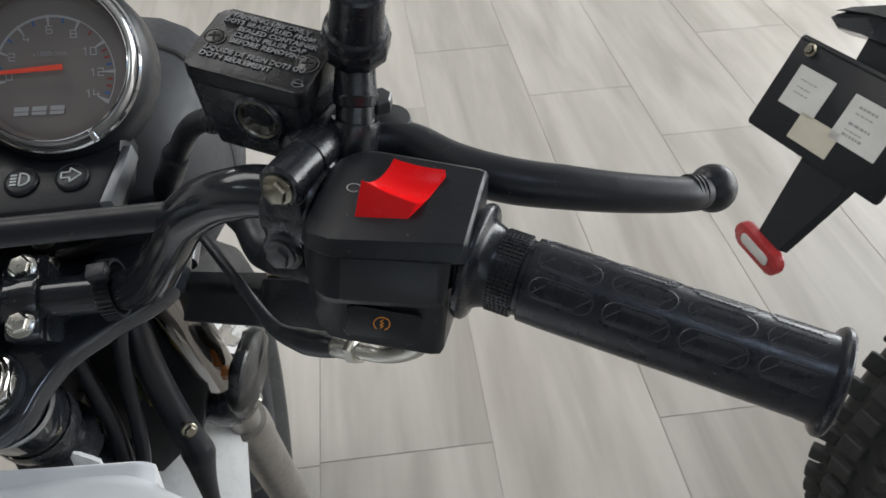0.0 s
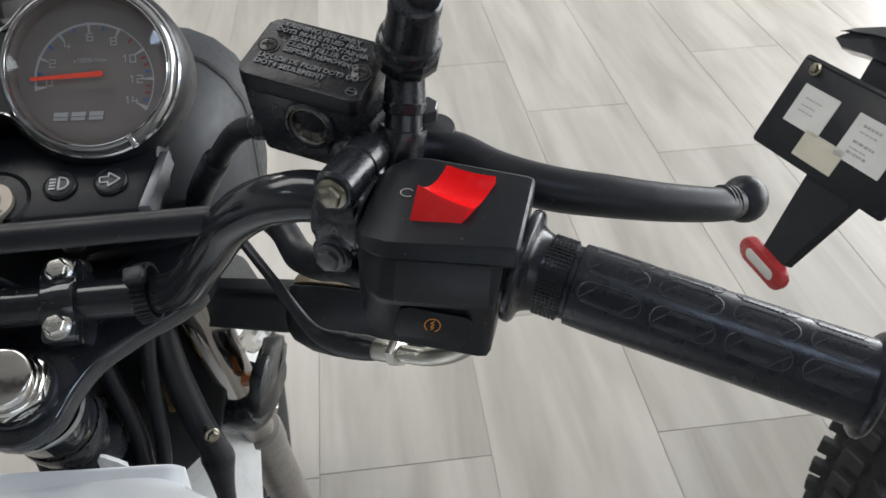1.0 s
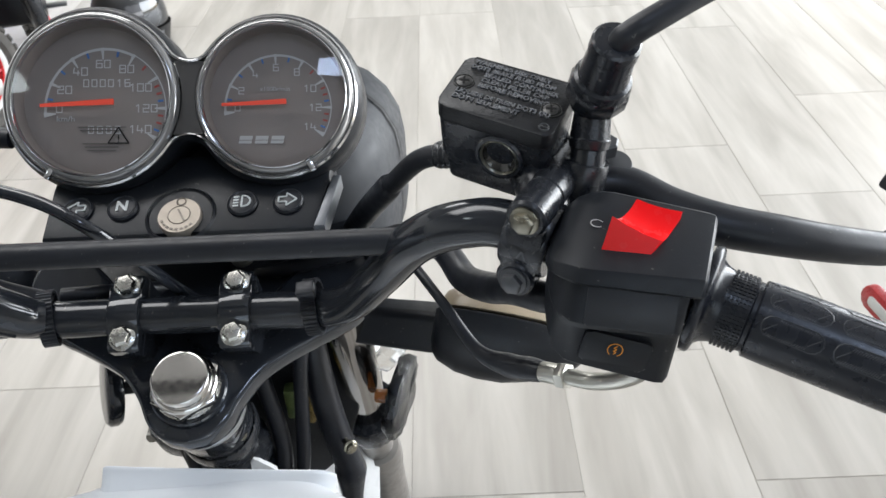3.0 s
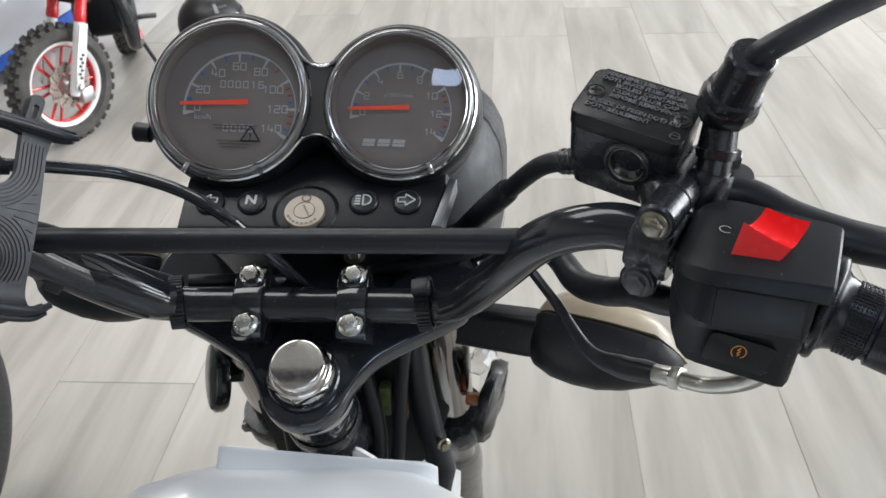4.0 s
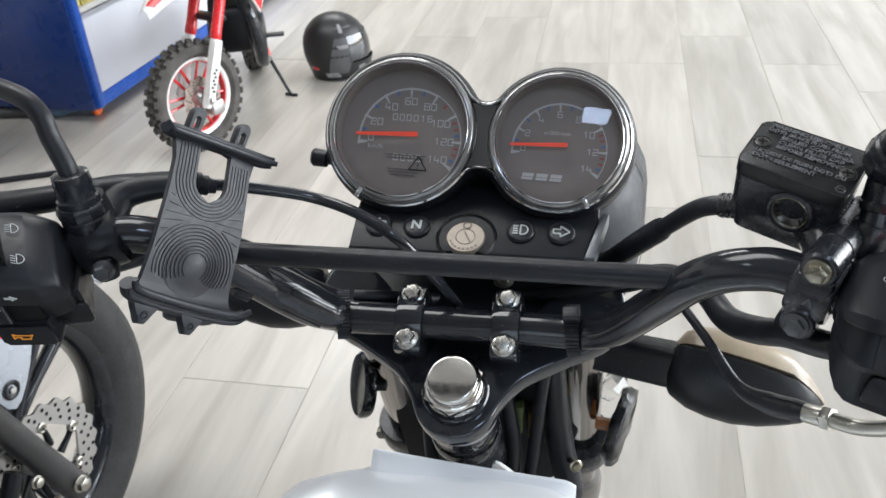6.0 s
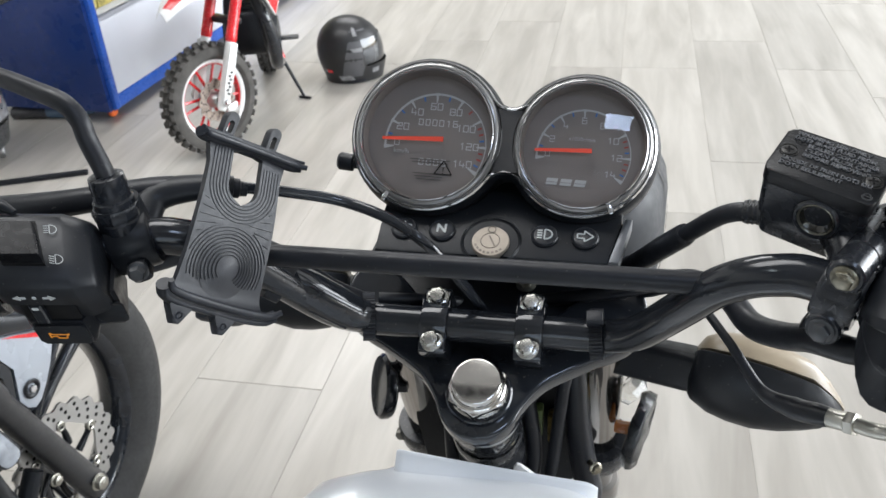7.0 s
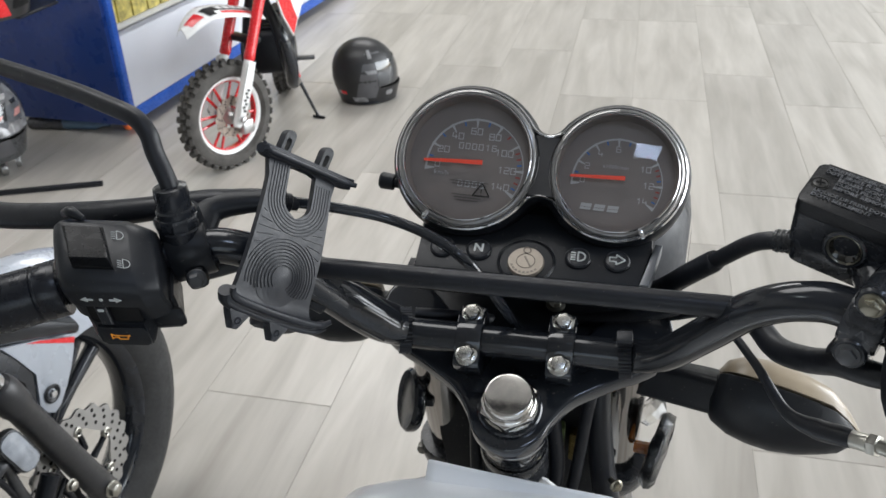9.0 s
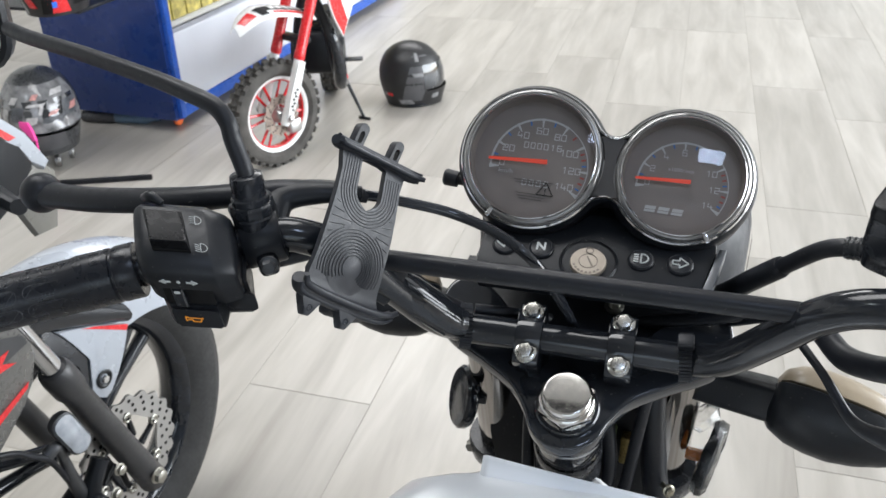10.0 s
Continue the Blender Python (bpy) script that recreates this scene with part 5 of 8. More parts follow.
    ball = Vector((0.191, 0.3135, 0.9572))
    bmesh.ops.create_uvsphere(bm, u_segments=28, v_segments=18, radius=0.0114, matrix=Matrix.Translation(ball))
    part("lever_ball", bm, LEVER_BLACK, lv)
    bm = bmesh.new()
    dv = (ball - Vector((0.16, 0.301, 0.9665))).normalized()
    for k in range(3):
        lathe(bm, [(0.0078, -0.0008), (0.0086, -0.0004), (0.0086, 0.0004), (0.0078, 0.0008)], basis(Vector((0.1762, 0.3058, 0.9617)) + dv * 0.0025 * k, dv), 28)
    part("lever_grooves", bm, LEVER_BLACK, lv)
    bm = bmesh.new()
    hex_bolt(bm, piv + Vector((-0.004, 0.0, 0.008)), (0.05, -0.25, 1), 0.0055, 0.006, 0.0)
    lathe(bm, [(0, -0.02), (0.009, -0.02), (0.009, 0.001), (0.0082, 0.003), (0, 0.003)], basis(piv, (0.05, -0.25, 1)), 28)
    part("lever_pivot", bm, DARK_METAL, lv, "dark lever pivot bolt")
    # brake hose with a ribbed end
    bm = bmesh.new()
    tube(bm, [(-0.012, 0.345, 0.999), (-0.026, 0.35, 0.998), (-0.045, 0.363, 0.989), (-0.062, 0.386, 0.962), (-0.084, 0.425, 0.918), (-0.1, 0.47, 0.875), (-0.13, 0.51, 0.8)], 0.0056, 16, 8)
    hs = part("brake_hose", bm, RUBBER, bike, "thick black brake hose")
    a, b = Vector((-0.0235, 0.3492, 0.998)), Vector((-0.0365, 0.3565, 0.9945))
    bm = bmesh.new()
    tube(bm, [a.lerp(b, k / 20) for k in range(21)], [0.0071 if k % 4 in (1, 2) else 0.0066 for k in range(21)], 18, 1)
    part("hose_collar", bm, CAST_BLACK, hs)
    bm = bmesh.new()
    tube(bm, [(-0.0640, 0.3890, 0.9590), (-0.0655, 0.3915, 0.9560), (-0.0760, 0.4110, 0.9345), (-0.0860, 0.4300, 0.9130), (-0.0990, 0.4670, 0.8780)], [0.0060, 0.0074, 0.0076, 0.0076, 0.0074], 16, 5)
    part("hose_sleeve", bm, RUBBER, hs, "thicker rubber sleeve")


def build_mirror(base, up, pts, head, tall=True):
    # rubber boot, lock nut, bent stem and a mirror head
    bm = bmesh.new()
    m = basis(base, up)
    if tall:
        lo, tp = Vector((0.0342, 0.3237, 1.0370)), Vector((0.0385, 0.3059, 1.0710))
        neck = lo - base
        lathe(bm, [(0, -0.002), (0.0082, -0.002), (0.0080, 0.006), (0.0088, 0.0065), (0.0096, 0.0105), (0.0090, 0.011), (0.0074, neck.length + 0.006), (0, neck.length + 0.006)], basis(base, neck), 36)
        lathe(bm, [(0, -0.003), (0.0105, -0.003), (0.0114, -0.001), (0.0133, 0.0105), (0.0134, 0.0125), (0.0126, 0.0155), (0.0112, 0.0165), (0.0100, 0.031), (0.0106, 0.032), (0.0104, 0.0375), (0.0094, 0.0385), (0.006, 0.039), (0, 0.039)], basis(lo, tp - lo), 36)
        prism(bm, [(0.0141 * math.cos(radians(36 * q)), 0.0141 * math.sin(radians(36 * q))) for q in range(10)], 0.002, 0.0118, basis(lo, tp - lo), 0.0014)
    else:
        lathe(bm, [(0, 0), (0.0125, 0), (0.0128, 0.006), (0.0118, 0.0075), (0.0115, 0.014), (0.0119, 0.015), (0.0117, 0.019), (0.0105, 0.020), (0.0102, 0.027), (0.0106, 0.028), (0.0100, 0.0335), (0.0075, 0.0345), (0, 0.0345)], m, 36)
        prism(bm, [(0.0133 * math.cos(radians(36 * q)), 0.0133 * math.sin(radians(36 * q))) for q in range(10)], 0.007, 0.0155, m, 0.0012)
    mir = part("mirror", bm, BOOT_RUBBER, bike, "black rear-view mirror on a bent stem", 30)
    bm = bmesh.new()
    tube(bm, [*([Vector((0.037, 0.315, 1.051))] if tall else [base + up * 0.024, base + up * 0.036]), *pts], 0.0056, 14, 8)
    part("mirror_stem", bm, LEVER_BLACK, mir)
    bm = bmesh.new()
    mh = basis(head, (0.12, -1.0, 0.05), (1, 0, 0))
    loft(bm, [[mh @ Vector((x, y, h)) for x, y in ring_outline(0.13 * k, 0.085 * k, 0.03 * k)] for h, k in ((-0.03, 0.4), (-0.025, 0.7), (-0.01, 0.95), (0.0, 1.0), (0.004, 0.97))])
    part("mirror_shell", bm, SATIN_BLACK, mir)
    bm = bmesh.new()
    prism(bm, ring_outline(0.118, 0.074, 0.026), 0.0042, 0.005, mh)
    part("mirror_glass", bm, CHROME, mir, "silvered mirror glass")


build_front_brake()


def build_left_controls():
    S, E = Vector(mirror_x(BAR_S, XC)), Vector(mirror_x(BAR_E, XC))
    u = (S - E).normalized()
    v = Vector((0, 0, 1))
    v = (v - v.dot(u) * u).normalized()
    w = u.cross(v)
    m = Matrix(((u.x, v.x, w.x, S.x), (u.y, v.y, w.y, S.y), (u.z, v.z, w.z, S.z), (0, 0, 0, 1)))
    bar_m = m
    m = m @ Matrix(((1, 0, 0, 0), (-0.24, 1, 0, 0.24 * 0.0355), (0.25, 0, 1, -0.25 * 0.0355), (0, 0, 0, 1)))
    # cross-section (v, w): rounded back, a face sloping to the rider, an upright front
    prof = [(-0.006, -0.020), (0.014, -0.021), (0.030, -0.012), (0.0385, 0.001), (0.0408, 0.0095), (0.0380, 0.0185), (0.0305, 0.0390), (0.0245, 0.0478), (0.0195, 0.0510), (0.0165, 0.0516), (0.0110, 0.0502), (0.0060, 0.0486), (0.0045, 0.0440), (-0.008, 0.040), (-0.012, -0.012)]

    def sec(k, dw=0.0):
        return [(0.010 + (p[0] - 0.010) * k, 0.012 + (p[1] - 0.012) * k + (dw if p[1] > 0.01 else 0.0)) for p in prof]

    bm = bmesh.new()
    rows = [(0.0142, sec(0.62)), (0.0150, sec(0.78)), (0.0168, sec(0.90)), (0.0195, sec(0.965)), (0.0235, sec(1.0)), (0.0560, sec(1.0)), (0.0575, sec(0.985)), (0.0665, sec(0.86)), (0.0682, sec(0.80)), (0.0687, sec(0.72))]
    loft(bm, [[m @ Vector((q, a, b)) for a, b in s] for q, s in rows])
    sw = part("switch_housing", bm, SATIN_BLACK, bike, "black plastic clutch-side switch housing", 30)
    bm = bmesh.new()
    low = [(0.0046, -0.017), (0.0046, 0.0430), (-0.0075, 0.0415), (-0.0085, 0.0440), (-0.0235, 0.0425), (-0.0262, 0.0405), (-0.0262, 0.030), (-0.022, -0.008)]
    rows = [(0.0205, 0.86, 1.0), (0.0222, 0.95, 1.0), (0.0240, 1.0, 1.0), (0.0505, 1.0, 1.0), (0.0520, 0.93, 0.97), (0.0550, 0.80, 0.80), (0.0690, 0.78, 0.76), (0.0708, 0.72, 0.66)]
    loft(bm, [[m @ Vector((q, 0.0046 + (a - 0.0046) * kv, b * k)) for a, b in low] for q, k, kv in rows])
    part("lower_housing", bm, SATIN_BLACK, sw, "", 30)
    bm = bmesh.new()
    prism(bm, ring_outline(0.017, 0.012, 0.0025), 0.0, 0.0035, m @ Matrix(((1, 0, 0, 0.0645), (0, 1, 0, -0.0085), (0, 0, 1, 0.0330), (0, 0, 0, 1))), 0.001)
    part("housing_step", bm, SATIN_BLACK, sw)
    # a dark recess with the indicator slider
    rm = m @ Matrix(((1, 0, 0, 0.0375), (0, 1, 0, -0.0012), (0, 0, 1, 0.0424), (0, 0, 0, 1)))
    bm = bmesh.new()
    prism(bm, ring_outline(0.0275, 0.0125, 0.0015), 0.0, 0.0012, rm, 0.0004)
    part("slider_recess", bm, PRINT_BLACK, sw)
    bm = bmesh.new()
    loft(bm, [[rm @ Vector((x, y, z)) for x, y, z in ((-0.0085 + a, 0.0068 - a, h), (-0.0022 - a, 0.0068 - a, h), (-0.0022 - a, -0.0062 + a, h), (-0.0085 + a, -0.0062 + a, h))] for h, a in ((0.0, 0.0), (0.0052, 0.0), (0.0062, 0.0009))])
    sl = part("indicator_slider", bm, SATIN_BLACK, sw, "black turn signal slider with a white dot")
    bm = bmesh.new()
    prism(bm, ring_outline(0.0034, 0.0018, 0.0007), 0.0063, 0.0066, rm @ Matrix.Translation((-0.0054, 0.0046, 0)))
    part("slider_mark", bm, PRINT_WHITE, sl)
    bm = bmesh.new()
    am = m @ Matrix.Translation((0.0355, 0.0124, 0.0510)) @ Matrix.Rotation(radians(14), 4, "X")
    for s in (-1, 1):
        prism(bm, [(s * 0.0105, 0), (s * 0.0072, 0.0019), (s * 0.0072, 0.0006), (s * 0.0042, 0.0006), (s * 0.0042, -0.0006), (s * 0.0072, -0.0006), (s * 0.0072, -0.0019)], -0.0003, 0.0003, am)
    prism(bm, hexagon(0.0011), -0.0003, 0.0003, am)
    part("arrow_symbols", bm, PRINT_WHITE, sw)
    # horn button
    hm = m @ Matrix(((1, 0, 0, 0.0375), (0, 1, 0, -0.0172), (0, 0, 1, 0.0428), (0, 0, 0, 1))) @ Matrix.Rotation(radians(5), 4, "X")
    bm = bmesh.new()
    prism(bm, ring_outline(0.0265, 0.0135, 0.002), -0.002, 0.0028, hm, 0.0012)
    hb = part("horn_button", bm, SATIN_BLACK, sw, "black horn button with an orange horn symbol")
    bm = bmesh.new()
    horn = [(-0.0048, 0.0017), (-0.0034, 0.0007), (0.0042, 0.0006), (0.0046, 0.0012), (0.0050, 0.0006), (0.0036, -0.0004), (0.0033, -0.0020), (-0.0012, -0.0020), (-0.0014, -0.0006), (-0.0034, -0.0007), (-0.0048, -0.0018)]
    for p, q in zip(horn, horn[1:] + horn[:1]):
        tube(bm, [hm @ Vector((p[0] - 0.002, p[1], 0.0030)), hm @ Vector((q[0] - 0.002, q[1], 0.0030))], 0.0004, 5, 1)
    part("horn_symbol", bm, PRINT_ORANGE, hb)
    # dip switch on the sloping face, its lower end standing proud
    fz, fy = Vector((0, 0.939, 0.344)), Vector((0, 0.344, -0.939))
    fc = (0.0350, 0.0345, 0.0285)
    fm = m @ Matrix(((1, 0, 0, fc[0]), (0, fy.y, fz.y, fc[1]), (0, fy.z, fz.z, fc[2]), (0, 0, 0, 1)))
    bm = bmesh.new()
    prism(bm, [(-0.0125, 0.0162), (0.0092, 0.0162), (0.0122, -0.0150), (-0.0085, -0.0150)], -0.002, 0.0009, fm, 0.0003)
    part("switch_well", bm, PRINT_BLACK, sw)
    bm = bmesh.new()
    secs = []
    for y, h in ((0.0152, 0.0006), (0.0146, 0.0022), (0.009, 0.0026), (0.0, 0.0034), (-0.0100, 0.0052), (-0.0116, 0.0055), (-0.0126, 0.0050), (-0.0146, 0.0012)):
        dx = 0.0001 - 0.11 * y
        secs.append([fm @ Vector((x + dx, y, z)) for x, z in ((-0.0104, 0), (0.0104, 0), (0.0100, h - 0.0006), (0.0091, h), (-0.0091, h), (-0.0100, h - 0.0006))])
    loft(bm, secs)
    part("dip_switch", bm, DIP_BLACK, sw, "black dip beam rocker", 25)
    bm = bmesh.new()
    tube(bm, [m @ Vector((0.022, 0.040, -0.004)), m @ Vector((0.027, 0.043, 0.000)), m @ Vector((0.033, 0.0405, 0.004))], [0.0025, 0.0036, 0.002], 10, 4)
    part("passing_trigger", bm, SATIN_BLACK, sw)
    for sx, y, tilt in ((0.0162, 0.0095, 0), (0.0178, -0.0122, -0.5)):
        sm = fm @ Matrix.Translation((sx, y, 0.0011)) @ Matrix.Diagonal((1.1, 1.25, 1, 1))
        bm = bmesh.new()
        for q in range(4):
            tube(bm, [sm @ Vector((-0.0027, 0.002 - 0.0013 * q, 0)), sm @ Vector((-0.0006, 0.002 - 0.0013 * q - tilt * -0.0012, 0))], 0.00022, 5, 1)
        bow = [(0, -0.0026)] + [(0.0003 + 0.003 * math.cos(radians(t)), 0.0026 * math.sin(radians(t))) for t in range(-90, 91, 20)] + [(0, 0.0026)]
        for p, q in zip(bow, bow[1:] + bow[:1]):
            tube(bm, [sm @ Vector((*p, 0)), sm @ Vector((*q, 0))], 0.00022, 5, 1)
        part("beam_symbol", bm, PRINT_WHITE, sw)
    m = bar_m
    # lever bracket on the bar, mirror, clutch lever
    bc = S + u * 0.0835
    bm = bmesh.new()
    lathe(bm, [(0.0112, -0.0125), (0.0165, -0.0125), (0.0175, -0.011), (0.0175, 0.011), (0.0165, 0.0125), (0.0112, 0.0125)], basis(bc, u), 36)
    tube(bm, [bc + Vector((-0.004, 0.004, 0.0)), bc + Vector((-0.0055, 0.003, 0.016)), bc + Vector((-0.007, 0.002, 0.024))], 0.0145, 18, 3)
    box(bm, (0, -0.010, 0.012), (0.013, 0.015, 0.019), Matrix(((u.x, v.x, w.x, bc.x), (u.y, v.y, w.y, bc.y), (u.z, v.z, w.z, bc.z), (0, 0, 0, 1))), 0.004)
    br = part("clutch_bracket", bm, SATIN_BLACK, bike, "black clutch lever bracket")
    bm = bmesh.new()
    hex_bolt(bm, (-0.3688, 0.2695, 0.985), (0.35, -0.93, 0.1), 0.0048, 0.005, 0.0060)
    part("clamp_bolt", bm, DARK_METAL, br, "dull grey clamp bolt")
    build_mirror(Vector((-0.3895, 0.295, 0.997)), Vector((-0.06, 0.03, 1)).normalized(), [(-0.399, 0.3, 1.05), (-0.402, 0.302, 1.061), (-0.412, 0.306, 1.0695), (-0.435, 0.314, 1.0735), (-0.464, 0.325, 1.0765), (-0.531, 0.35, 1.08), (-0.598, 0.378, 1.08), (-0.63, 0.395, 1.08)], (-0.705, 0.40, 1.084), False)
    bm = bmesh.new()
    tube(bm, [(-0.365, 0.338, 1.003), (-0.39, 0.332, 1.003), (-0.43, 0.318, 1.0), (-0.47, 0.312, 0.996), (-0.52, 0.317, 0.988), (-0.555, 0.324, 0.983), (-0.57, 0.328, 0.981)], [0.008, 0.009, 0.0098, 0.0104, 0.0104, 0.0105, 0.0115], 18, 6, 0.8, (0, 0, 1))
    lv = part("clutch_lever", bm, LEVER_BLACK, bike, "satin black clutch lever with a ball end")
    bm = bmesh.new()
    bmesh.ops.create_uvsphere(bm, u_segments=24, v_segments=16, radius=0.0148, matrix=Matrix.Translation((-0.5795, 0.33, 0.9805)))
    part("lever_ball", bm, LEVER_BLACK, lv)
    bm = bmesh.new()
    tube(bm, [bc + Vector((-0.002, 0.012, 0.004)), (-0.385, 0.328, 1.0), (-0.362, 0.337, 1.003), (-0.342, 0.343, 1.001)], [0.012, 0.011, 0.009, 0.0075], 14, 4, 0.75, (0, 0, 1))
    part("lever_perch", bm, SATIN_BLACK, br)
    bm = bmesh.new()
    d = Vector((0.028, 0.015, -0.011)).normalized()
    lathe(bm, [(0.0035, -0.004), (0.0062, -0.004), (0.0062, -0.001), (0.0075, -0.0005), (0.0075, 0.002), (0.0062, 0.0025), (0.0062, 0.006), (0.0048, 0.007), (0.0045, 0.011), (0.003, 0.0115)], basis((-0.343, 0.343, 1.001), d), 18)
    part("cable_adjuster", bm, RUBBER, br)
    bm = bmesh.new()
    tube(bm, [(-0.345, 0.342, 1.0015), (-0.335, 0.347, 0.999), (-0.31, 0.36, 0.99), (-0.281, 0.37, 0.98), (-0.249, 0.366, 0.971), (-0.222, 0.358, 0.957), (-0.206, 0.372, 0.923), (-0.196, 0.39, 0.89), (-0.19, 0.42, 0.85)], 0.0037, 12, 8)
    part("clutch_cable", bm, GLOSS_BLACK, bike, "black clutch cable")


build_left_controls()


def build_small_bike_parts():
    # cable ties round bar and loom
    for x, s in ((-0.1155, 1), (-0.2745, -1)):
        c = Vector((x, 0.377 if s > 0 else 0.3765, 0.884))
        m = basis(c, (1, 0.0 if s > 0 else 0.30, 0.1 * s))
        bm = bmesh.new()
        teeth = []
        for r_a, r_b, h in ((0.0150, 0.0150, -0.0043), (0.0162, 0.0172, -0.0043), (0.0162, 0.0172, 0.0043), (0.0150, 0.0150, 0.0043)):
            teeth.append([bm.verts.new(m @ Vector(((r_a if k % 4 < 2 else r_b) * math.cos(2 * math.pi * k / 152), (r_a if k % 4 < 2 else r_b) * math.sin(2 * math.pi * k / 152), h))) for k in range(152)])
        for q in range(4):
            a4, b4 = teeth[q], teeth[(q + 1) % 4]
            for k in range(152):
                bm.faces.new((a4[k], a4[(k + 1) % 152], b4[(k + 1) % 152], b4[k]))
        box(bm, (0.0185, 0, 0), (0.008, 0.009, 0.0108), m @ Matrix.Rotation(radians(200 if s > 0 else 150), 4, "Z"), 0.001)
        part("cable_tie", bm, RUBBER, bike, "ribbed black plastic cable tie")
    # looms lying along the bar
    bm = bmesh.new()
    tube(bm, [(-0.275, 0.386, 0.889), (-0.3, 0.378, 0.906), (-0.325, 0.356, 0.945), (-0.35, 0.335, 0.965), (-0.39, 0.31, 0.962)], [0.006, 0.0065, 0.007, 0.007, 0.006], 12, 8)
    tube(bm, [(-0.27, 0.39, 0.89), (-0.245, 0.396, 0.887), (-0.22, 0.42, 0.87), (-0.2, 0.45, 0.85)], 0.005, 10, 8)
    part("wiring_loom", bm, RUBBER, bike, "black wiring loom tied to the bar")
    bm = bmesh.new()
    tube(bm, [(0.03, 0.275, 0.962), (0.012, 0.282, 0.959), (-0.002, 0.3, 0.951), (-0.012, 0.321, 0.936), (-0.025, 0.346, 0.924), (-0.037, 0.377, 0.922), (-0.06, 0.405, 0.915), (-0.1, 0.415, 0.895), (-0.16, 0.43, 0.87)], [0.0062, 0.0072, 0.0078, 0.008, 0.008, 0.0075, 0.0065, 0.0055, 0.005], 12, 8)
    part("wiring_loom", bm, RUBBER, bike, "black wiring loom under the bar")
    bm = bmesh.new()
    tube(bm, [(-0.004, 0.30, 0.965), (-0.005, 0.304, 0.957), (-0.0055, 0.306, 0.948)], 0.004, 10, 6)
    part("brake_switch_lead", bm, RUBBER, bike)
    # glossy loom cover by the phone holder, split along its length
    a, b = Vector((-0.3215, 0.343, 0.937)), Vector((-0.2815, 0.3655, 0.8945))
    bm = bmesh.new()
    tube(bm, [a, a.lerp(b, 0.35) + Vector((0, 0, 0.001)), a.lerp(b, 0.7), b, b + Vector((0.008, 0.004, -0.004))], [0.0128, 0.0134, 0.0134, 0.0125, 0.0105], 20, 5)
    sl = part("loom_cover", bm, GLOSS_BLACK, bike, "glossy black split loom cover")
    dd = (b - a).normalized()
    bm = bmesh.new()
    prism(bm, ring_outline(0.030, 0.027, 0.003), -0.007, 0.004, basis(a, dd, (0.5, 0.55, 0.6)), 0.0012)
    part("cover_end", bm, SATIN_BLACK, sl)
    side = Vector((-0.45, -0.75, 0.2))
    side = (side - side.dot(dd) * dd).normalized()
    for off in (0.0, 0.0085):
        bm = bmesh.new()
        lift = dd.cross(side) * off
        tube(bm, [a.lerp(b, t) + side * (0.0128 - off * 0.35) + lift for t in (0.1, 0.4, 0.7, 0.95)], 0.0011, 6, 3)
        part("cover_seam", bm, SATIN_BLACK, sl)
    bm = bmesh.new()
    prism(bm, ring_outline(0.007, 0.006, 0.0015), 0.0, 0.0012, basis(a + dd * 0.001 + side * 0.0135, side, dd), 0.0003)
    part("cover_notch", bm, PRINT_BLACK, sl)
    # cables diving behind the yoke
    for pts, r in (([(-0.176, 0.425, 0.845), (-0.166, 0.41, 0.79), (-0.160, 0.405, 0.74), (-0.166, 0.41, 0.68), (-0.178, 0.43, 0.58)], 0.0062), ([(-0.128, 0.44, 0.85), (-0.138, 0.412, 0.81), (-0.147, 0.405, 0.72), (-0.160, 0.41, 0.66), (-0.175, 0.43, 0.56)], 0.0052),
                   ([(-0.134, 0.445, 0.85), (-0.131, 0.425, 0.79), (-0.124, 0.42, 0.735), (-0.118, 0.42, 0.70), (-0.117, 0.42, 0.685), (-0.119, 0.42, 0.63), (-0.121, 0.43, 0.5)], [0.0085, 0.0105, 0.0105, 0.0110, 0.0125, 0.0062, 0.0058]), ([(-0.225, 0.42, 0.85), (-0.228, 0.41, 0.78), (-0.225, 0.4, 0.7), (-0.22, 0.41, 0.58)], 0.0055)):
        bm = bmesh.new()
        tube(bm, pts, r, 10, 6)
        part("control_cable", bm, RUBBER, bike, "black cable beside the steering head")
    bm = bmesh.new()
    prism(bm, [(-0.262, 0.605), (-0.169, 0.605), (-0.127, 0.648), (-0.112, 0.70), (-0.106, 0.84), (-0.279, 0.84), (-0.274, 0.70)], -0.012, 0.012, Matrix(((1, 0, 0, 0), (0, 0, -1, 0.482), (0, 1, 0, 0), (0, 0, 0, 1))), 0.004)
    hp = part("horn_plate", bm, SATIN_BLACK, bike, "black plate behind the steering cables")
    for x, z, mt in ((-0.163, 0.722, mat("green_brass_connector", (0.12, 0.16, 0.06), 0.35, vary=0.5, vscale=90)), (-0.150, 0.716, mat("brass_terminal", (0.3, 0.22, 0.08), 0.3, metal=0.6, vary=0.4, vscale=90)), (-0.205, 0.70, ZINC)):
        bm = bmesh.new()
        box(bm, (x, 0.462, z), (0.009, 0.012, 0.03), None, 0.002)
        part("connector", bm, mt, hp)
    # small bright fixings low on the head and the fork
    for p, axis, r in (((-0.1117, 0.4036, 0.7310), (0.45, -0.8, 0.25), 0.0042), ((-0.1735, 0.3640, 0.7900), (0.5, -0.8, 0.3), 0.0026)):
        bm = bmesh.new()
        lathe(bm, [(0, -0.03), (r * 0.6, -0.03), (r * 0.6, 0.0), (0, 0.0)], basis(p, axis), 12)
        hex_bolt(bm, p, axis, r, r * 0.8, r * 1.3)
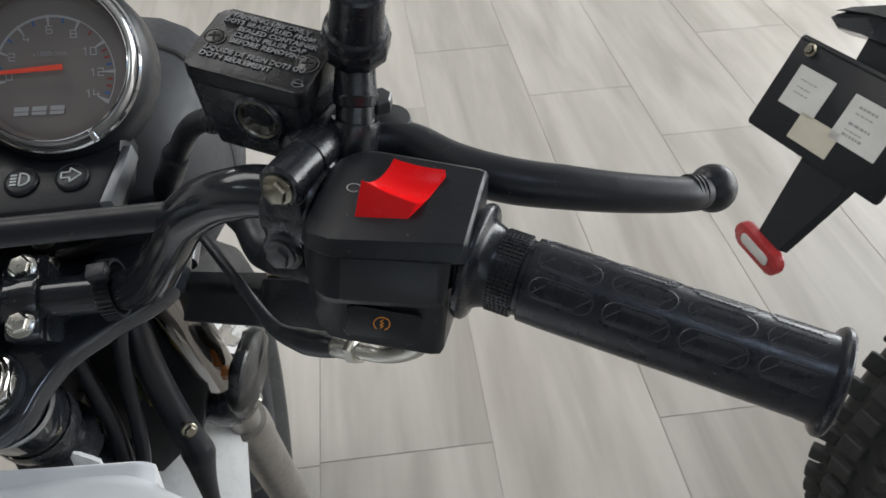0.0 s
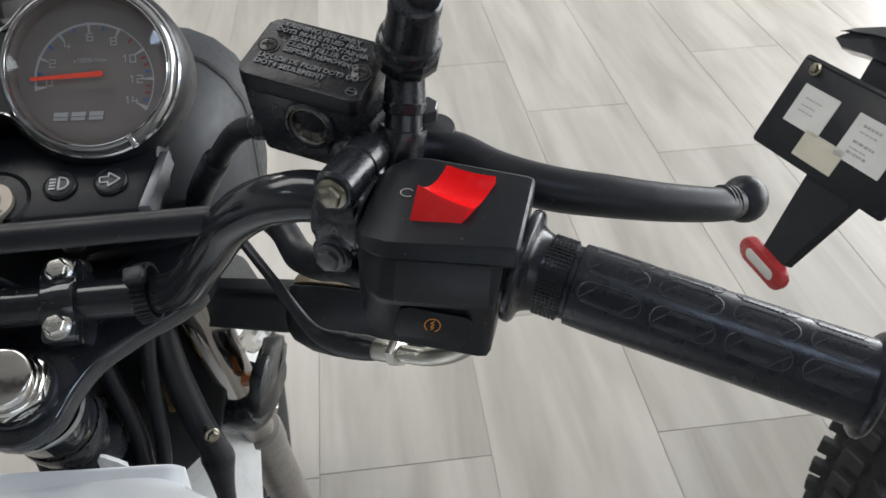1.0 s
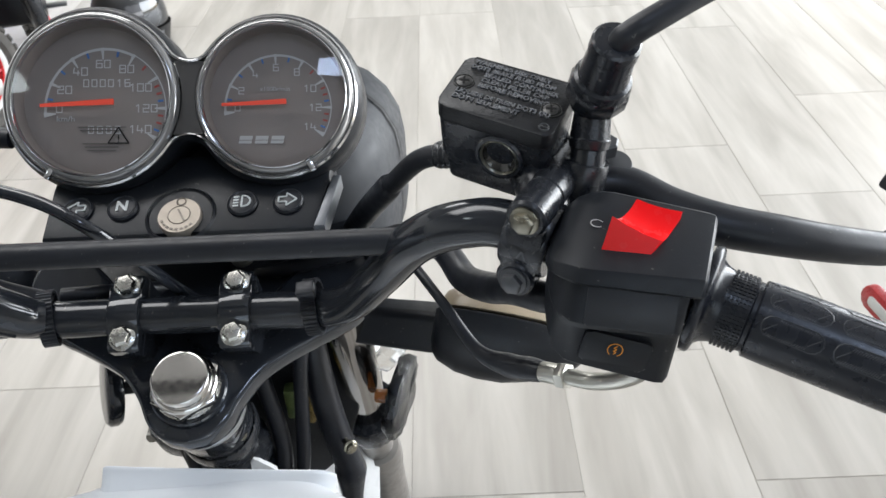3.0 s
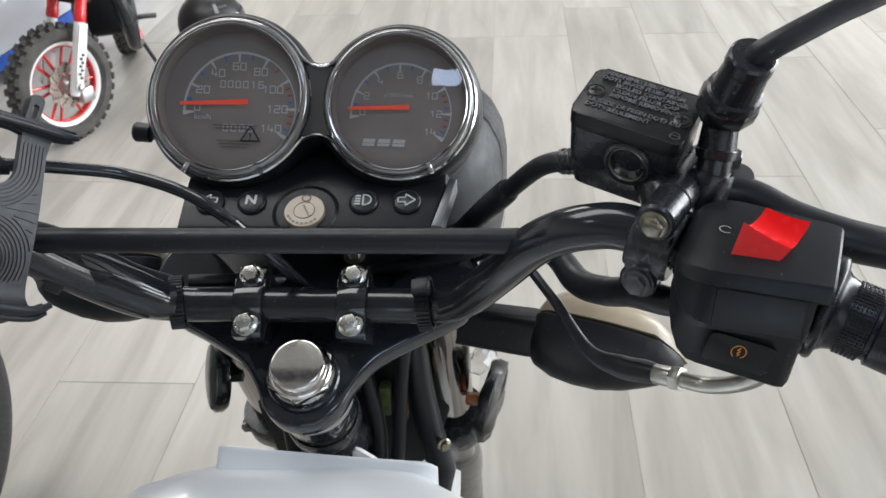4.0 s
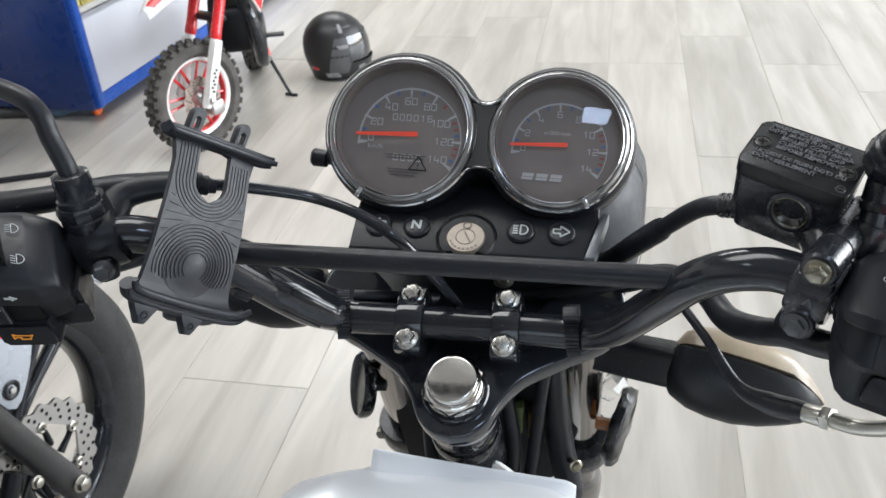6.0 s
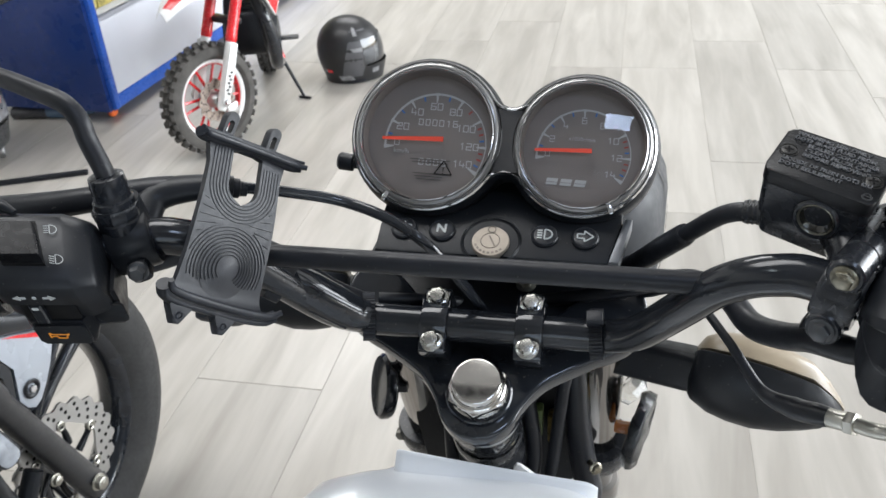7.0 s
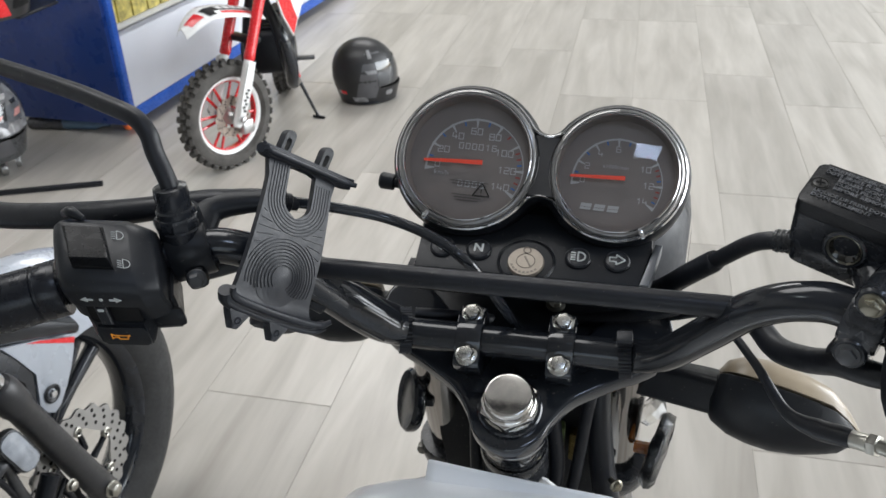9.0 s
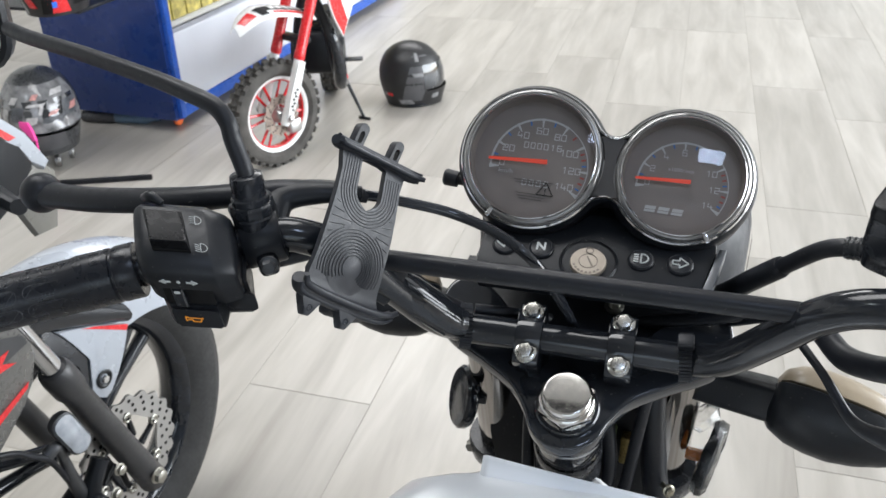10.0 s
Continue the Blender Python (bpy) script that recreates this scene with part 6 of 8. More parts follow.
        part("small_bolt", bm, DULL_BOLT, hp, "small zinc-plated bolt")
    # turn signals on stalks
    for root, inner, outer in (((-0.104, 0.452, 0.811), (-0.047, 0.432, 0.818), (0.060, 0.421, 0.797)), ((-0.28, 0.46, 0.83), (-0.314, 0.452, 0.848), (-0.408, 0.44, 0.853))):
        root, inner, outer = Vector(root), Vector(inner), Vector(outer)
        ax = (outer - inner).normalized()
        ln = (outer - inner).length
        fw = Vector((0, 0.78, 0.63))
        fw = (fw - fw.dot(ax) * ax).normalized()
        up = ax.cross(fw)
        if up.z < 0:
            up = -up
        bm = bmesh.new()
        sd = (inner - root).normalized()
        loft(bm, [[basis(root.lerp(inner + ax * 0.010, t), sd, (0, 0.3, 1)) @ Vector((x * k, y * k, 0)) for x, y in ring_outline(0.034, 0.030, 0.007)] for t, k in ((0.0, 0.86), (0.5, 0.9), (0.85, 0.92), (1.0, 0.88))])
        st = part("turn_signal", bm, SATIN_BLACK, bike, "black turn signal with a smoky clear lens")
        for nm, mt, rows, front in (("signal_body", SATIN_BLACK, ((0.0, 0.016, 0.022), (0.02, 0.021, 0.0265), (0.06, 0.0255, 0.0295), (0.18, 0.0305, 0.0325), (0.32, 0.0325, 0.033), (0.48, 0.0325, 0.032), (0.64, 0.0295, 0.0285), (0.78, 0.0245, 0.0235), (0.9, 0.017, 0.0165), (0.97, 0.009, 0.009), (1.0, 0.003, 0.004)), False),
                                    ("signal_lens", TAN_LENS, ((0.02, 0.004, 0.018), (0.06, 0.010, 0.0255), (0.16, 0.0145, 0.0295), (0.3, 0.0165, 0.0305), (0.45, 0.0165, 0.030), (0.6, 0.015, 0.0275), (0.75, 0.0125, 0.0235), (0.88, 0.009, 0.0165), (0.97, 0.005, 0.009), (1.02, 0.002, 0.003)), True)):
            bm = bmesh.new()
            secs = []
            for u, hf, hu in rows:
                c = inner + ax * (ln * u) + fw * (0.0115 if front else 0.008) * min(1, (1.06 - u) / 0.3)
                row = []
                for k in range(24):
                    t = 2 * math.pi * k / 24
                    q = math.cos(t) * hf
                    if front:
                        q = q * 1.45 if q > 0 else q * 0.1
                    else:
                        q = q * 1.2 if q < 0 else q * 0.1
                    row.append(c + fw * q + up * (math.sin(t) * hu))
                secs.append(row)
            loft(bm, secs)
            part(nm, bm, mt, st, "smoky clear lens" if front else "", 50)
    # side reflectors low on the fork
    for s, wrap in ((1, True), (-1, False)):
        c = Vector((-0.078, 0.468, 0.716)) if wrap else Vector((-0.295, 0.452, 0.752))
        m = basis(c, (0.9, -0.24, -0.12) if wrap else (-0.86, -0.42, 0.28), (0.3, 0.31, 0.9))
        bm = bmesh.new()
        if wrap:
            lathe(bm, [(0, -0.005), (0.031, -0.005), (0.033, -0.002), (0.033, 0.003), (0.030, 0.0055), (0, 0.0065)], m, 36)
        else:
            lathe(bm, [(0, -0.005), (0.0265, -0.005), (0.0285, -0.002), (0.0285, 0.003), (0.026, 0.0055), (0, 0.0065)], m, 36)
        rf = part("reflector", bm, GLOSS_BLACK, bike, "black side reflector on the fork leg")
        bm = bmesh.new()
        hex_bolt(bm, c - Vector((s * 0.005, 0, 0)), (-s, 0.1, 0), 0.0055, 0.014)
        part("reflector_bolt", bm, AMBER if wrap else DARK_METAL, rf)
        if wrap:
            bm = bmesh.new()
            rng = random.Random(9)
            lathe(bm, [(0, -0.0055), (0.018, -0.0060), (0.032, -0.0052), (0.0355, -0.001), (0.0335, 0.0048), (0.028, 0.0068), (0.016, 0.0072), (0, 0.0070)], m, 26)
            lathe(bm, [(0, 0.0), (0.012, 0.004), (0.016, 0.012), (0.010, 0.02), (0, 0.021)], m @ Matrix.Translation((0.022, -0.012, -0.006)) @ Matrix.Rotation(radians(150), 4, "Y"), 14)
            for vtx in bm.verts:
                vtx.co += Vector((rng.uniform(-1, 1), rng.uniform(-1, 1), rng.uniform(-1, 1))) * 0.0013
            part("wrapping_film", bm, FILM, rf, "crumpled clear wrapping film", 15)


build_small_bike_parts()


def build_phone_holder():
    # a silicone strap holder: back plate with a slot, ears at both ends
    T = Vector((-0.3268, 0.3440, 1.0258))
    B = Vector((-0.3268, 0.2640, 0.9650))
    right = Vector((0.50, 0.66, -0.57)).normalized()
    up = (T - B).normalized()
    right = (right - right.dot(up) * up).normalized()
    nrm = right.cross(up)
    m = Matrix(((right.x, up.x, nrm.x, B.x), (right.y, up.y, nrm.y, B.y), (right.z, up.z, nrm.z, B.z), (0, 0, 0, 1)))
    m = m @ Matrix(((1, 0, 0, -0.001), (0.13, 1, 0, 0), (0, 0, 1, 0), (0, 0, 0, 1)))      # it has settled a little askew
    ln = (T - B).length
    ph = thing("phone_holder", B, "black silicone phone holder strapped to the handlebar", "phone holder")
    BOSS_Y = 0.024
    # the plate as a sheet with a rounded slot open towards the top bar
    hw = 0.0282
    th = 0.0042

    def bend(y):
        # the foot curls out towards the rider
        t = max(0.0, (0.012 - y) / 0.012)
        return 0.006 * t * t + 0.004 * math.sin(min(1.0, max(0.0, y / ln)) * math.pi)

    bm = bmesh.new()
    slot_w, slot_b, slot_t = 0.0104, ln * 0.640, ln * 0.955
    left = [(-hw * 1.12, 0.0), (-hw * 1.02, 0.006), (-hw * 0.97, 0.014), (-hw * 0.94, 0.03), (-hw * 0.92, 0.05), (-hw * 0.89, 0.07), (-hw * 0.88, 0.085), (-hw * 0.98, ln)]
    ys = [ln * i / 40 for i in range(41)]

    def edge(y):
        return float(np.interp(y, [p[1] for p in left], [-p[0] for p in left]))

    def inner(y):
        if y < slot_b or y > slot_t:
            return 0.0
        d = y - slot_b
        if d < slot_w:
            return math.sqrt(max(0.0, slot_w ** 2 - (slot_w - d) ** 2))
        return slot_w

    for s in (-1, 1):
        grid = []
        for y in ys:
            row = []
            for k in range(9):
                x = s * (inner(y) + (edge(y) - inner(y)) * k / 8)
                row.append((x, y))
            grid.append(row)
        for zz in (0.0, th):
            vs = [[bm.verts.new(m @ Vector((x, y, zz + bend(y)))) for x, y in r] for r in grid]
            for a, b in zip(vs, vs[1:]):
                for k in range(8):
                    bm.faces.new((a[k], a[k + 1], b[k + 1], b[k]))
            if zz == 0.0:
                low = vs
        for side_k in (0, 8):
            for i in range(40):
                if side_k == 0 and inner(ys[i]) == 0 and inner(ys[i + 1]) == 0:
                    continue
                bm.faces.new((low[i][side_k], low[i + 1][side_k], vs[i + 1][side_k], vs[i][side_k]))
        for i in (0, 40):
            for k in range(8):
                bm.faces.new((low[i][k], low[i][k + 1], vs[i][k + 1], vs[i][k]))
    plate = part("back_plate", bm, SOFT_RUBBER, ph, "", 60)
    # contour lines on its face: rings round the foot's bulge and round the slot

    def dome(x, y):
        return 0.0036 * math.exp(-((x / 0.0125) ** 2 + ((y - BOSS_Y) / 0.0135) ** 2))

    def groove_shade(pts, lo=0.0, hi=1.0):
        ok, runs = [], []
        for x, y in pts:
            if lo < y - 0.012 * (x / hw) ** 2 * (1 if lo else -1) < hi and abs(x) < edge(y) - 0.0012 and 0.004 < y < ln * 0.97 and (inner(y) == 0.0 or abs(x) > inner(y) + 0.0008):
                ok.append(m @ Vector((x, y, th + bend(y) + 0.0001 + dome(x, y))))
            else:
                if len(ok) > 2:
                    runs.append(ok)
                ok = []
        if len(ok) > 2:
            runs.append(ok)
        # thin tubes of darker rubber put the grooves' shade into the colour
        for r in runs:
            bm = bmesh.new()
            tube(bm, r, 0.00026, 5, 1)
            part("contour_shade", bm, RUBBER, plate)

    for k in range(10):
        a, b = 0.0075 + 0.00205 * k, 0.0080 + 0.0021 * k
        groove_shade([(a * math.cos(radians(t)), BOSS_Y + b * math.sin(radians(t))) for t in range(-50 + 4 * k, 231 - 4 * k, 5)], 0.0, 0.050)
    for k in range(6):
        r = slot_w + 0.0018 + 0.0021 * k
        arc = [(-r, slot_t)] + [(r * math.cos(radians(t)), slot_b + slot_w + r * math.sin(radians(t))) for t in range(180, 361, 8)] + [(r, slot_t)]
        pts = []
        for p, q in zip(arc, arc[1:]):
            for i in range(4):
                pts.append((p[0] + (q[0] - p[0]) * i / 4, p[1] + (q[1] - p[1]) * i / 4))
        groove_shade(pts, 0.052)
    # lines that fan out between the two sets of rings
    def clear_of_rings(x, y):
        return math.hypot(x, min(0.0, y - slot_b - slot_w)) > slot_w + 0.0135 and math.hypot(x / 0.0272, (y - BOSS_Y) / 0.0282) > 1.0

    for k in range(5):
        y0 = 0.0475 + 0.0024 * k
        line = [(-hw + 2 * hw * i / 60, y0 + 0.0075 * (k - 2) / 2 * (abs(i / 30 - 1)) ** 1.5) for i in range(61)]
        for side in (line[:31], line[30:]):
            groove_shade([p for p in side if clear_of_rings(*p)])
    bm = bmesh.new()
    vs = []
    for i in range(9):
        r = 0.0165 * i / 8
        vs.append([bm.verts.new(m @ Vector((r * math.cos(radians(t)), BOSS_Y + r * 1.08 * math.sin(radians(t)), th + bend(BOSS_Y + r * math.sin(radians(t))) + 0.0036 * math.exp(-(r / 0.0125) ** 2) - 0.0004))) for t in range(0, 360, 15)])
    for a, b in zip(vs, vs[1:]):
        for k in range(24):
            bm.faces.new((a[k], a[(k + 1) % 24], b[(k + 1) % 24], b[k]))
    part("raised_boss", bm, SOFT_RUBBER, plate)
    # end bars with a double lip and curled ends, each with two ears
    for y, sgn, lean, ears, e_l in ((ln, 1, 0.25, (-0.0175, 0.0135), 0.019), (0.0, -1, -0.15, (-0.0235, 0.0045), 0.0165)):
        z = th / 2 + bend(y)
        wide = 0.0365
        curl = 0.002 if sgn > 0 else 0.0045
        d = [(-wide, y - curl * sgn, z + 0.0065), (-wide * 0.84, y - 0.001 * sgn, z + 0.0022), (-0.012, y, z), (0.012, y, z), (wide * 0.84, y - 0.001 * sgn, z + 0.0022), (wide, y - curl * sgn, z + 0.0065)]
        if sgn < 0:
            d = [(p[0] - 0.002, p[1] - 0.07 * p[0], p[2]) for p in d]
        bm = bmesh.new()
        tube(bm, [m @ Vector(p) for p in d], [0.0045 if sgn < 0 else 0.003, 0.0046 if sgn < 0 else 0.004, 0.0042, 0.0042, 0.004, 0.003], 12, 6)
        bar = part("end_bar", bm, SOFT_RUBBER, ph)
        bm = bmesh.new()
        tube(bm, [m @ (Vector(p) + Vector((0, -0.0012 * sgn, 0.0058))) for p in d], [0.0016, 0.0022, 0.0023, 0.0023, 0.0022, 0.0016], 10, 6)
        part("lip", bm, SOFT_RUBBER, bar)
        bm = bmesh.new()
        tube(bm, [m @ (Vector(p) + Vector((0, 0.0026 * sgn, 0.0022))) for p in d], [0.0012, 0.0017, 0.0018, 0.0018, 0.0017, 0.0012], 10, 6)
        part("lip", bm, SOFT_RUBBER, bar)
        for x in ears:
            bm = bmesh.new()
            em = m @ Matrix.Translation((x, y + 0.0012 * sgn - (0.07 * x if sgn < 0 else 0), z)) @ Matrix.Rotation(sgn * lean, 4, "X")
            if sgn < 0:
                half = [(0.0095, 0.003), (0.0062, -0.0005), (0.0046, -0.0035), (0.0040, -0.0075), (0.0034, -0.0102), (0.0020, -0.0122)]
                prism(bm, half[::-1] + [(-a, b) for a, b in half], -0.0034, 0.0036, em, 0.0016, 2)
                ear = part("strap_ear", bm, SOFT_RUBBER, bar)
                bm = bmesh.new()
                lathe(bm, [(0.0009, 0.0034), (0.0016, 0.0042), (0.0025, 0.0034)], em @ Matrix.Translation((0, -0.0075, 0)), 14)
                part("ear_ring", bm, SOFT_RUBBER, ear)
                continue
            outl, inn = ring_outline(0.0088, e_l, 0.0042, 4), ring_outline(0.0036, e_l * 0.42, 0.0017, 4)
            k = len(outl)
            rings = []
            for pts, zz in ((outl, -0.0026), (outl, 0.0022), (ring_outline(0.0076, e_l * 0.93, 0.0036, 4), 0.003), (inn, 0.003), (inn, -0.0026)):
                rings.append([bm.verts.new(em @ Vector((px, py + e_l * 0.4 * sgn, zz))) for px, py in pts])
            for i in range(5):
                a, b = rings[i], rings[(i + 1) % 5]
                for j in range(k):
                    bm.faces.new((a[j], a[(j + 1) % k], b[(j + 1) % k], b[j]))
            part("strap_ear", bm, SOFT_RUBBER, bar)
    # strap round the handlebar
    bm = bmesh.new()
    tube(bm, [B + up * 0.03 - nrm * 0.001, B + up * 0.03 - nrm * 0.02 + right * 0.004, B + up * 0.028 - nrm * 0.03 + right * 0.008], 0.012, 14, 4)
    box(bm, (0.012, 0.006, -0.004), (0.03, 0.022, 0.014), m, 0.004)
    part("bar_strap", bm, SOFT_RUBBER, ph)


build_phone_holder()

# ---- the motorcycle parked alongside ----


def disc_brake(parent, m, r_out, r_in, holes, petals, metal=STEEL, name="brake_disc"):
    # a wavy drilled disc in the local x, y plane
    k = 96
    bm = bmesh.new()
    rings = []
    for z in (-0.002, 0.002):
        rings.append([bm.verts.new(m @ Vector(((r_out + 0.004 * math.sin(petals * 2 * math.pi * i / k)) * math.cos(2 * math.pi * i / k), (r_out + 0.004 * math.sin(petals * 2 * math.pi * i / k)) * math.sin(2 * math.pi * i / k), z))) for i in range(k)])
        rings.append([bm.verts.new(m @ Vector(((r_in + 0.003 * math.sin(6 * 2 * math.pi * i / k)) * math.cos(2 * math.pi * i / k), (r_in + 0.003 * math.sin(6 * 2 * math.pi * i / k)) * math.sin(2 * math.pi * i / k), z))) for i in range(k)])
    for a, b in ((0, 1), (2, 3), (0, 2), (1, 3)):
        for i in range(k):
            bm.faces.new((rings[a][i], rings[a][(i + 1) % k], rings[b][(i + 1) % k], rings[b][i]))
    d = part(name, bm, metal, parent, "bright drilled brake disc" if metal is STEEL else "brownish drilled brake disc")
    bm = bmesh.new()
    for i in range(holes):
        t = 2 * math.pi * i / holes
        for q, rr in enumerate((0.25, 0.55, 0.8)):
            r = r_in + (r_out - r_in) * rr
            tt = t + 0.09 * q
            lathe(bm, [(0, -0.0023), (0.0033, -0.0023), (0.0033, 0.0023), (0, 0.0023)], m @ Matrix.Translation((r * math.cos(tt), r * math.sin(tt), 0)), 8)
    part("disc_drilling", bm, PRINT_BLACK, d)
    return d


def build_side_bike():
    sb = thing("motorcycle", (-0.93, 0.2, 0), "silver-grey and red motorcycle with a drilled front brake disc, parked alongside", "motorcycle", "motorcycles on show")
    head = Vector((0.1528, 0.98826, 0))             # its front wheel is turned towards the other bike
    n = Vector((0.98826, -0.1528, 0))
    c = Vector((-1.0, 0.722, 0.302))
    wheel, m = wheel_parts(sb, c, head, 0.302, 0.052, 0.210, GLOSS_BLACK, "cast")
    # cast spokes: three forked arms
    for k in range(3):
        bm = bmesh.new()
        for s in (-1, 1):
            a = radians(120 * k + 40)
            p0 = m @ Vector((0.022 * math.cos(a), 0.022 * math.sin(a), 0))
            p1 = m @ Vector((0.11 * math.cos(a + s * 0.1), 0.11 * math.sin(a + s * 0.1), 0))
            p2 = m @ Vector((0.205 * math.cos(a + s * 0.13), 0.205 * math.sin(a + s * 0.13), 0))
            tube(bm, [p0, p1, p2], [0.013, 0.0105, 0.0135], 10, 4)
        part("cast_spoke", bm, GLOSS_BLACK, wheel)
    dm = m @ Matrix.Translation((0, 0, 0.088))
    disc_brake(wheel, dm, 0.100, 0.064, 22, 20)
    for k in range(6):
        a = radians(60 * k + 20)
        bm = bmesh.new()
        tube(bm, [dm @ Vector((0.03 * math.cos(a - 0.5), 0.03 * math.sin(a - 0.5), -0.004)), dm @ Vector((0.052 * math.cos(a - 0.15), 0.052 * math.sin(a - 0.15), -0.002)), dm @ Vector((0.065 * math.cos(a), 0.065 * math.sin(a), 0))], [0.006, 0.0045, 0.005], 8, 3)
        part("disc_arm", bm, SATIN_BLACK, wheel)
    for k in range(6):
        a = radians(60 * k + 20)
        bm = bmesh.new()
        lathe(bm, [(0.0085, -0.003), (0.0085, 0.0035), (0.006, 0.0045), (0.004, 0.003), (0, 0.003)], dm @ Matrix.Translation((0.066 * math.cos(a), 0.066 * math.sin(a), 0)), 16)
        part("disc_button", bm, ZINC, wheel)
    # fork legs, both sides
    for off in (0.110, -0.110):
        lo = c + n * off + head * 0.005 + Vector((0, 0, -0.033))
        d = (head * -0.351 + Vector((0, 0, 0.936))).normalized()
        fm = basis(lo, d)
        bm = bmesh.new()
        lathe(bm, [(0, -0.035), (0.018, -0.035), (0.023, -0.028), (0.0215, 0.04), (0.0200, 0.24), (0.0235, 0.252), (0.0240, 0.283), (0.0225, 0.295), (0.0195, 0.30), (0, 0.30)], fm, 28)
        leg = part("fork_leg", bm, FORK_BLACK, sb, "dark satin fork slider")
        bm = bmesh.new()
        lathe(bm, [(0.0150, 0.30), (0.0150, 0.62), (0, 0.62)], fm, 24)
        part("fork_tube", bm, CHROME, leg, "bright fork tube")
        bm = bmesh.new()
        s = 1 if off > 0 else -1
        hex_bolt(bm, lo + n * (0.024 * s) + Vector((0, 0, 0.0)), n * s, 0.011, 0.01, 0.014)
        part("axle_nut", bm, ZINC, leg)
    wm = Matrix(((head.x, 0, n.x, c.x), (head.y, 0, n.y, c.y), (head.z, 1, n.z, c.z), (0, 0, 0, 1)))   # along the wheel, up, out
    # caliper and its bracket
    bm = bmesh.new()
    cc = c + n * 0.088 + Vector((0.0, -0.10, -0.035))
    box(bm, (0, 0, 0), (0.05, 0.11, 0.07), basis(cc, n, (0, 1, 0.4)) @ Matrix.Rotation(0, 4, "Z"), 0.012, 3)
    tube(bm, [c + n * 0.10 + Vector((0, -0.07, 0.06)), c + n * 0.096 + Vector((0, -0.1, 0.02)), cc], 0.014, 10, 3)
    cal = part("brake_caliper", bm, SATIN_BLACK, sb, "black brake caliper")
    for dy, dz in ((-0.055, 0.03), (-0.075, 0.0), (-0.13, -0.01)):
        bm = bmesh.new()
        hex_bolt(bm, c + n * 0.118 + Vector((0, dy, dz)), n, 0.008, 0.007, 0.01)
        part("caliper_bolt", bm, ZINC, cal)
    bm = bmesh.new()
    tube(bm, [wm @ Vector(p) for p in ((-0.30, 0.24, 0.12), (-0.202, 0.185, 0.12), (-0.176, 0.159, 0.12), (-0.155, 0.136, 0.12), (-0.143, 0.110, 0.118), (-0.125, 0.06, 0.11), (-0.10, 0.0, 0.10))], 0.0045, 10, 6)
    part("brake_hose", bm, RUBBER, sb, "black brake hose")
    bm = bmesh.new()
    tube(bm, [wm @ Vector(p) for p in ((-0.150, 0.135, 0.115), (-0.135, 0.140, 0.118), (-0.128, 0.115, 0.114), (-0.120, 0.06, 0.110), (-0.10, -0.01, 0.10))], [0.010, 0.009, 0.007, 0.010, 0.012], 10, 5)
    part("hose_guide", bm, DARK_METAL, sb)
    # oval reflector on the leg
    rm = basis(wm @ Vector((-0.1135, 0.150, 0.124)), n + Vector((0.0, -0.12, 0.12)), wm.to_3x3() @ Vector((0.30, -0.95, 0)))
    bm = bmesh.new()
    prism(bm, ring_outline(0.074, 0.036, 0.015), -0.006, 0.006, rm, 0.002)
    rf = part("reflector", bm, DARK_METAL, sb, "small oval fork reflector")
    bm = bmesh.new()
    prism(bm, ring_outline(0.068, 0.03, 0.012), 0.006, 0.0085, rm, 0.001)
    part("reflector_lens", bm, mat("grey_clear_lens", (0.3, 0.32, 0.35), 0.2, coat=0.5, vary=0.2, vscale=60), rf, "milky clear lens")
    # front mudguard: curved shell and a side blade with a red stripe
    bm = bmesh.new()
    secs = []
    for i in range(19):
        a = radians(40 + 62 * i / 18)
        rad = head * math.cos(a) + Vector((0, 0, math.sin(a)))
        row = []
        for j in range(11):
            t = -1 + 2 * j / 10
            row.append(c + rad * (0.335 - 0.045 * t * t) + n * (t * 0.075))
        for j in range(10, -1, -1):
            t = -1 + 2 * j / 10
            row.append(c + rad * (0.332 - 0.045 * t * t) + n * (t * 0.072))
        secs.append(row)
    loft(bm, secs)
    part("front_mudguard", bm, GREY_PAINT, sb, "silver-grey front mudguard")
    blade = [(0.060, 0.212), (0.051, 0.193), (0.039, 0.169), (0.022, 0.148), (0.003, 0.126), (-0.010, 0.121), (-0.022, 0.130), (-0.032, 0.152), (-0.019, 0.201), (-0.041, 0.241), (-0.063, 0.275), (0.0, 0.246)]
    bm = bmesh.new()
    prism(bm, blade, 0.079, 0.086, wm, 0.002)
    bl = part("mudguard_blade", bm, GREY_PAINT, sb, "silver mudguard side blade with a red stripe")
    bm = bmesh.new()
    prism(bm, [(0.059, 0.2125), (0.0, 0.2455), (-0.022, 0.255), (0.0, 0.241), (0.054, 0.2045)], 0.0862, 0.0872, wm)
    part("red_stripe", bm, RED_PAINT, bl)
    bm = bmesh.new()
    prism(bm, [(-0.085, 0.292), (-0.063, 0.277), (-0.041, 0.243), (-0.020, 0.202), (-0.033, 0.152), (-0.023, 0.130), (-0.012, 0.119), (-0.024, 0.117), (-0.040, 0.132), (-0.046, 0.155), (-0.036, 0.198), (-0.060, 0.235), (-0.11, 0.27)], 0.06, 0.083, wm, 0.003)
    part("mudguard_stay", bm, GLOSS_BLACK, bl, "gloss black mudguard stay")
    # skirt of the mudguard over the tyre's flank, and the glossy black panel above the blade
    bm = bmesh.new()
    arc = [(radians(a), 0.325) for a in range(42, 101, 4)] + [(radians(a), 0.25 - 0.0018 * (min(a, 70) - 42)) for a in range(98, 40, -4)]
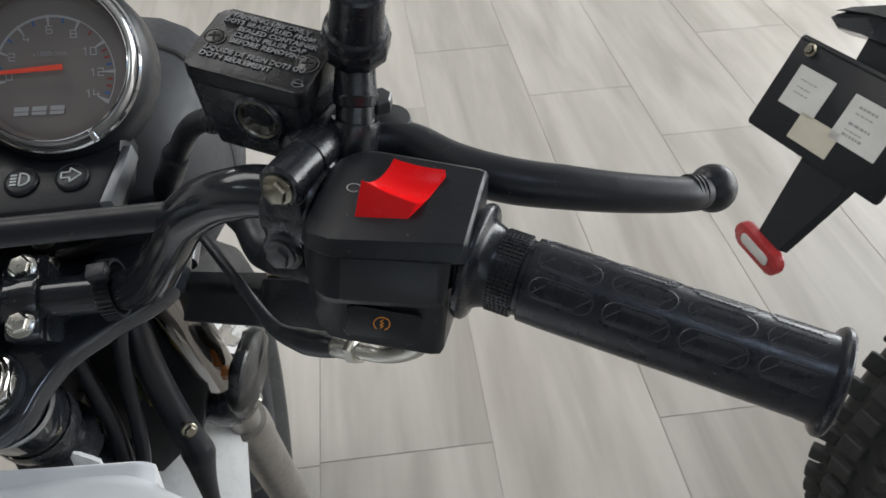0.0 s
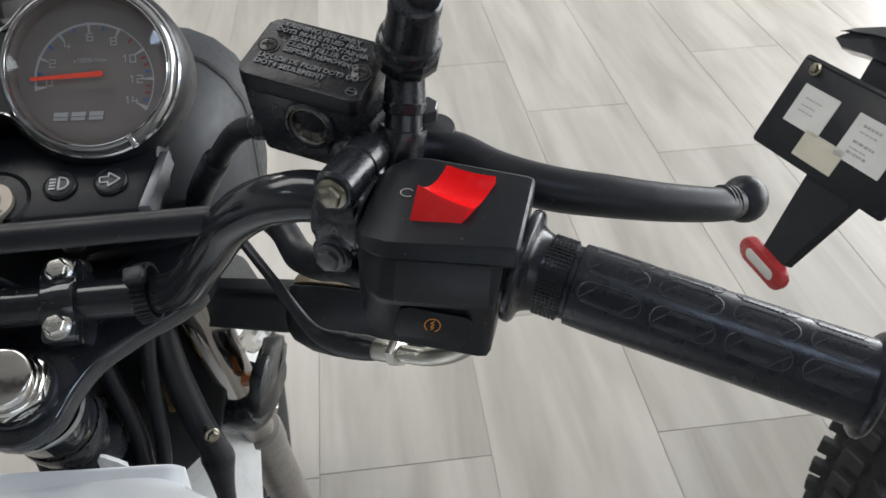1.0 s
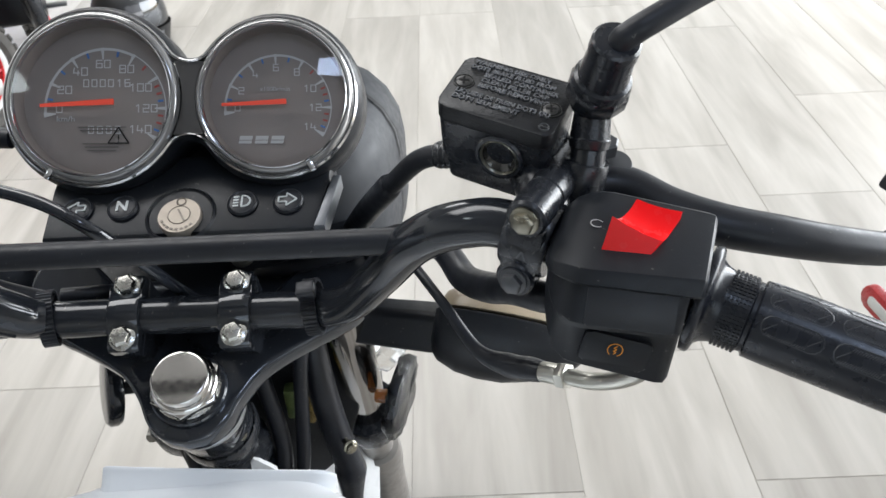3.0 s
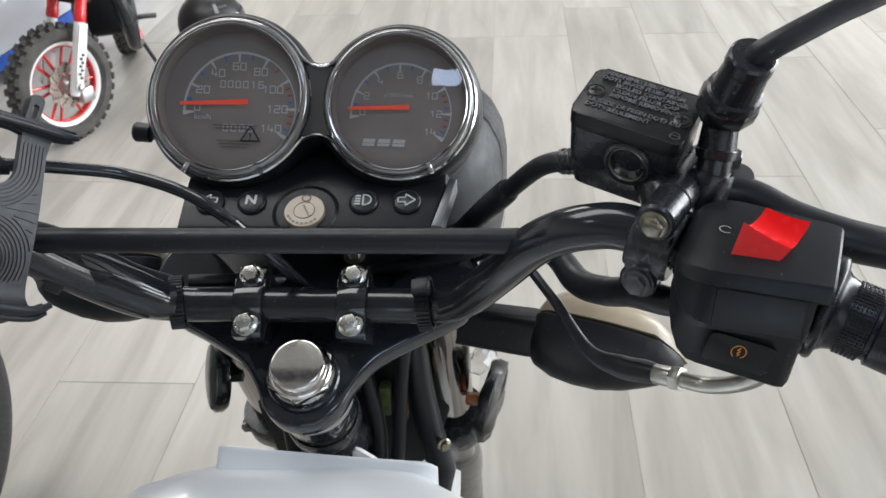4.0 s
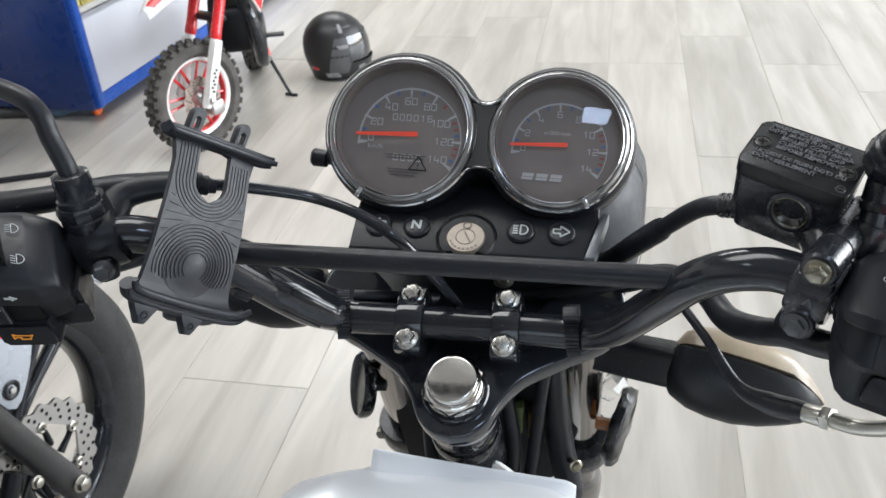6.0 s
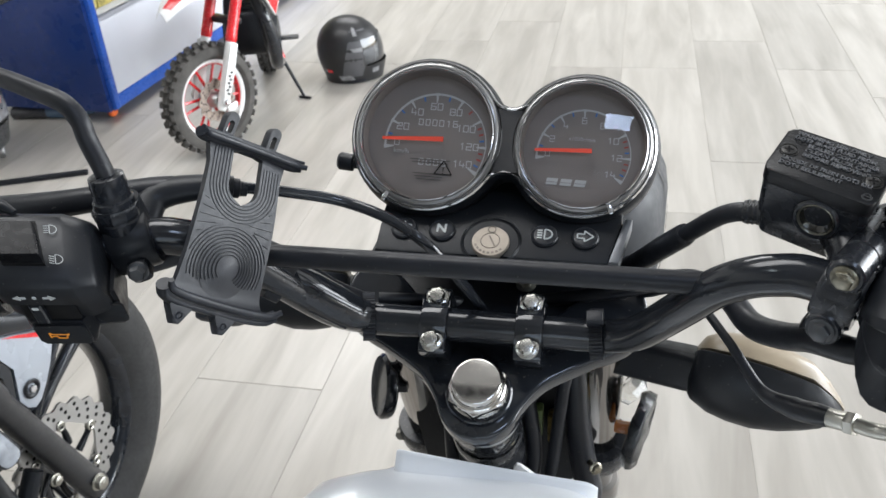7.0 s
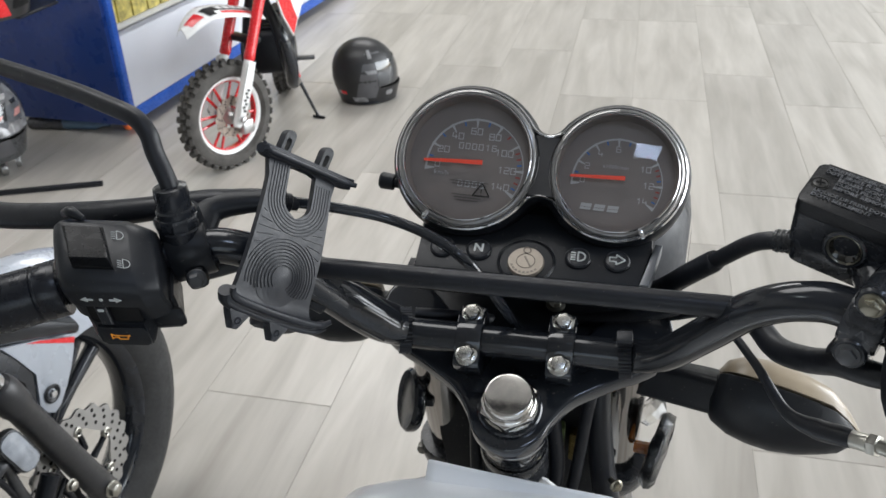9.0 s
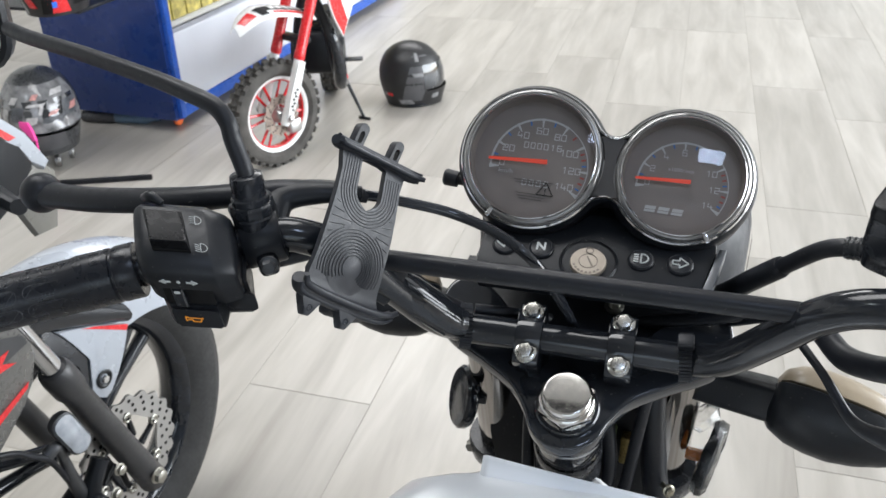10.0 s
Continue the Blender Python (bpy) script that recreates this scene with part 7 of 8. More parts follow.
    prism(bm, [(r * math.cos(a), r * math.sin(a)) for a, r in arc], 0.056, 0.062, wm, 0.002)
    part("mudguard_skirt", bm, GREY_PAINT, sb, "silver-grey mudguard skirt")
    bm = bmesh.new()
    secs = []
    for x, z0, z1 in ((-0.18, 0.315, 0.42), (-0.11, 0.295, 0.38), (-0.065, 0.279, 0.35), (-0.02, 0.257, 0.322), (0.03, 0.231, 0.287), (0.066, 0.213, 0.252)):
        secs.append([wm @ Vector((x, z0 + (z1 - z0) * t, 0.083 + 0.020 * math.sin(math.pi * t) - 0.02 * t)) for t in (0, 0.2, 0.4, 0.6, 0.8, 1.0)] + [wm @ Vector((x, z0 + (z1 - z0) * t, 0.062 - 0.01 * t)) for t in (1.0, 0.0)])
    loft(bm, secs)
    part("fork_shroud", bm, GLOSS_BLACK, sb, "glossy black panel above the mudguard blade", 50)
    bm = bmesh.new()
    hex_bolt(bm, wm @ Vector((-0.007, 0.155, 0.086)), n, 0.0065, 0.005, 0.0)
    part("blade_bolt", bm, CHROME, bl)
    bm = bmesh.new()
    lathe(bm, [(0.008, 0), (0.014, 0.0005), (0.015, 0.002), (0.012, 0.003), (0.008, 0.001)], wm @ Matrix.Translation((-0.007, 0.155, 0.086)), 24)
    part("bolt_cup", bm, SATIN_BLACK, bl)
    # tank shroud beside the fork, with red and dark graphics
    sm = Matrix(((0, 0, 1, -0.887), (1, 0, 0, 0.50), (0, 1, 0, 0.63), (0, 0, 0, 1)))
    bm = bmesh.new()
    prism(bm, [(-0.30, 0.12), (-0.10, 0.12), (0.015, 0.075), (0.045, 0.033), (0.058, 0.005), (0.060, -0.015), (0.041, -0.045), (0.021, -0.069), (-0.06, -0.11), (-0.3, -0.1)], -0.02, 0.012, sm, 0.006)
    sh = part("side_shroud", bm, mat("graphite_paint", (0.10, 0.10, 0.097), 0.3, metal=0.3, coat=0.4), sb, "silver-grey side shroud with dark and red graphics")
    bm = bmesh.new()
    prism(bm, [(-0.2, 0.03), (0.010, 0.040), (0.046, 0.022), (0.050, 0.008), (-0.1, 0.0), (-0.2, -0.02)], 0.0122, 0.013, sm)
    part("dark_graphic", bm, DARK_METAL, sh)
    bm = bmesh.new()
    prism(bm, [(-0.04, 0.02), (0.02, 0.018), (0.005, 0.008), (0.025, -0.004), (-0.005, 0.0), (-0.04, -0.012)], 0.0132, 0.014, sm)
    prism(bm, [(-0.06, -0.058), (0.034, -0.040), (0.030, -0.047), (-0.06, -0.070)], 0.0122, 0.013, sm)
    part("red_graphic", bm, RED_PAINT, sh)
    bm = bmesh.new()
    prism(bm, [(-0.2, 0.12), (0.0, 0.11), (0.09, 0.06), (0.1, -0.02), (0.05, -0.09), (-0.06, -0.13), (-0.2, -0.12)], -0.1, -0.05, sm, 0.01)
    part("inner_fairing", bm, SATIN_BLACK, sb, "black inner fairing behind the fork")
    # headlight cowl above: silver, red and clear edges
    bm = bmesh.new()
    cow = [(-0.16, 0.93, 0.0), (-0.1, 0.955, 0.02), (0.02, 0.90, 0.05), (0.1, 0.84, 0.06), (0.125, 0.80, 0.045), (0.1, 0.77, 0.03), (0.02, 0.75, 0.02), (-0.12, 0.76, 0.0)]
    loft(bm, [[(-1.0 + q * k, 0.42 + y * 1.0, z) for y, z, q in cow] for k in (-1.6, -0.8, 0.0, 0.8, 1.6)])
    part("headlight_cowl", bm, GREY_PAINT, sb, "silver-grey headlight cowl", 30)
    bm = bmesh.new()
    prism(bm, [(-0.1, 0.20), (0.02, 0.15), (0.05, 0.115), (0.0, 0.135), (-0.1, 0.175)], -0.002, 0.006, Matrix(((0, 0, 1, -0.905), (1, 0, 0, 0.44), (0, 1, 0, 0.72), (0, 0, 0, 1))), 0.001)
    part("cowl_stripe", bm, RED_PAINT, sb)
    # tank, seat and engine, mostly out of view
    bm = bmesh.new()
    box(bm, (-0.96, 0.12, 0.78), (0.26, 0.5, 0.2), None, 0.07, 4)
    part("fuel_tank", bm, GREY_PAINT, sb)
    bm = bmesh.new()
    box(bm, (-0.95, -0.4, 0.78), (0.24, 0.7, 0.09), None, 0.035, 3)
    part("seat", bm, RUBBER, sb)
    bm = bmesh.new()
    box(bm, (-0.95, 0.1, 0.4), (0.28, 0.42, 0.36), None, 0.05, 3)
    part("engine", bm, DARK_METAL, sb)
    wheel_parts(sb, Vector((-0.93, -0.62, 0.302)), Vector((0, 1, 0)), 0.302, 0.06, 0.218, GLOSS_BLACK, "cast", "rear")
    # its bar end, brake lever and mirror
    bm = bmesh.new()
    tube(bm, [(-0.98, 0.36, 1.0), (-0.8, 0.33, 0.99), (-0.7, 0.305, 0.975)], 0.011, 14, 4)
    hb = part("handlebar", bm, GLOSS_BLACK, sb)
    bm = bmesh.new()
    tube(bm, [(-0.83, 0.44, 0.93), (-0.77, 0.455, 0.905), (-0.72, 0.445, 0.895)], [0.02, 0.016, 0.011], 12, 5, 0.7)
    part("hand_guard", bm, SATIN_BLACK, hb)
    yz = Matrix(((0, 0, 1, -0.79), (1, 0, 0, 0), (0, 1, 0, 0), (0, 0, 0, 1)))
    prism_pts = [(0.43, 1.02), (0.50, 0.972), (0.551, 0.921), (0.574, 0.88), (0.564, 0.873), (0.539, 0.897), (0.49, 0.94), (0.42, 0.98)]
    bm = bmesh.new()
    prism(bm, prism_pts, -0.012, 0.0, yz, 0.003)
    fl = part("flyscreen_edge", bm, GREY_PAINT, sb, "silver flyscreen edge with a red stripe")
    bm = bmesh.new()
    prism(bm, [(0.42, 1.012), (0.50, 0.955), (0.535, 0.922), (0.525, 0.922), (0.49, 0.95), (0.42, 0.995)], 0.0003, 0.0012, yz)
    part("red_stripe", bm, RED_PAINT, fl)
    bm = bmesh.new()
    prism(bm, [(0.40, 0.99), (0.498, 0.944), (0.512, 0.917), (0.531, 0.9), (0.529, 0.891), (0.504, 0.884), (0.499, 0.87), (0.46, 0.858), (0.40, 0.86)], 0.006, 0.02, yz, 0.006)
    part("lamp_surround", bm, SATIN_BLACK, sb, "black lamp surround")
    bm = bmesh.new()
    prism(bm, [(0.55, 0.885), (0.587, 0.877), (0.609, 0.851), (0.604, 0.82), (0.59, 0.785), (0.557, 0.79), (0.54, 0.83)], -0.04, -0.025, yz, 0.008)
    part("lamp_cover", bm, mat("milky_lamp_cover", (0.16, 0.155, 0.14), 0.35, vary=0.1), sb, "milky grey lamp cover")


build_side_bike()


# ---- the tail of the motorcycle parked ahead ----


def build_tail_bike():
    wd = Vector((0.31, -0.951, 0)).normalized()
    h = Vector((-wd.y, wd.x, 0))
    dn = -Vector((0.494, 0.161, 0.854)).normalized()
    nr = wd.cross(-dn)
    tl = Vector((0.514, 0.827, 0.774))
    tb = thing("motorcycle", (0.95, 1.0, 0), "black motorcycle with a bare plate bracket and knobbly rear tyre", "motorcycle", "motorcycles on show")
    m = Matrix(((wd.x, -dn.x, nr.x, tl.x), (wd.y, -dn.y, nr.y, tl.y), (wd.z, -dn.z, nr.z, tl.z), (0, 0, 0, 1)))
    bm = bmesh.new()
    prism(bm, ring_outline(0.188, 0.110, 0.004), -0.004, 0.0, m @ Matrix.Translation((0.0935, -0.055, 0)), 0.0012)
    prism(bm, [(0.002, -0.003), (0.185, -0.003), (0.185, -0.0055), (0.002, -0.0055)], -0.001, 0.0012, m, 0.0004)
    pl = part("plate_bracket", bm, SATIN_BLACK, tb, "black number plate bracket without a plate, with paper labels")
    for x, y, w, hh, r, mt, nm in ((0.046, -0.051, 0.051, 0.045, 0, LABEL_PAPER, "paper_label"), (0.128, -0.053, 0.061, 0.05, 0, LABEL_PAPER, "paper_label"), (0.083, -0.085, 0.055, 0.03, 0, mat("brown_paper", (0.5, 0.47, 0.38), 0.6), "paper_label")):
        bm = bmesh.new()
        lm = m @ Matrix.Translation((x, y, 0.0)) @ Matrix.Rotation(radians(r), 4, "Z")
        prism(bm, ring_outline(w, hh, 0.001), 0.0002, 0.0008, lm)
        lb = part(nm, bm, mt, pl, "pale paper label")
        if w > 0.05 and hh > 0.04:
            bm = bmesh.new()
            rng = random.Random(int(w * 1000))
            rows = (0.20, 0.02, -0.12) if w < 0.055 else (0.30, 0.16, -0.06, -0.20, -0.30)
            for k, yr in enumerate(rows):
                x0 = -0.30 * w
                while x0 < w * rng.uniform(-0.02, 0.2):
                    ln = w * rng.uniform(0.03, 0.10)
                    box(bm, (x0 + ln / 2, hh * yr, 0.0009), (ln, hh * (0.055 if k % 2 == 0 and w > 0.055 else 0.03), 0.0002), lm)
                    x0 += ln + 0.0012
            part("print_line", bm, PALE_INK, lb)
    bm = bmesh.new()
    hex_bolt(bm, m @ Vector((0.02, -0.012, 0)), nr, 0.0052, 0.005, 0.0075)
    part("bracket_bolt", bm, DULL_BOLT, pl)
    # tapering tongue with a red reflector at its foot
    bm = bmesh.new()
    loft(bm, [[m @ Vector((x, y, z)) for x, y, z in ((0.083 + a, yy, -0.0045), (0.151 - b, yy, -0.0045), (0.151 - b, yy, -0.022), (0.083 + a, yy, -0.022))] for yy, a, b in ((-0.1, 0, 0), (-0.15, 0.004, 0.012), (-0.205, 0.009, 0.026))])
    part("tongue", bm, SATIN_BLACK, pl)
    rm = m @ Matrix.Translation((0.102, -0.217, -0.006)) @ Matrix.Rotation(radians(-8), 4, "Z") @ Matrix.Rotation(radians(30), 4, "X")
    bm = bmesh.new()
    prism(bm, ring_outline(0.072, 0.028, 0.01), -0.008, 0.004, rm, 0.002)
    rf = part("rear_reflector", bm, mat("dull_red_reflector", (0.36, 0.028, 0.03), 0.3, vary=0.15, vscale=120), pl, "red rear reflector with a pale centre")
    bm = bmesh.new()
    prism(bm, ring_outline(0.046, 0.013, 0.005), 0.0042, 0.0055, rm, 0.0005)
    part("reflector_centre", bm, LABEL_PAPER, rf)
    # tail lamp shell and seat cowl above
    bm = bmesh.new()
    prism(bm, [(0.0695, -0.006), (0.14, -0.006), (0.14, 0.04), (0.072, 0.04), (0.0665, 0.026)], -0.034, -0.0045, m, 0.003)
    part("tail_arm", bm, SATIN_BLACK, tb)
    bm = bmesh.new()
    prism(bm, [(0.014, 0.026), (0.03, 0.019), (0.06, 0.024), (0.1, 0.03), (0.14, 0.024), (0.19, 0.02), (0.19, 0.05), (0.1, 0.075), (0.03, 0.042)], -0.03, 0.0, m, 0.005)
    tp = part("tail_lamp", bm, GLOSS_BLACK, tb, "dark tail lamp with a grey top")
    bm = bmesh.new()
    prism(bm, [(0.02, 0.034), (0.06, 0.045), (0.1, 0.052), (0.18, 0.04), (0.18, 0.05), (0.1, 0.072), (0.035, 0.043)], 0.0002, 0.004, m, 0.0015)
    part("lamp_top", bm, DARK_METAL, tp)
    bm = bmesh.new()
    sc = Vector((0.66, 0.77, 0.86))
    box(bm, (0, 0, 0), (0.2, 0.5, 0.1), basis(sc + h * 0.2, (0, 0, 1), wd), 0.04, 3)
    part("seat", bm, RUBBER, tb)
    c = Vector((0.825, 0.68, 0.282))
    wheel, wm = wheel_parts(tb, c, h, 0.272, 0.055, 0.2, GLOSS_BLACK, "cast", "rear")
    for k in range(44):
        a = 2 * math.pi * k / 44
        for off, wdt in ((-0.04, 0.026), (0.0, 0.03), (0.04, 0.026)):
            aa = a + (0.07 if off == 0 else 0)
            ob = new("tread_block", knob_mesh(wdt))
            ob.parent = wheel
            r = 0.274 if off == 0 else 0.264
            ob.matrix_local = wm @ Matrix.Rotation(aa, 4, "Z") @ Matrix.Translation((r, 0, off)) @ Matrix.Rotation(0.5 * (off / 0.04), 4, "Y")
    bm = bmesh.new()
    box(bm, (0, 0, 0), (0.1, 0.5, 0.06), basis(c + h * 0.3, (0, 0, 1), wd), 0.015, 2)
    box(bm, (0, 0, 0.2), (0.24, 0.4, 0.4), basis(c + h * 0.62, (0, 0, 1), wd), 0.05, 2)
    part("engine", bm, DARK_METAL, tb)


KNOB_MESH = {}


def knob_mesh(w, rubber=None):
    if w not in KNOB_MESH:
        bm = bmesh.new()
        box(bm, (0.003, 0, 0), (0.014, 0.022, w), None, 0.002, 1)
        me = bpy.data.meshes.new("tread_block")
        bm.to_mesh(me)
        bm.free()
        me.materials.append(rubber or TYRE)
        KNOB_MESH[w] = me
    return KNOB_MESH[w]


build_tail_bike()


# ---- the small red dirt bike ----


def build_dirt_bike():
    h = Vector((-0.41, -0.912, 0)).normalized()
    side = Vector((0.912, -0.41, 0)).normalized()      # its left, towards the camera
    c = Vector((-1.495, 2.44, 0.187))
    db = thing("dirt_bike", (-1.4, 2.75, 0), "small red and white dirt bike standing on its side stand", "motorcycle")
    m = Matrix(((h.x, 0, side.x, c.x), (h.y, 0, side.y, c.y), (0, 1, 0, c.z), (0, 0, 0, 1)))
    hb = Vector((0.32, -0.947, 0)).normalized()           # the frame's heading: the bars are turned
    sb = Vector((-hb.y, hb.x, 0))
    o = c - h * 0.2 + hb * 0.2
    mb = Matrix(((hb.x, 0, sb.x, o.x), (hb.y, 0, sb.y, o.y), (0, 1, 0, o.z), (0, 0, 0, 1)))

    def wheel_at(cx, cy, name, R=0.187, rim=0.134):
        wm = (m if cx == 0 else mb) @ Matrix.Translation((cx, cy, 0))
        bm = bmesh.new()
        hf = 0.034
        lathe(bm, [(rim, -hf * 0.6), (rim + 0.015, -hf), (rim + 0.033, -hf), (R - 0.009, -hf * 0.8), (R - 0.006, 0), (R - 0.009, hf * 0.8), (rim + 0.033, hf), (rim + 0.015, hf), (rim, hf * 0.6)], wm, 60)
        wh = part(name, bm, TYRE_DUSTY, db, "knobbly dusty tyre on a white rim")
        for k in range(32):
            for off, r in ((-0.024, R - 0.008), (0.0, R - 0.004), (0.024, R - 0.008)):
                a = 2 * math.pi * (k + (0.5 if off == 0 else 0)) / 32
                ob = new("tread_block", knob_mesh(0.017, TYRE_DUSTY))
                ob.parent = wh
                ob.matrix_local = wm @ Matrix.Rotation(a, 4, "Z") @ Matrix.Translation((r, 0, off)) @ Matrix.Rotation(0.6 * off / 0.024, 4, "Y")
        bm = bmesh.new()
        lathe(bm, [(rim + 0.002, -0.022), (rim + 0.003, -0.018), (rim - 0.007, -0.012), (rim - 0.007, 0.012), (rim + 0.003, 0.018), (rim + 0.002, 0.022), (rim - 0.004, 0.021), (rim - 0.011, 0.014), (rim - 0.011, -0.014), (rim - 0.004, -0.021)], wm, 60, closed=True)
        part("rim", bm, WHITE_PLASTIC, wh, "white wheel rim")
        bm = bmesh.new()
        lathe(bm, [(rim - 0.0115, -0.013), (rim - 0.016, -0.01), (rim - 0.016, 0.01), (rim - 0.0115, 0.013)], wm, 60)
        part("inner_rim", bm, RED_PAINT, wh)
        for k in range(6):
            a = 2 * math.pi * k / 6
            for s in (-1, 1):
                bm = bmesh.new()
                tube(bm, [wm @ Vector((0.022 * math.cos(a + s * 0.4), 0.022 * math.sin(a + s * 0.4), 0.004 * s)), wm @ Vector(((rim - 0.013) * math.cos(a + s * 0.17), (rim - 0.013) * math.sin(a + s * 0.17), 0.003 * s))], [0.0056, 0.0046], 8, 1)
                part("spoke", bm, RED_PAINT, wh)
        bm = bmesh.new()
        lathe(bm, [(0, -0.045), (0.017, -0.045), (0.03, -0.02), (0.03, 0.02), (0.017, 0.045), (0, 0.045)], wm, 24)
        part("hub", bm, STEEL, wh)
        disc_brake(wh, wm @ Matrix.Translation((0, 0, 0.03)), 0.072, 0.040, 12, 12, BRONZE_DISC)
        return wh

    wheel_at(0, 0, "front_wheel")
    wheel_at(-0.86, -0.007, "rear_wheel", 0.18, 0.126)
    # fork: white guards below, red above
    rk = Vector((-0.40, 0.917, 0)).normalized()
    for off in (0.062, -0.062):
        lo = Vector((0.0, 0.0, off))
        lm = m @ basis(lo, rk)
        bm = bmesh.new()
        lathe(bm, [(0, -0.03), (0.013, -0.03), (0.0165, -0.02), (0.0165, 0.2), (0.0155, 0.215), (0, 0.215)], lm, 20)
        leg = part("fork_leg", bm, WHITE_PLASTIC, db, "white and red front fork leg")
        bm = bmesh.new()
        lathe(bm, [(0.016, 0.2), (0.0195, 0.21), (0.0195, 0.225), (0.0185, 0.23), (0.0185, 0.46), (0, 0.46)], lm, 20)
        part("upper_tube", bm, RED_PAINT, leg)
        bm = bmesh.new()
        prism(bm, [(-0.012, 0.0), (0.014, -0.005), (0.018, 0.08), (0.018, 0.19), (-0.014, 0.2), (-0.016, 0.1)], 0.016 if off > 0 else -0.022, 0.022 if off > 0 else -0.016, m @ Matrix.Translation((0, 0, off)) @ Matrix.Rotation(math.atan2(0.40, 0.917), 4, "Z"), 0.003)
        gd = part("fork_guard", bm, WHITE_PLASTIC, leg, "white fork guard")
        if off > 0:
            bm = bmesh.new()
            for k in range(7):
                box(bm, (-0.002 + 0.006 * (k % 2), 0.030 + 0.012 * k, 0.0225), (0.012, 0.0085, 0.0006), m @ Matrix.Translation((0, 0, off)) @ Matrix.Rotation(math.atan2(0.40, 0.917), 4, "Z"))
            part("guard_lettering", bm, LETTER_DARK, gd)
        bm = bmesh.new()
        hex_bolt(bm, m @ Vector((0, 0, off + (0.02 if off > 0 else -0.02))), side * (1 if off > 0 else -1), 0.011, 0.012, 0.016)
        part("axle_nut", bm, STEEL, leg)
    bm = bmesh.new()
    box(bm, (-0.035, -0.04, 0.056), (0.05, 0.05, 0.03), m, 0.008)
    part("brake_caliper", bm, STEEL, db)
    for y in (0.24, 0.40):
        bm = bmesh.new()
        box(bm, (-0.43 * y / 0.917 * 0.93 - 0.02, y, 0), (0.04, 0.022, 0.13), m, 0.006)
        part("fork_yoke", bm, SATIN_BLACK, db)
    # front mudguard: a broad white blade that dips at its tip

    def on_guard(u, q, lift=0.0):
        x = -0.20 + 0.325 * u
        y = 0.322 + 0.058 * math.sin(min(1.0, u * 1.05) * math.pi * 0.62) - 0.30 * max(0.0, u - 0.72) ** 1.5
        w = 0.036 + 0.03 * min(1.0, u / 0.35) if u < 0.7 else 0.066 * (1 - 0.62 * ((u - 0.7) / 0.3) ** 1.6)
        return m @ Vector((x, y - 0.026 * q * q + lift, q * w))

    bm = bmesh.new()
    loft(bm, [[on_guard(t / 18, q, 0.0 if top else -0.004) for top in (True, False) for q in ((-1, -0.6, -0.25, 0, 0.25, 0.6, 1) if top else (1, 0.6, 0.25, 0, -0.25, -0.6, -1))] for t in range(19)])
    mg = part("front_mudguard", bm, WHITE_PLASTIC, db, "white mudguard with red and black graphics")

    def decal_strip(name, u0, u1, q0, q1, material, lift, n=8, slant=0.0):
        b2 = bmesh.new()
        vs = [[b2.verts.new(on_guard(u0 + (u1 - u0) * i / n + slant * k, q0 + (q1 - q0) * k, lift)) for k in (0, 0.5, 1)] for i in range(n + 1)]
        for a, b in zip(vs, vs[1:]):
            for k in range(2):
                b2.faces.new((a[k], a[k + 1], b[k + 1], b[k]))
        part(name, b2, material, mg)

    decal_strip("black_graphic", 0.12, 0.74, 0.22, 0.62, PRINT_BLACK, 0.0012, slant=-0.05)
    for k in range(5):
        decal_strip("white_lettering", 0.20 + 0.09 * k, 0.26 + 0.09 * k, 0.32, 0.54, WHITE_PLASTIC, 0.0022, 2, -0.03)
    decal_strip("red_graphic", 0.10, 0.60, 0.68, 0.82, RED_PAINT, 0.0014)
    decal_strip("red_graphic", 0.84, 0.97, 0.15, 0.75, RED_PAINT, 0.0014, 3, -0.04)
    decal_strip("black_graphic", 0.70, 0.80, 0.25, 0.85, PRINT_BLACK, 0.0016, 3, -0.05)
    decal_strip("red_graphic", 0.12, 0.72, -0.6, -0.25, RED_PAINT, 0.0014)
    # frame, engine, seat and panels
    bm = bmesh.new()
    tube(bm, [mb @ Vector(p) for p in ((-0.2, 0.42, 0), (-0.26, 0.25, 0.05), (-0.33, 0.06, 0.07), (-0.5, 0.02, 0.07), (-0.66, 0.1, 0.06), (-0.72, 0.38, 0.05))], 0.018, 12, 5)
    tube(bm, [mb @ Vector(p) for p in ((-0.2, 0.42, 0), (-0.26, 0.25, -0.05), (-0.33, 0.06, -0.07), (-0.5, 0.02, -0.07), (-0.66, 0.1, -0.06), (-0.72, 0.38, -0.05))], 0.018, 12, 5)
    tube(bm, [mb @ Vector(p) for p in ((-0.19, 0.45, 0), (-0.4, 0.42, 0), (-0.72, 0.4, 0))], 0.022, 12, 4)
    part("frame", bm, SATIN_BLACK, db, "dark tubular frame")
    bm = bmesh.new()
    box(bm, (-0.47, 0.12, 0), (0.24, 0.17, 0.16), mb, 0.03, 3)
    lathe(bm, [(0, -0.1), (0.06, -0.1), (0.068, -0.09), (0.068, 0.09), (0.06, 0.1), (0, 0.1)], mb @ Matrix.Translation((-0.42, 0.1, 0.0)), 28)
    en = part("engine", bm, SATIN_BLACK, db, "small black finned engine")
    for k in range(6):
        bm = bmesh.new()
        box(bm, (-0.42, 0.2 + 0.014 * k, 0), (0.11, 0.006, 0.12), mb)
        part("cooling_fin", bm, SATIN_BLACK, en)
    bm = bmesh.new()
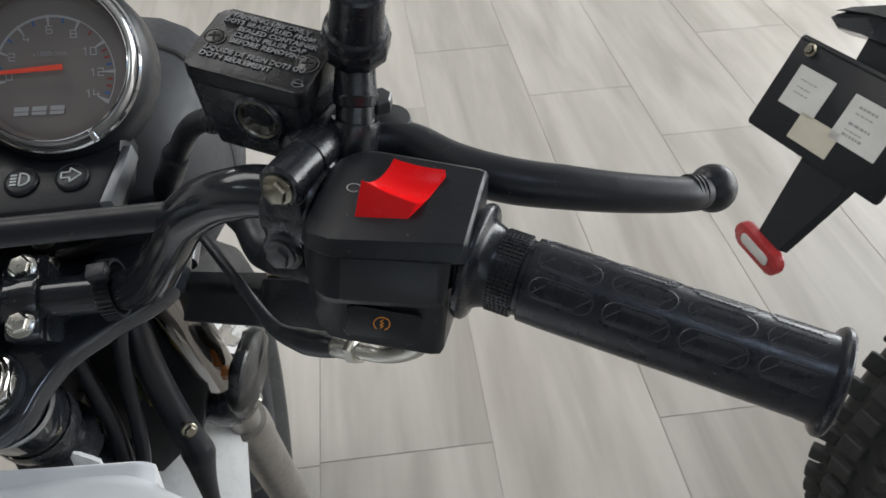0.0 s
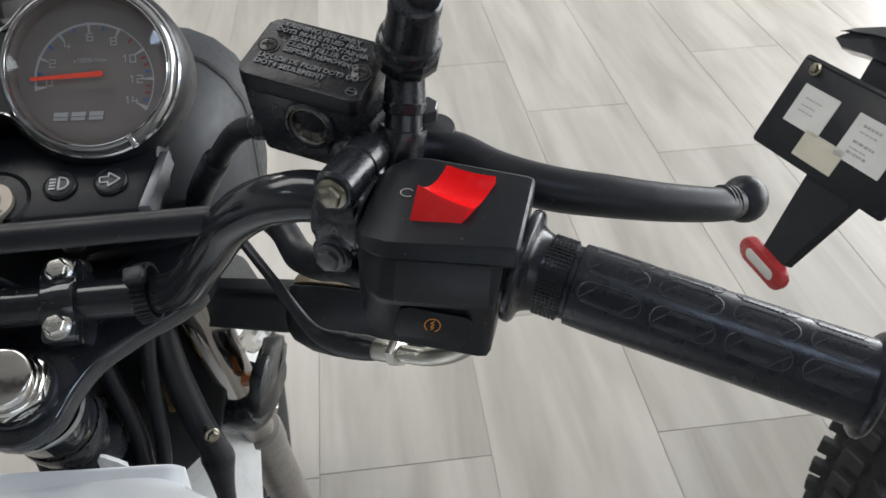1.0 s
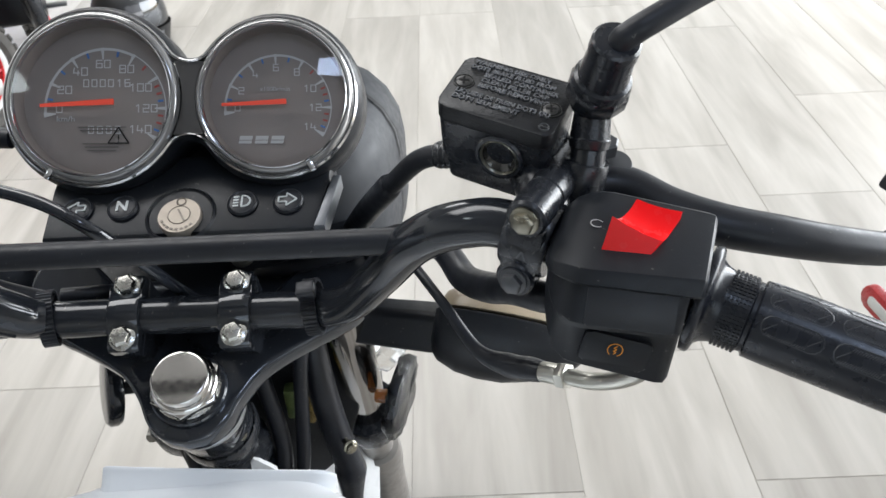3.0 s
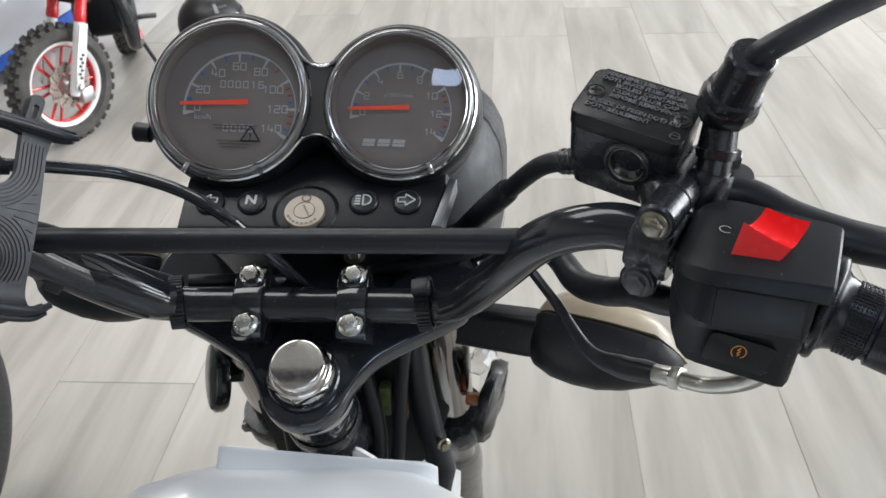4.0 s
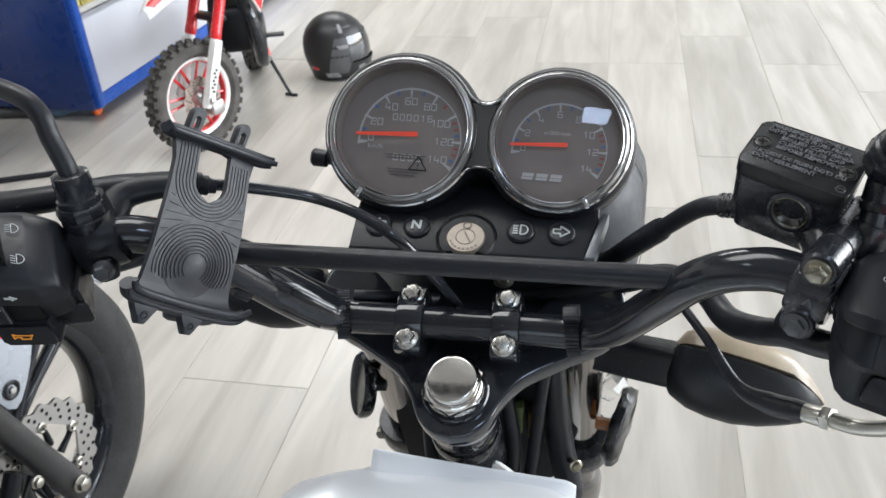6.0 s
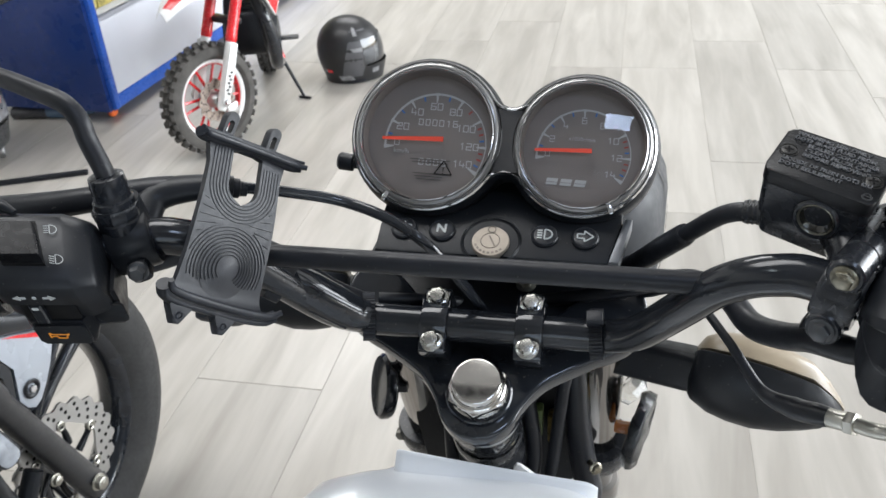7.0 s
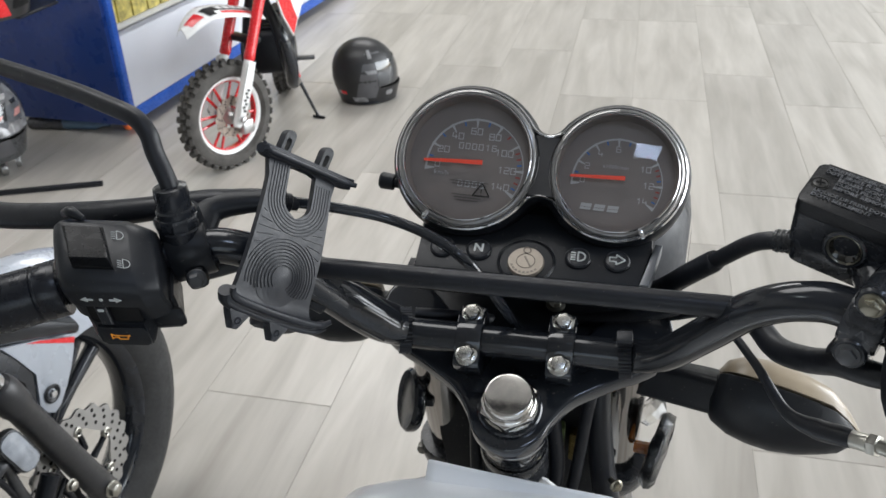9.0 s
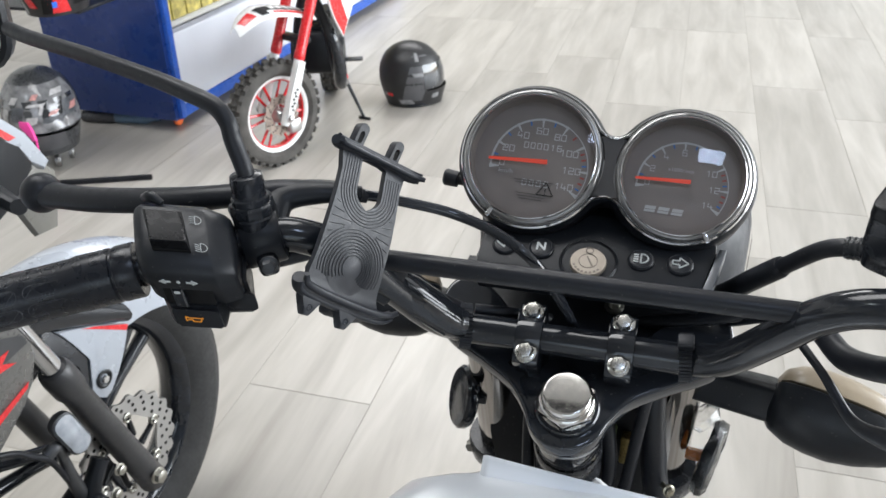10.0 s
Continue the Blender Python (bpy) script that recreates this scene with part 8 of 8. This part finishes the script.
    tube(bm, [mb @ Vector(p) for p in ((-0.31, 0.3, 0.03), (-0.27, 0.2, 0.07), (-0.3, 0.08, 0.085), (-0.36, 0.0, 0.08), (-0.44, -0.02, 0.09))], [0.014, 0.021, 0.026, 0.024, 0.016], 14, 5)
    part("exhaust", bm, GLOSS_BLACK, db, "fat black exhaust chamber")
    bm = bmesh.new()
    wing = mb @ Matrix.Translation((-0.15, 0, 0.055)) @ Matrix.Rotation(radians(27), 4, "Y")
    prism(bm, [(0.01, 0.45), (-0.05, 0.3), (-0.11, 0.21), (-0.16, 0.27), (-0.27, 0.40), (-0.28, 0.47), (-0.15, 0.52)], 0.0, 0.008, wing, 0.003)
    pn = part("side_panel", bm, WHITE_PLASTIC, db, "white side panel with a yellow and red graphic")
    bm = bmesh.new()
    prism(bm, [(-0.17, 0.46), (-0.18, 0.36), (-0.22, 0.40), (-0.25, 0.46)], 0.0082, 0.0092, wing)
    part("yellow_graphic", bm, mat("yellow_print", (0.8, 0.6, 0.04), 0.4), pn)
    bm = bmesh.new()
    prism(bm, [(0.005, 0.45), (-0.055, 0.3), (-0.11, 0.218), (-0.145, 0.265), (-0.11, 0.34), (-0.12, 0.50)], 0.0082, 0.0094, wing)
    part("red_graphic", bm, RED_PAINT, pn)
    bm = bmesh.new()
    box(bm, (-0.62, 0.49, 0), (0.42, 0.05, 0.13), mb, 0.02, 3)
    part("seat", bm, RUBBER, db)
    # side stand and peg
    bm = bmesh.new()
    foot = Vector((-1.350, 2.92, 0.006))
    top = Vector((-1.446, 2.93, 0.2125))
    tube(bm, [top, top.lerp(foot, 0.5), foot], [0.008, 0.007, 0.006], 10, 2)
    tube(bm, [foot + Vector((-0.02, 0.0, 0)), foot + Vector((0.03, -0.01, 0))], 0.006, 8, 1)
    part("side_stand", bm, SATIN_BLACK, db, "thin black side stand")
    bm = bmesh.new()
    tube(bm, [top + Vector((0, 0, 0.03)), top.lerp(foot, 0.25)], 0.014, 10, 1)
    part("stand_bracket", bm, RED_PAINT, db)
    bm = bmesh.new()
    box(bm, (-0.47, 0.06, 0.12), (0.03, 0.012, 0.09), mb, 0.003)
    part("foot_peg", bm, DARK_METAL, db)


build_dirt_bike()


# ---- helmets, counter and small things ----


def build_helmet(at, yaw, style, label, size=1.0):
    hm = thing("helmet", at, label, "helmet", "helmets")
    base = Vector(at)
    m = Matrix.Translation(base) @ Matrix.Rotation(radians(yaw), 4, "Z") @ Matrix.Diagonal((size, size, size, 1))
    # shell: local y is the face; rings from the rim up

    def ring(z):
        t = min(1.0, max(0.0, z / 0.255))
        ry = 0.135 * math.sqrt(max(0.0, 1 - max(0.0, (t - 0.42) / 0.58) ** 2.4)) * (0.82 + 0.18 * min(1, t / 0.35))
        rx = ry * 0.86
        return rx, ry, -0.012 * t

    zs = [0.0, 0.012, 0.035, 0.07, 0.105, 0.14, 0.17, 0.195, 0.215, 0.232, 0.244, 0.251, 0.2545]
    bm = bmesh.new()
    rows = []
    k = 40
    for z in zs:
        rx, ry, oy = ring(z)
        rows.append([bm.verts.new(m @ Vector((rx * math.sin(2 * math.pi * i / k), oy + ry * math.cos(2 * math.pi * i / k) * (1.12 if math.cos(2 * math.pi * i / k) > 0 and z < 0.09 else 1.0), z))) for i in range(k)])
    for r, (a, b) in enumerate(zip(rows, rows[1:])):
        for i in range(k):
            ang = (360 * (i + 0.5) / k + 180) % 360 - 180
            if abs(ang) < 68 and 0.08 < (zs[r] + zs[r + 1]) / 2 < 0.18:
                continue
            bm.faces.new((a[i], a[(i + 1) % k], b[(i + 1) % k], b[i]))
    bm.faces.new(rows[-1])
    bm.faces.new(rows[0])
    shell = part("shell", bm, CARBON if style != "grey" else mat("gunmetal_helmet_shell", (0.045, 0.047, 0.05), 0.3, coat=0.3), hm)
    # visor just outside the opening
    bm = bmesh.new()
    vr = []
    for z in (0.078, 0.09, 0.12, 0.15, 0.18):
        rx, ry, oy = ring(z)
        vr.append([bm.verts.new(m @ Vector((1.03 * rx * math.sin(radians(a)), oy + 1.03 * ry * math.cos(radians(a)), z))) for a in range(-76, 77, 8)])
    for a, b in zip(vr, vr[1:]):
        for i in range(len(a) - 1):
            bm.faces.new((a[i], a[i + 1], b[i + 1], b[i]))
    part("visor", bm, mat("dark_glossy_visor", (0.03, 0.032, 0.035), 0.08, coat=0.6), hm, "dark glossy visor")

    def decal(name, a0, a1, z0, z1, material, lift=1.012, skew=0.0):
        b2 = bmesh.new()
        g = []
        for iz in range(5):
            z = z0 + (z1 - z0) * iz / 4
            rx, ry, oy = ring(z)
            g.append([b2.verts.new(m @ Vector((lift * rx * math.sin(radians(a)), oy + lift * ry * math.cos(radians(a)) * (1.12 if math.cos(radians(a)) > 0 and z < 0.09 else 1.0), z))) for a in [a0 + (a1 - a0) * q / 6 + skew * (iz / 4) for q in range(7)]])
        for r1, r2 in zip(g, g[1:]):
            for i in range(6):
                b2.faces.new((r1[i], r1[i + 1], r2[i + 1], r2[i]))
        part(name, b2, material, shell)

    if style == "black":
        for s in (1, -1):
            decal("grey_panel", s * 82, s * 120, 0.03, 0.215, HELMET_GREY, 1.008, -s * 26)
            decal("pale_stripe", s * 62, s * 92, 0.135, 0.15, PALE_GREY, 1.016, s * 6)
            decal("pale_stripe", s * 80, s * 88, 0.195, 0.225, PALE_GREY, 1.02)
            decal("pale_lettering", s * 96, s * 124, 0.016, 0.036, PALE_GREY, 1.015, s * 4)
            decal("red_mark", s * 138, s * 152, 0.048, 0.062, RED_PAINT, 1.015)
            decal("pale_mark", s * 152, s * 160, 0.048, 0.062, PALE_GREY, 1.015)
            decal("pale_chin_mark", s * 48, s * 62, 0.035, 0.055, PALE_GREY, 1.02)
        bm = bmesh.new()
        rx, ry, oy = ring(0.01)
        lathe(bm, [(0.094, -0.0), (0.1, 0.004), (0.1, 0.016), (0.094, 0.02)], m, 36)
        part("neck_roll", bm, RUBBER, hm)
    elif style == "grey2":
        for s in (1, -1):
            decal("red_graphic", s * 60, s * 110, 0.15, 0.2, RED_PAINT, 1.012, s * 12)
            decal("blue_graphic", s * 100, s * 128, 0.06, 0.12, PRINT_BLUE, 1.012, -s * 10)
            decal("black_graphic", s * 50, s * 90, 0.03, 0.08, PRINT_BLACK, 1.01, s * 6)
        decal("red_graphic", -46, -14, 0.012, 0.075, RED_PAINT, 1.02, 10)
        decal("black_graphic", -14, 4, 0.01, 0.07, PRINT_BLACK, 1.02, -6)
        decal("blue_graphic", -24, -16, 0.03, 0.05, mat("vivid_blue_print", (0.03, 0.15, 0.7), 0.4), 1.03)
        decal("red_graphic", 10, 26, 0.03, 0.085, RED_PAINT, 1.02, 12)
        decal("pale_graphic", 34, 40, 0.01, 0.07, PRINT_GREY, 1.02, 8)
        decal("red_graphic", 150, 210, 0.1, 0.15, RED_PAINT, 1.012, 10)
        decal("blue_graphic", 165, 188, 0.03, 0.08, mat("bright_blue_print", (0.03, 0.15, 0.7), 0.4), 1.012)
    else:
        decal("sticker_panel", -72, 78, 0.088, 0.222, mat("clear_sticker_film", (0.17, 0.17, 0.175), 0.18, vary=0.6, vscale=26, coat=0.4), 1.05)
        pale, rose, slate = mat("pale_sticker", (0.42, 0.41, 0.41), 0.35, vary=0.3, vscale=60), mat("rose_sticker", (0.5, 0.24, 0.22), 0.4, vary=0.4, vscale=70), mat("slate_sticker", (0.075, 0.08, 0.09), 0.3, vary=0.3, vscale=50)
        for a, w, z, h, mt in ((-62, 30, 0.12, 0.05, slate), (-60, 14, 0.135, 0.018, rose), (-30, 30, 0.10, 0.03, slate), (-24, 12, 0.135, 0.012, rose), (-8, 26, 0.165, 0.008, pale), (8, 16, 0.1, 0.035, pale), (0, 10, 0.185, 0.014, rose), (26, 18, 0.12, 0.045, slate), (34, 12, 0.172, 0.02, pale), (-46, 24, 0.19, 0.014, pale), (52, 12, 0.105, 0.05, pale), (-4, 5, 0.14, 0.03, pale)):
            decal("sticker", a, a + w, z, z + h, mt, 1.06, -6)
        decal("chin_shade", -40, 10, 0.02, 0.075, HELMET_GREY, 1.012, 8)
        decal("chin_shade", 24, 60, 0.03, 0.075, PALE_GREY, 1.012, -8)
    return hm


build_helmet((-1.218, 3.170, 0.004), -62, "black", "matt black full-face helmet with grey panels, on the floor", 1.0)
build_helmet((-2.315, 2.25, 0.075), -142, "grey", "gunmetal full-face helmet with stickers on its visor", 1.1)
build_helmet((-2.07, 2.17, 0.592), 200, "grey2", "dark grey helmet with red and blue graphics on a rack", 0.95)


def build_helmet_stand():
    st = thing("helmet_stand", (-2.30, 2.25, 0), "wheeled black stand holding two helmets", "stand")
    bm = bmesh.new()
    lathe(bm, [(0, 0.06), (0.075, 0.06), (0.08, 0.066), (0.075, 0.074), (0, 0.074)], pose(-2.315, 2.26, 0), 28)
    part("deck", bm, SATIN_BLACK, st)
    bm = bmesh.new()
    tube(bm, [(-2.36, 2.27, 0.067), (-2.6, 2.33, 0.067), (-2.66, 2.34, 0.1), (-2.66, 2.34, 0.3), (-2.66, 2.34, 0.585)], 0.012, 12, 3)
    part("pole", bm, SATIN_BLACK, st)
    bm = bmesh.new()
    box(bm, (-2.33, 2.25, 0.586), (0.7, 0.2, 0.01), basis((0, 0, 0), (0, 0, 1)), 0.003, 1)
    part("shelf", bm, SATIN_BLACK, st)
    for dx, dy in ((0.03, -0.03), (-0.06, -0.03), (0.03, 0.045), (-0.06, 0.045)):
        bm = bmesh.new()
        lathe(bm, [(0.006, -0.009), (0.024, -0.009), (0.027, 0), (0.024, 0.009), (0.006, 0.009)], basis((-2.3 + dx, 2.25 + dy, 0.027), (0.8, 0.6, 0)), 18, closed=True)
        box(bm, (-2.3 + dx, 2.25 + dy, 0.05), (0.02, 0.02, 0.024))
        part("castor", bm, STEEL, st, "grey castor wheel")


build_helmet_stand()


def build_counter():
    # blue end, white front, a glazed shelf of boxed goods above; it stands on castors
    ct = thing("display_counter", (-2.3, 3.2, 0), "blue and white shop counter on orange castors with boxed goods", "counter")
    p0 = Vector((-2.0, 2.62, 0))
    along = Vector((0.055, 0.998, 0)).normalized()
    out = Vector((0.998, -0.055, 0))
    m = Matrix(((along.x, out.x, 0, p0.x), (along.y, out.y, 0, p0.y), (0, 0, 1, 0), (0, 0, 0, 1)))
    L, D = 2.4, 0.55
    bm = bmesh.new()
    prism(bm, [(-0.03, 0.0), (0.0, 0.0), (0.0, -D), (-0.03, -D)], 0.055, 1.05, m @ Matrix.Rotation(radians(0), 4, "Z"), 0.003)
    part("end_panel", bm, BLUE, ct, "deep blue laminate end panel")
    bm = bmesh.new()
    prism(bm, [(0.0, -0.02), (L, -0.02), (L, -0.004), (0.0, -0.004)], 0.10, 0.395, m, 0.002)
    part("front_panel", bm, WHITE_LAM, ct, "white laminate front panel")
    bm = bmesh.new()
    prism(bm, [(0.0, -D), (L, -D), (L, 0.0), (0.0, 0.0)], 0.05, 0.098, m, 0.003)
    part("plinth", bm, mat("mid_blue_laminate", (0.02, 0.09, 0.42), 0.3), ct, "bright blue plinth")
    bm = bmesh.new()
    box(bm, (0.004, 0.004, 0.55), (0.03, 0.03, 0.98), m, 0.002)
    part("corner_post", bm, mat("mid_blue_edge", (0.02, 0.09, 0.42), 0.3), ct)
    bm = bmesh.new()
    prism(bm, [(0.0, -D), (L, -D), (L, -0.004), (0.0, -0.004)], 0.375, 0.395, m, 0.002)
    part("shelf", bm, WHITE_LAM, ct)
    bm = bmesh.new()
    prism(bm, [(0.0, -D), (L, -D), (L, 0.0), (0.0, 0.0)], 1.03, 1.06, m, 0.003)
    part("counter_top", bm, WHITE_LAM, ct)
    bm = bmesh.new()
    prism(bm, [(0.0, -D), (L, -D), (L, -D + 0.015), (0.0, -D + 0.015)], 0.1, 1.03, m)
    part("back_panel", bm, BLUE, ct)
    for x in (0.06, L - 0.06):
        for y in (-0.06, -D + 0.06):
            bm = bmesh.new()
            lathe(bm, [(0.005, -0.011), (0.02, -0.011), (0.025, -0.006), (0.025, 0.006), (0.02, 0.011), (0.005, 0.011)], basis(m @ Vector((x, y, 0.025)), out), 20, closed=True)
            part("castor", bm, ORANGE, ct, "orange castor wheel")
    rng = random.Random(3)
    x = 0.06
    while x < L - 0.15:
        w = rng.uniform(0.085, 0.11)
        hh = rng.uniform(0.24, 0.3)
        bx = thing("goods_box", m @ Vector((x + w / 2, -0.12, 0.397)), "yellow printed card box of small goods on the counter shelf", "box", "boxed goods on the shelf")
        bm = bmesh.new()
        box(bm, (x + w / 2, -0.12, 0.397 + hh / 2), (w - 0.006, 0.1, hh), m, 0.002, 1)
        part("carton", bm, YELLOW_CARD, bx)
        bm = bmesh.new()
        box(bm, (x + w / 2, -0.069, 0.397 + hh * 0.5), (w * 0.6, 0.001, hh * 0.3), m)
        part("carton_label", bm, LABEL_PAPER, bx)
        x += w + 0.004


build_counter()


def build_loose_items():
    rd = thing("metal_rod", (-2.0, 2.14, 0.0), "thin black square bar lying on the floor", "rod")
    bm = bmesh.new()
    a, b = Vector((-2.35, 2.0, 0.008)), Vector((-1.874, 2.199, 0.008))
    d = b - a
    box(bm, (0, 0, 0), (d.length, 0.016, 0.016), basis((a + b) / 2, (0, 0, 1), d), 0.001, 1)
    part("bar", bm, SATIN_BLACK, rd)
    tg = thing("pink_tag", (-2.18, 2.02, 0.0), "bright pink plastic offcut beside the helmet", "tag")
    bm = bmesh.new()
    prism(bm, [(-0.03, 0.028), (0.002, 0.028), (0.016, 0.008), (0.03, -0.03), (0.018, -0.034), (-0.002, -0.008), (-0.03, 0.01)], -0.006, 0.006, Matrix.Translation((-2.179, 2.02, 0.222)) @ Matrix.Rotation(radians(80), 4, "X"), 0.003)
    tube(bm, [(-2.158, 2.02, 0.195), (-2.17, 2.03, 0.1), (-2.18, 2.03, 0.0)], 0.004, 8, 3)
    part("flag", bm, PINK, tg)
    for x, y, s, mt, nm, lb in ((-2.23, 2.66, 0.028, mat("pale_blue_plastic", (0.1, 0.16, 0.24), 0.3), "bottle", "pale blue plastic bottle under the counter"), (-2.37, 2.64, 0.028, mat("dark_bottle_plastic", (0.05, 0.05, 0.055), 0.3), "bottle", "small dark bottle under the counter")):
        t = thing(nm, (x, y, 0), lb, "bottle", "bottles under the counter")
        bm = bmesh.new()
        lathe(bm, [(0, -0.09), (s * 0.8, -0.09), (s * 0.85, -0.08), (s * 0.85, 0.04), (s * 0.4, 0.07), (s * 0.35, 0.1), (0, 0.1)], basis((x, y, s * 0.85), (0.9, 0.1, 0)), 20)
        part("bottle_body", bm, mt, t)


build_loose_items()

# ---- the floor and its tiles ----


def build_floor():
    x0, x1, y0, y1 = ROOM["x0"], ROOM["x1"], ROOM["y0"], ROOM["y1"]
    bm = bmesh.new()
    box(bm, ((x0 + x1) / 2, (y0 + y1) / 2, -0.1011), (x1 - x0 + 0.4, y1 - y0 + 0.4, 0.2))
    floor = tagged(link("floor", bm, GROUT), "floor of long pale wood-grain porcelain tiles with grey joints", "floor", kind="structure")
    w, ln, joint = 0.30, 1.20, 0.0021
    protos = {}

    thin = {0: 0.0007, -1: 0.0014, 2: 0.0016}          # butt joints that are tighter than the rest

    def tile_mesh(length, jl, jr):
        key = (round(length, 3), jl, jr)
        if key not in protos:
            b = bmesh.new()
            prism(b, [(-w / 2 + jl / 2, -length / 2 + joint / 2), (w / 2 - jr / 2, -length / 2 + joint / 2), (w / 2 - jr / 2, length / 2 - joint / 2), (-w / 2 + jl / 2, length / 2 - joint / 2)], -0.008, 0.0, bevel=0.0004, seg=1)
            me = bpy.data.meshes.new("tile")
            b.to_mesh(me)
            b.free()
            me.materials.append(TILE)
            protos[key] = me
        return protos[key]

    start = {-4: 1.25, -3: 1.545, -2: 0.93, -1: 0.936, 0: 1.285, 1: 0.945, 2: 0.665, 3: 1.25}
    rng = random.Random(4)
    for k in range(-17, 18):
        xa = 0.18 + w * k
        s = start.get(k, 0.3 * rng.randrange(4) + rng.uniform(-0.03, 0.03))
        y = s - ln * math.ceil((s - y0) / ln)
        while y < y1:
            ya, yb = max(y, y0), min(y + ln, y1)
            if yb - ya > 0.02 and xa > x0 - 0.3 and xa + w < x1 + 0.3:
                ob = new("tile", tile_mesh(yb - ya, thin.get(k, joint), thin.get(k + 1, joint)))
                ob.location = (xa + w / 2, (ya + yb) / 2, rng.uniform(-0.0002, 0.0002))
                ob.parent = floor
            y += ln


build_floor()
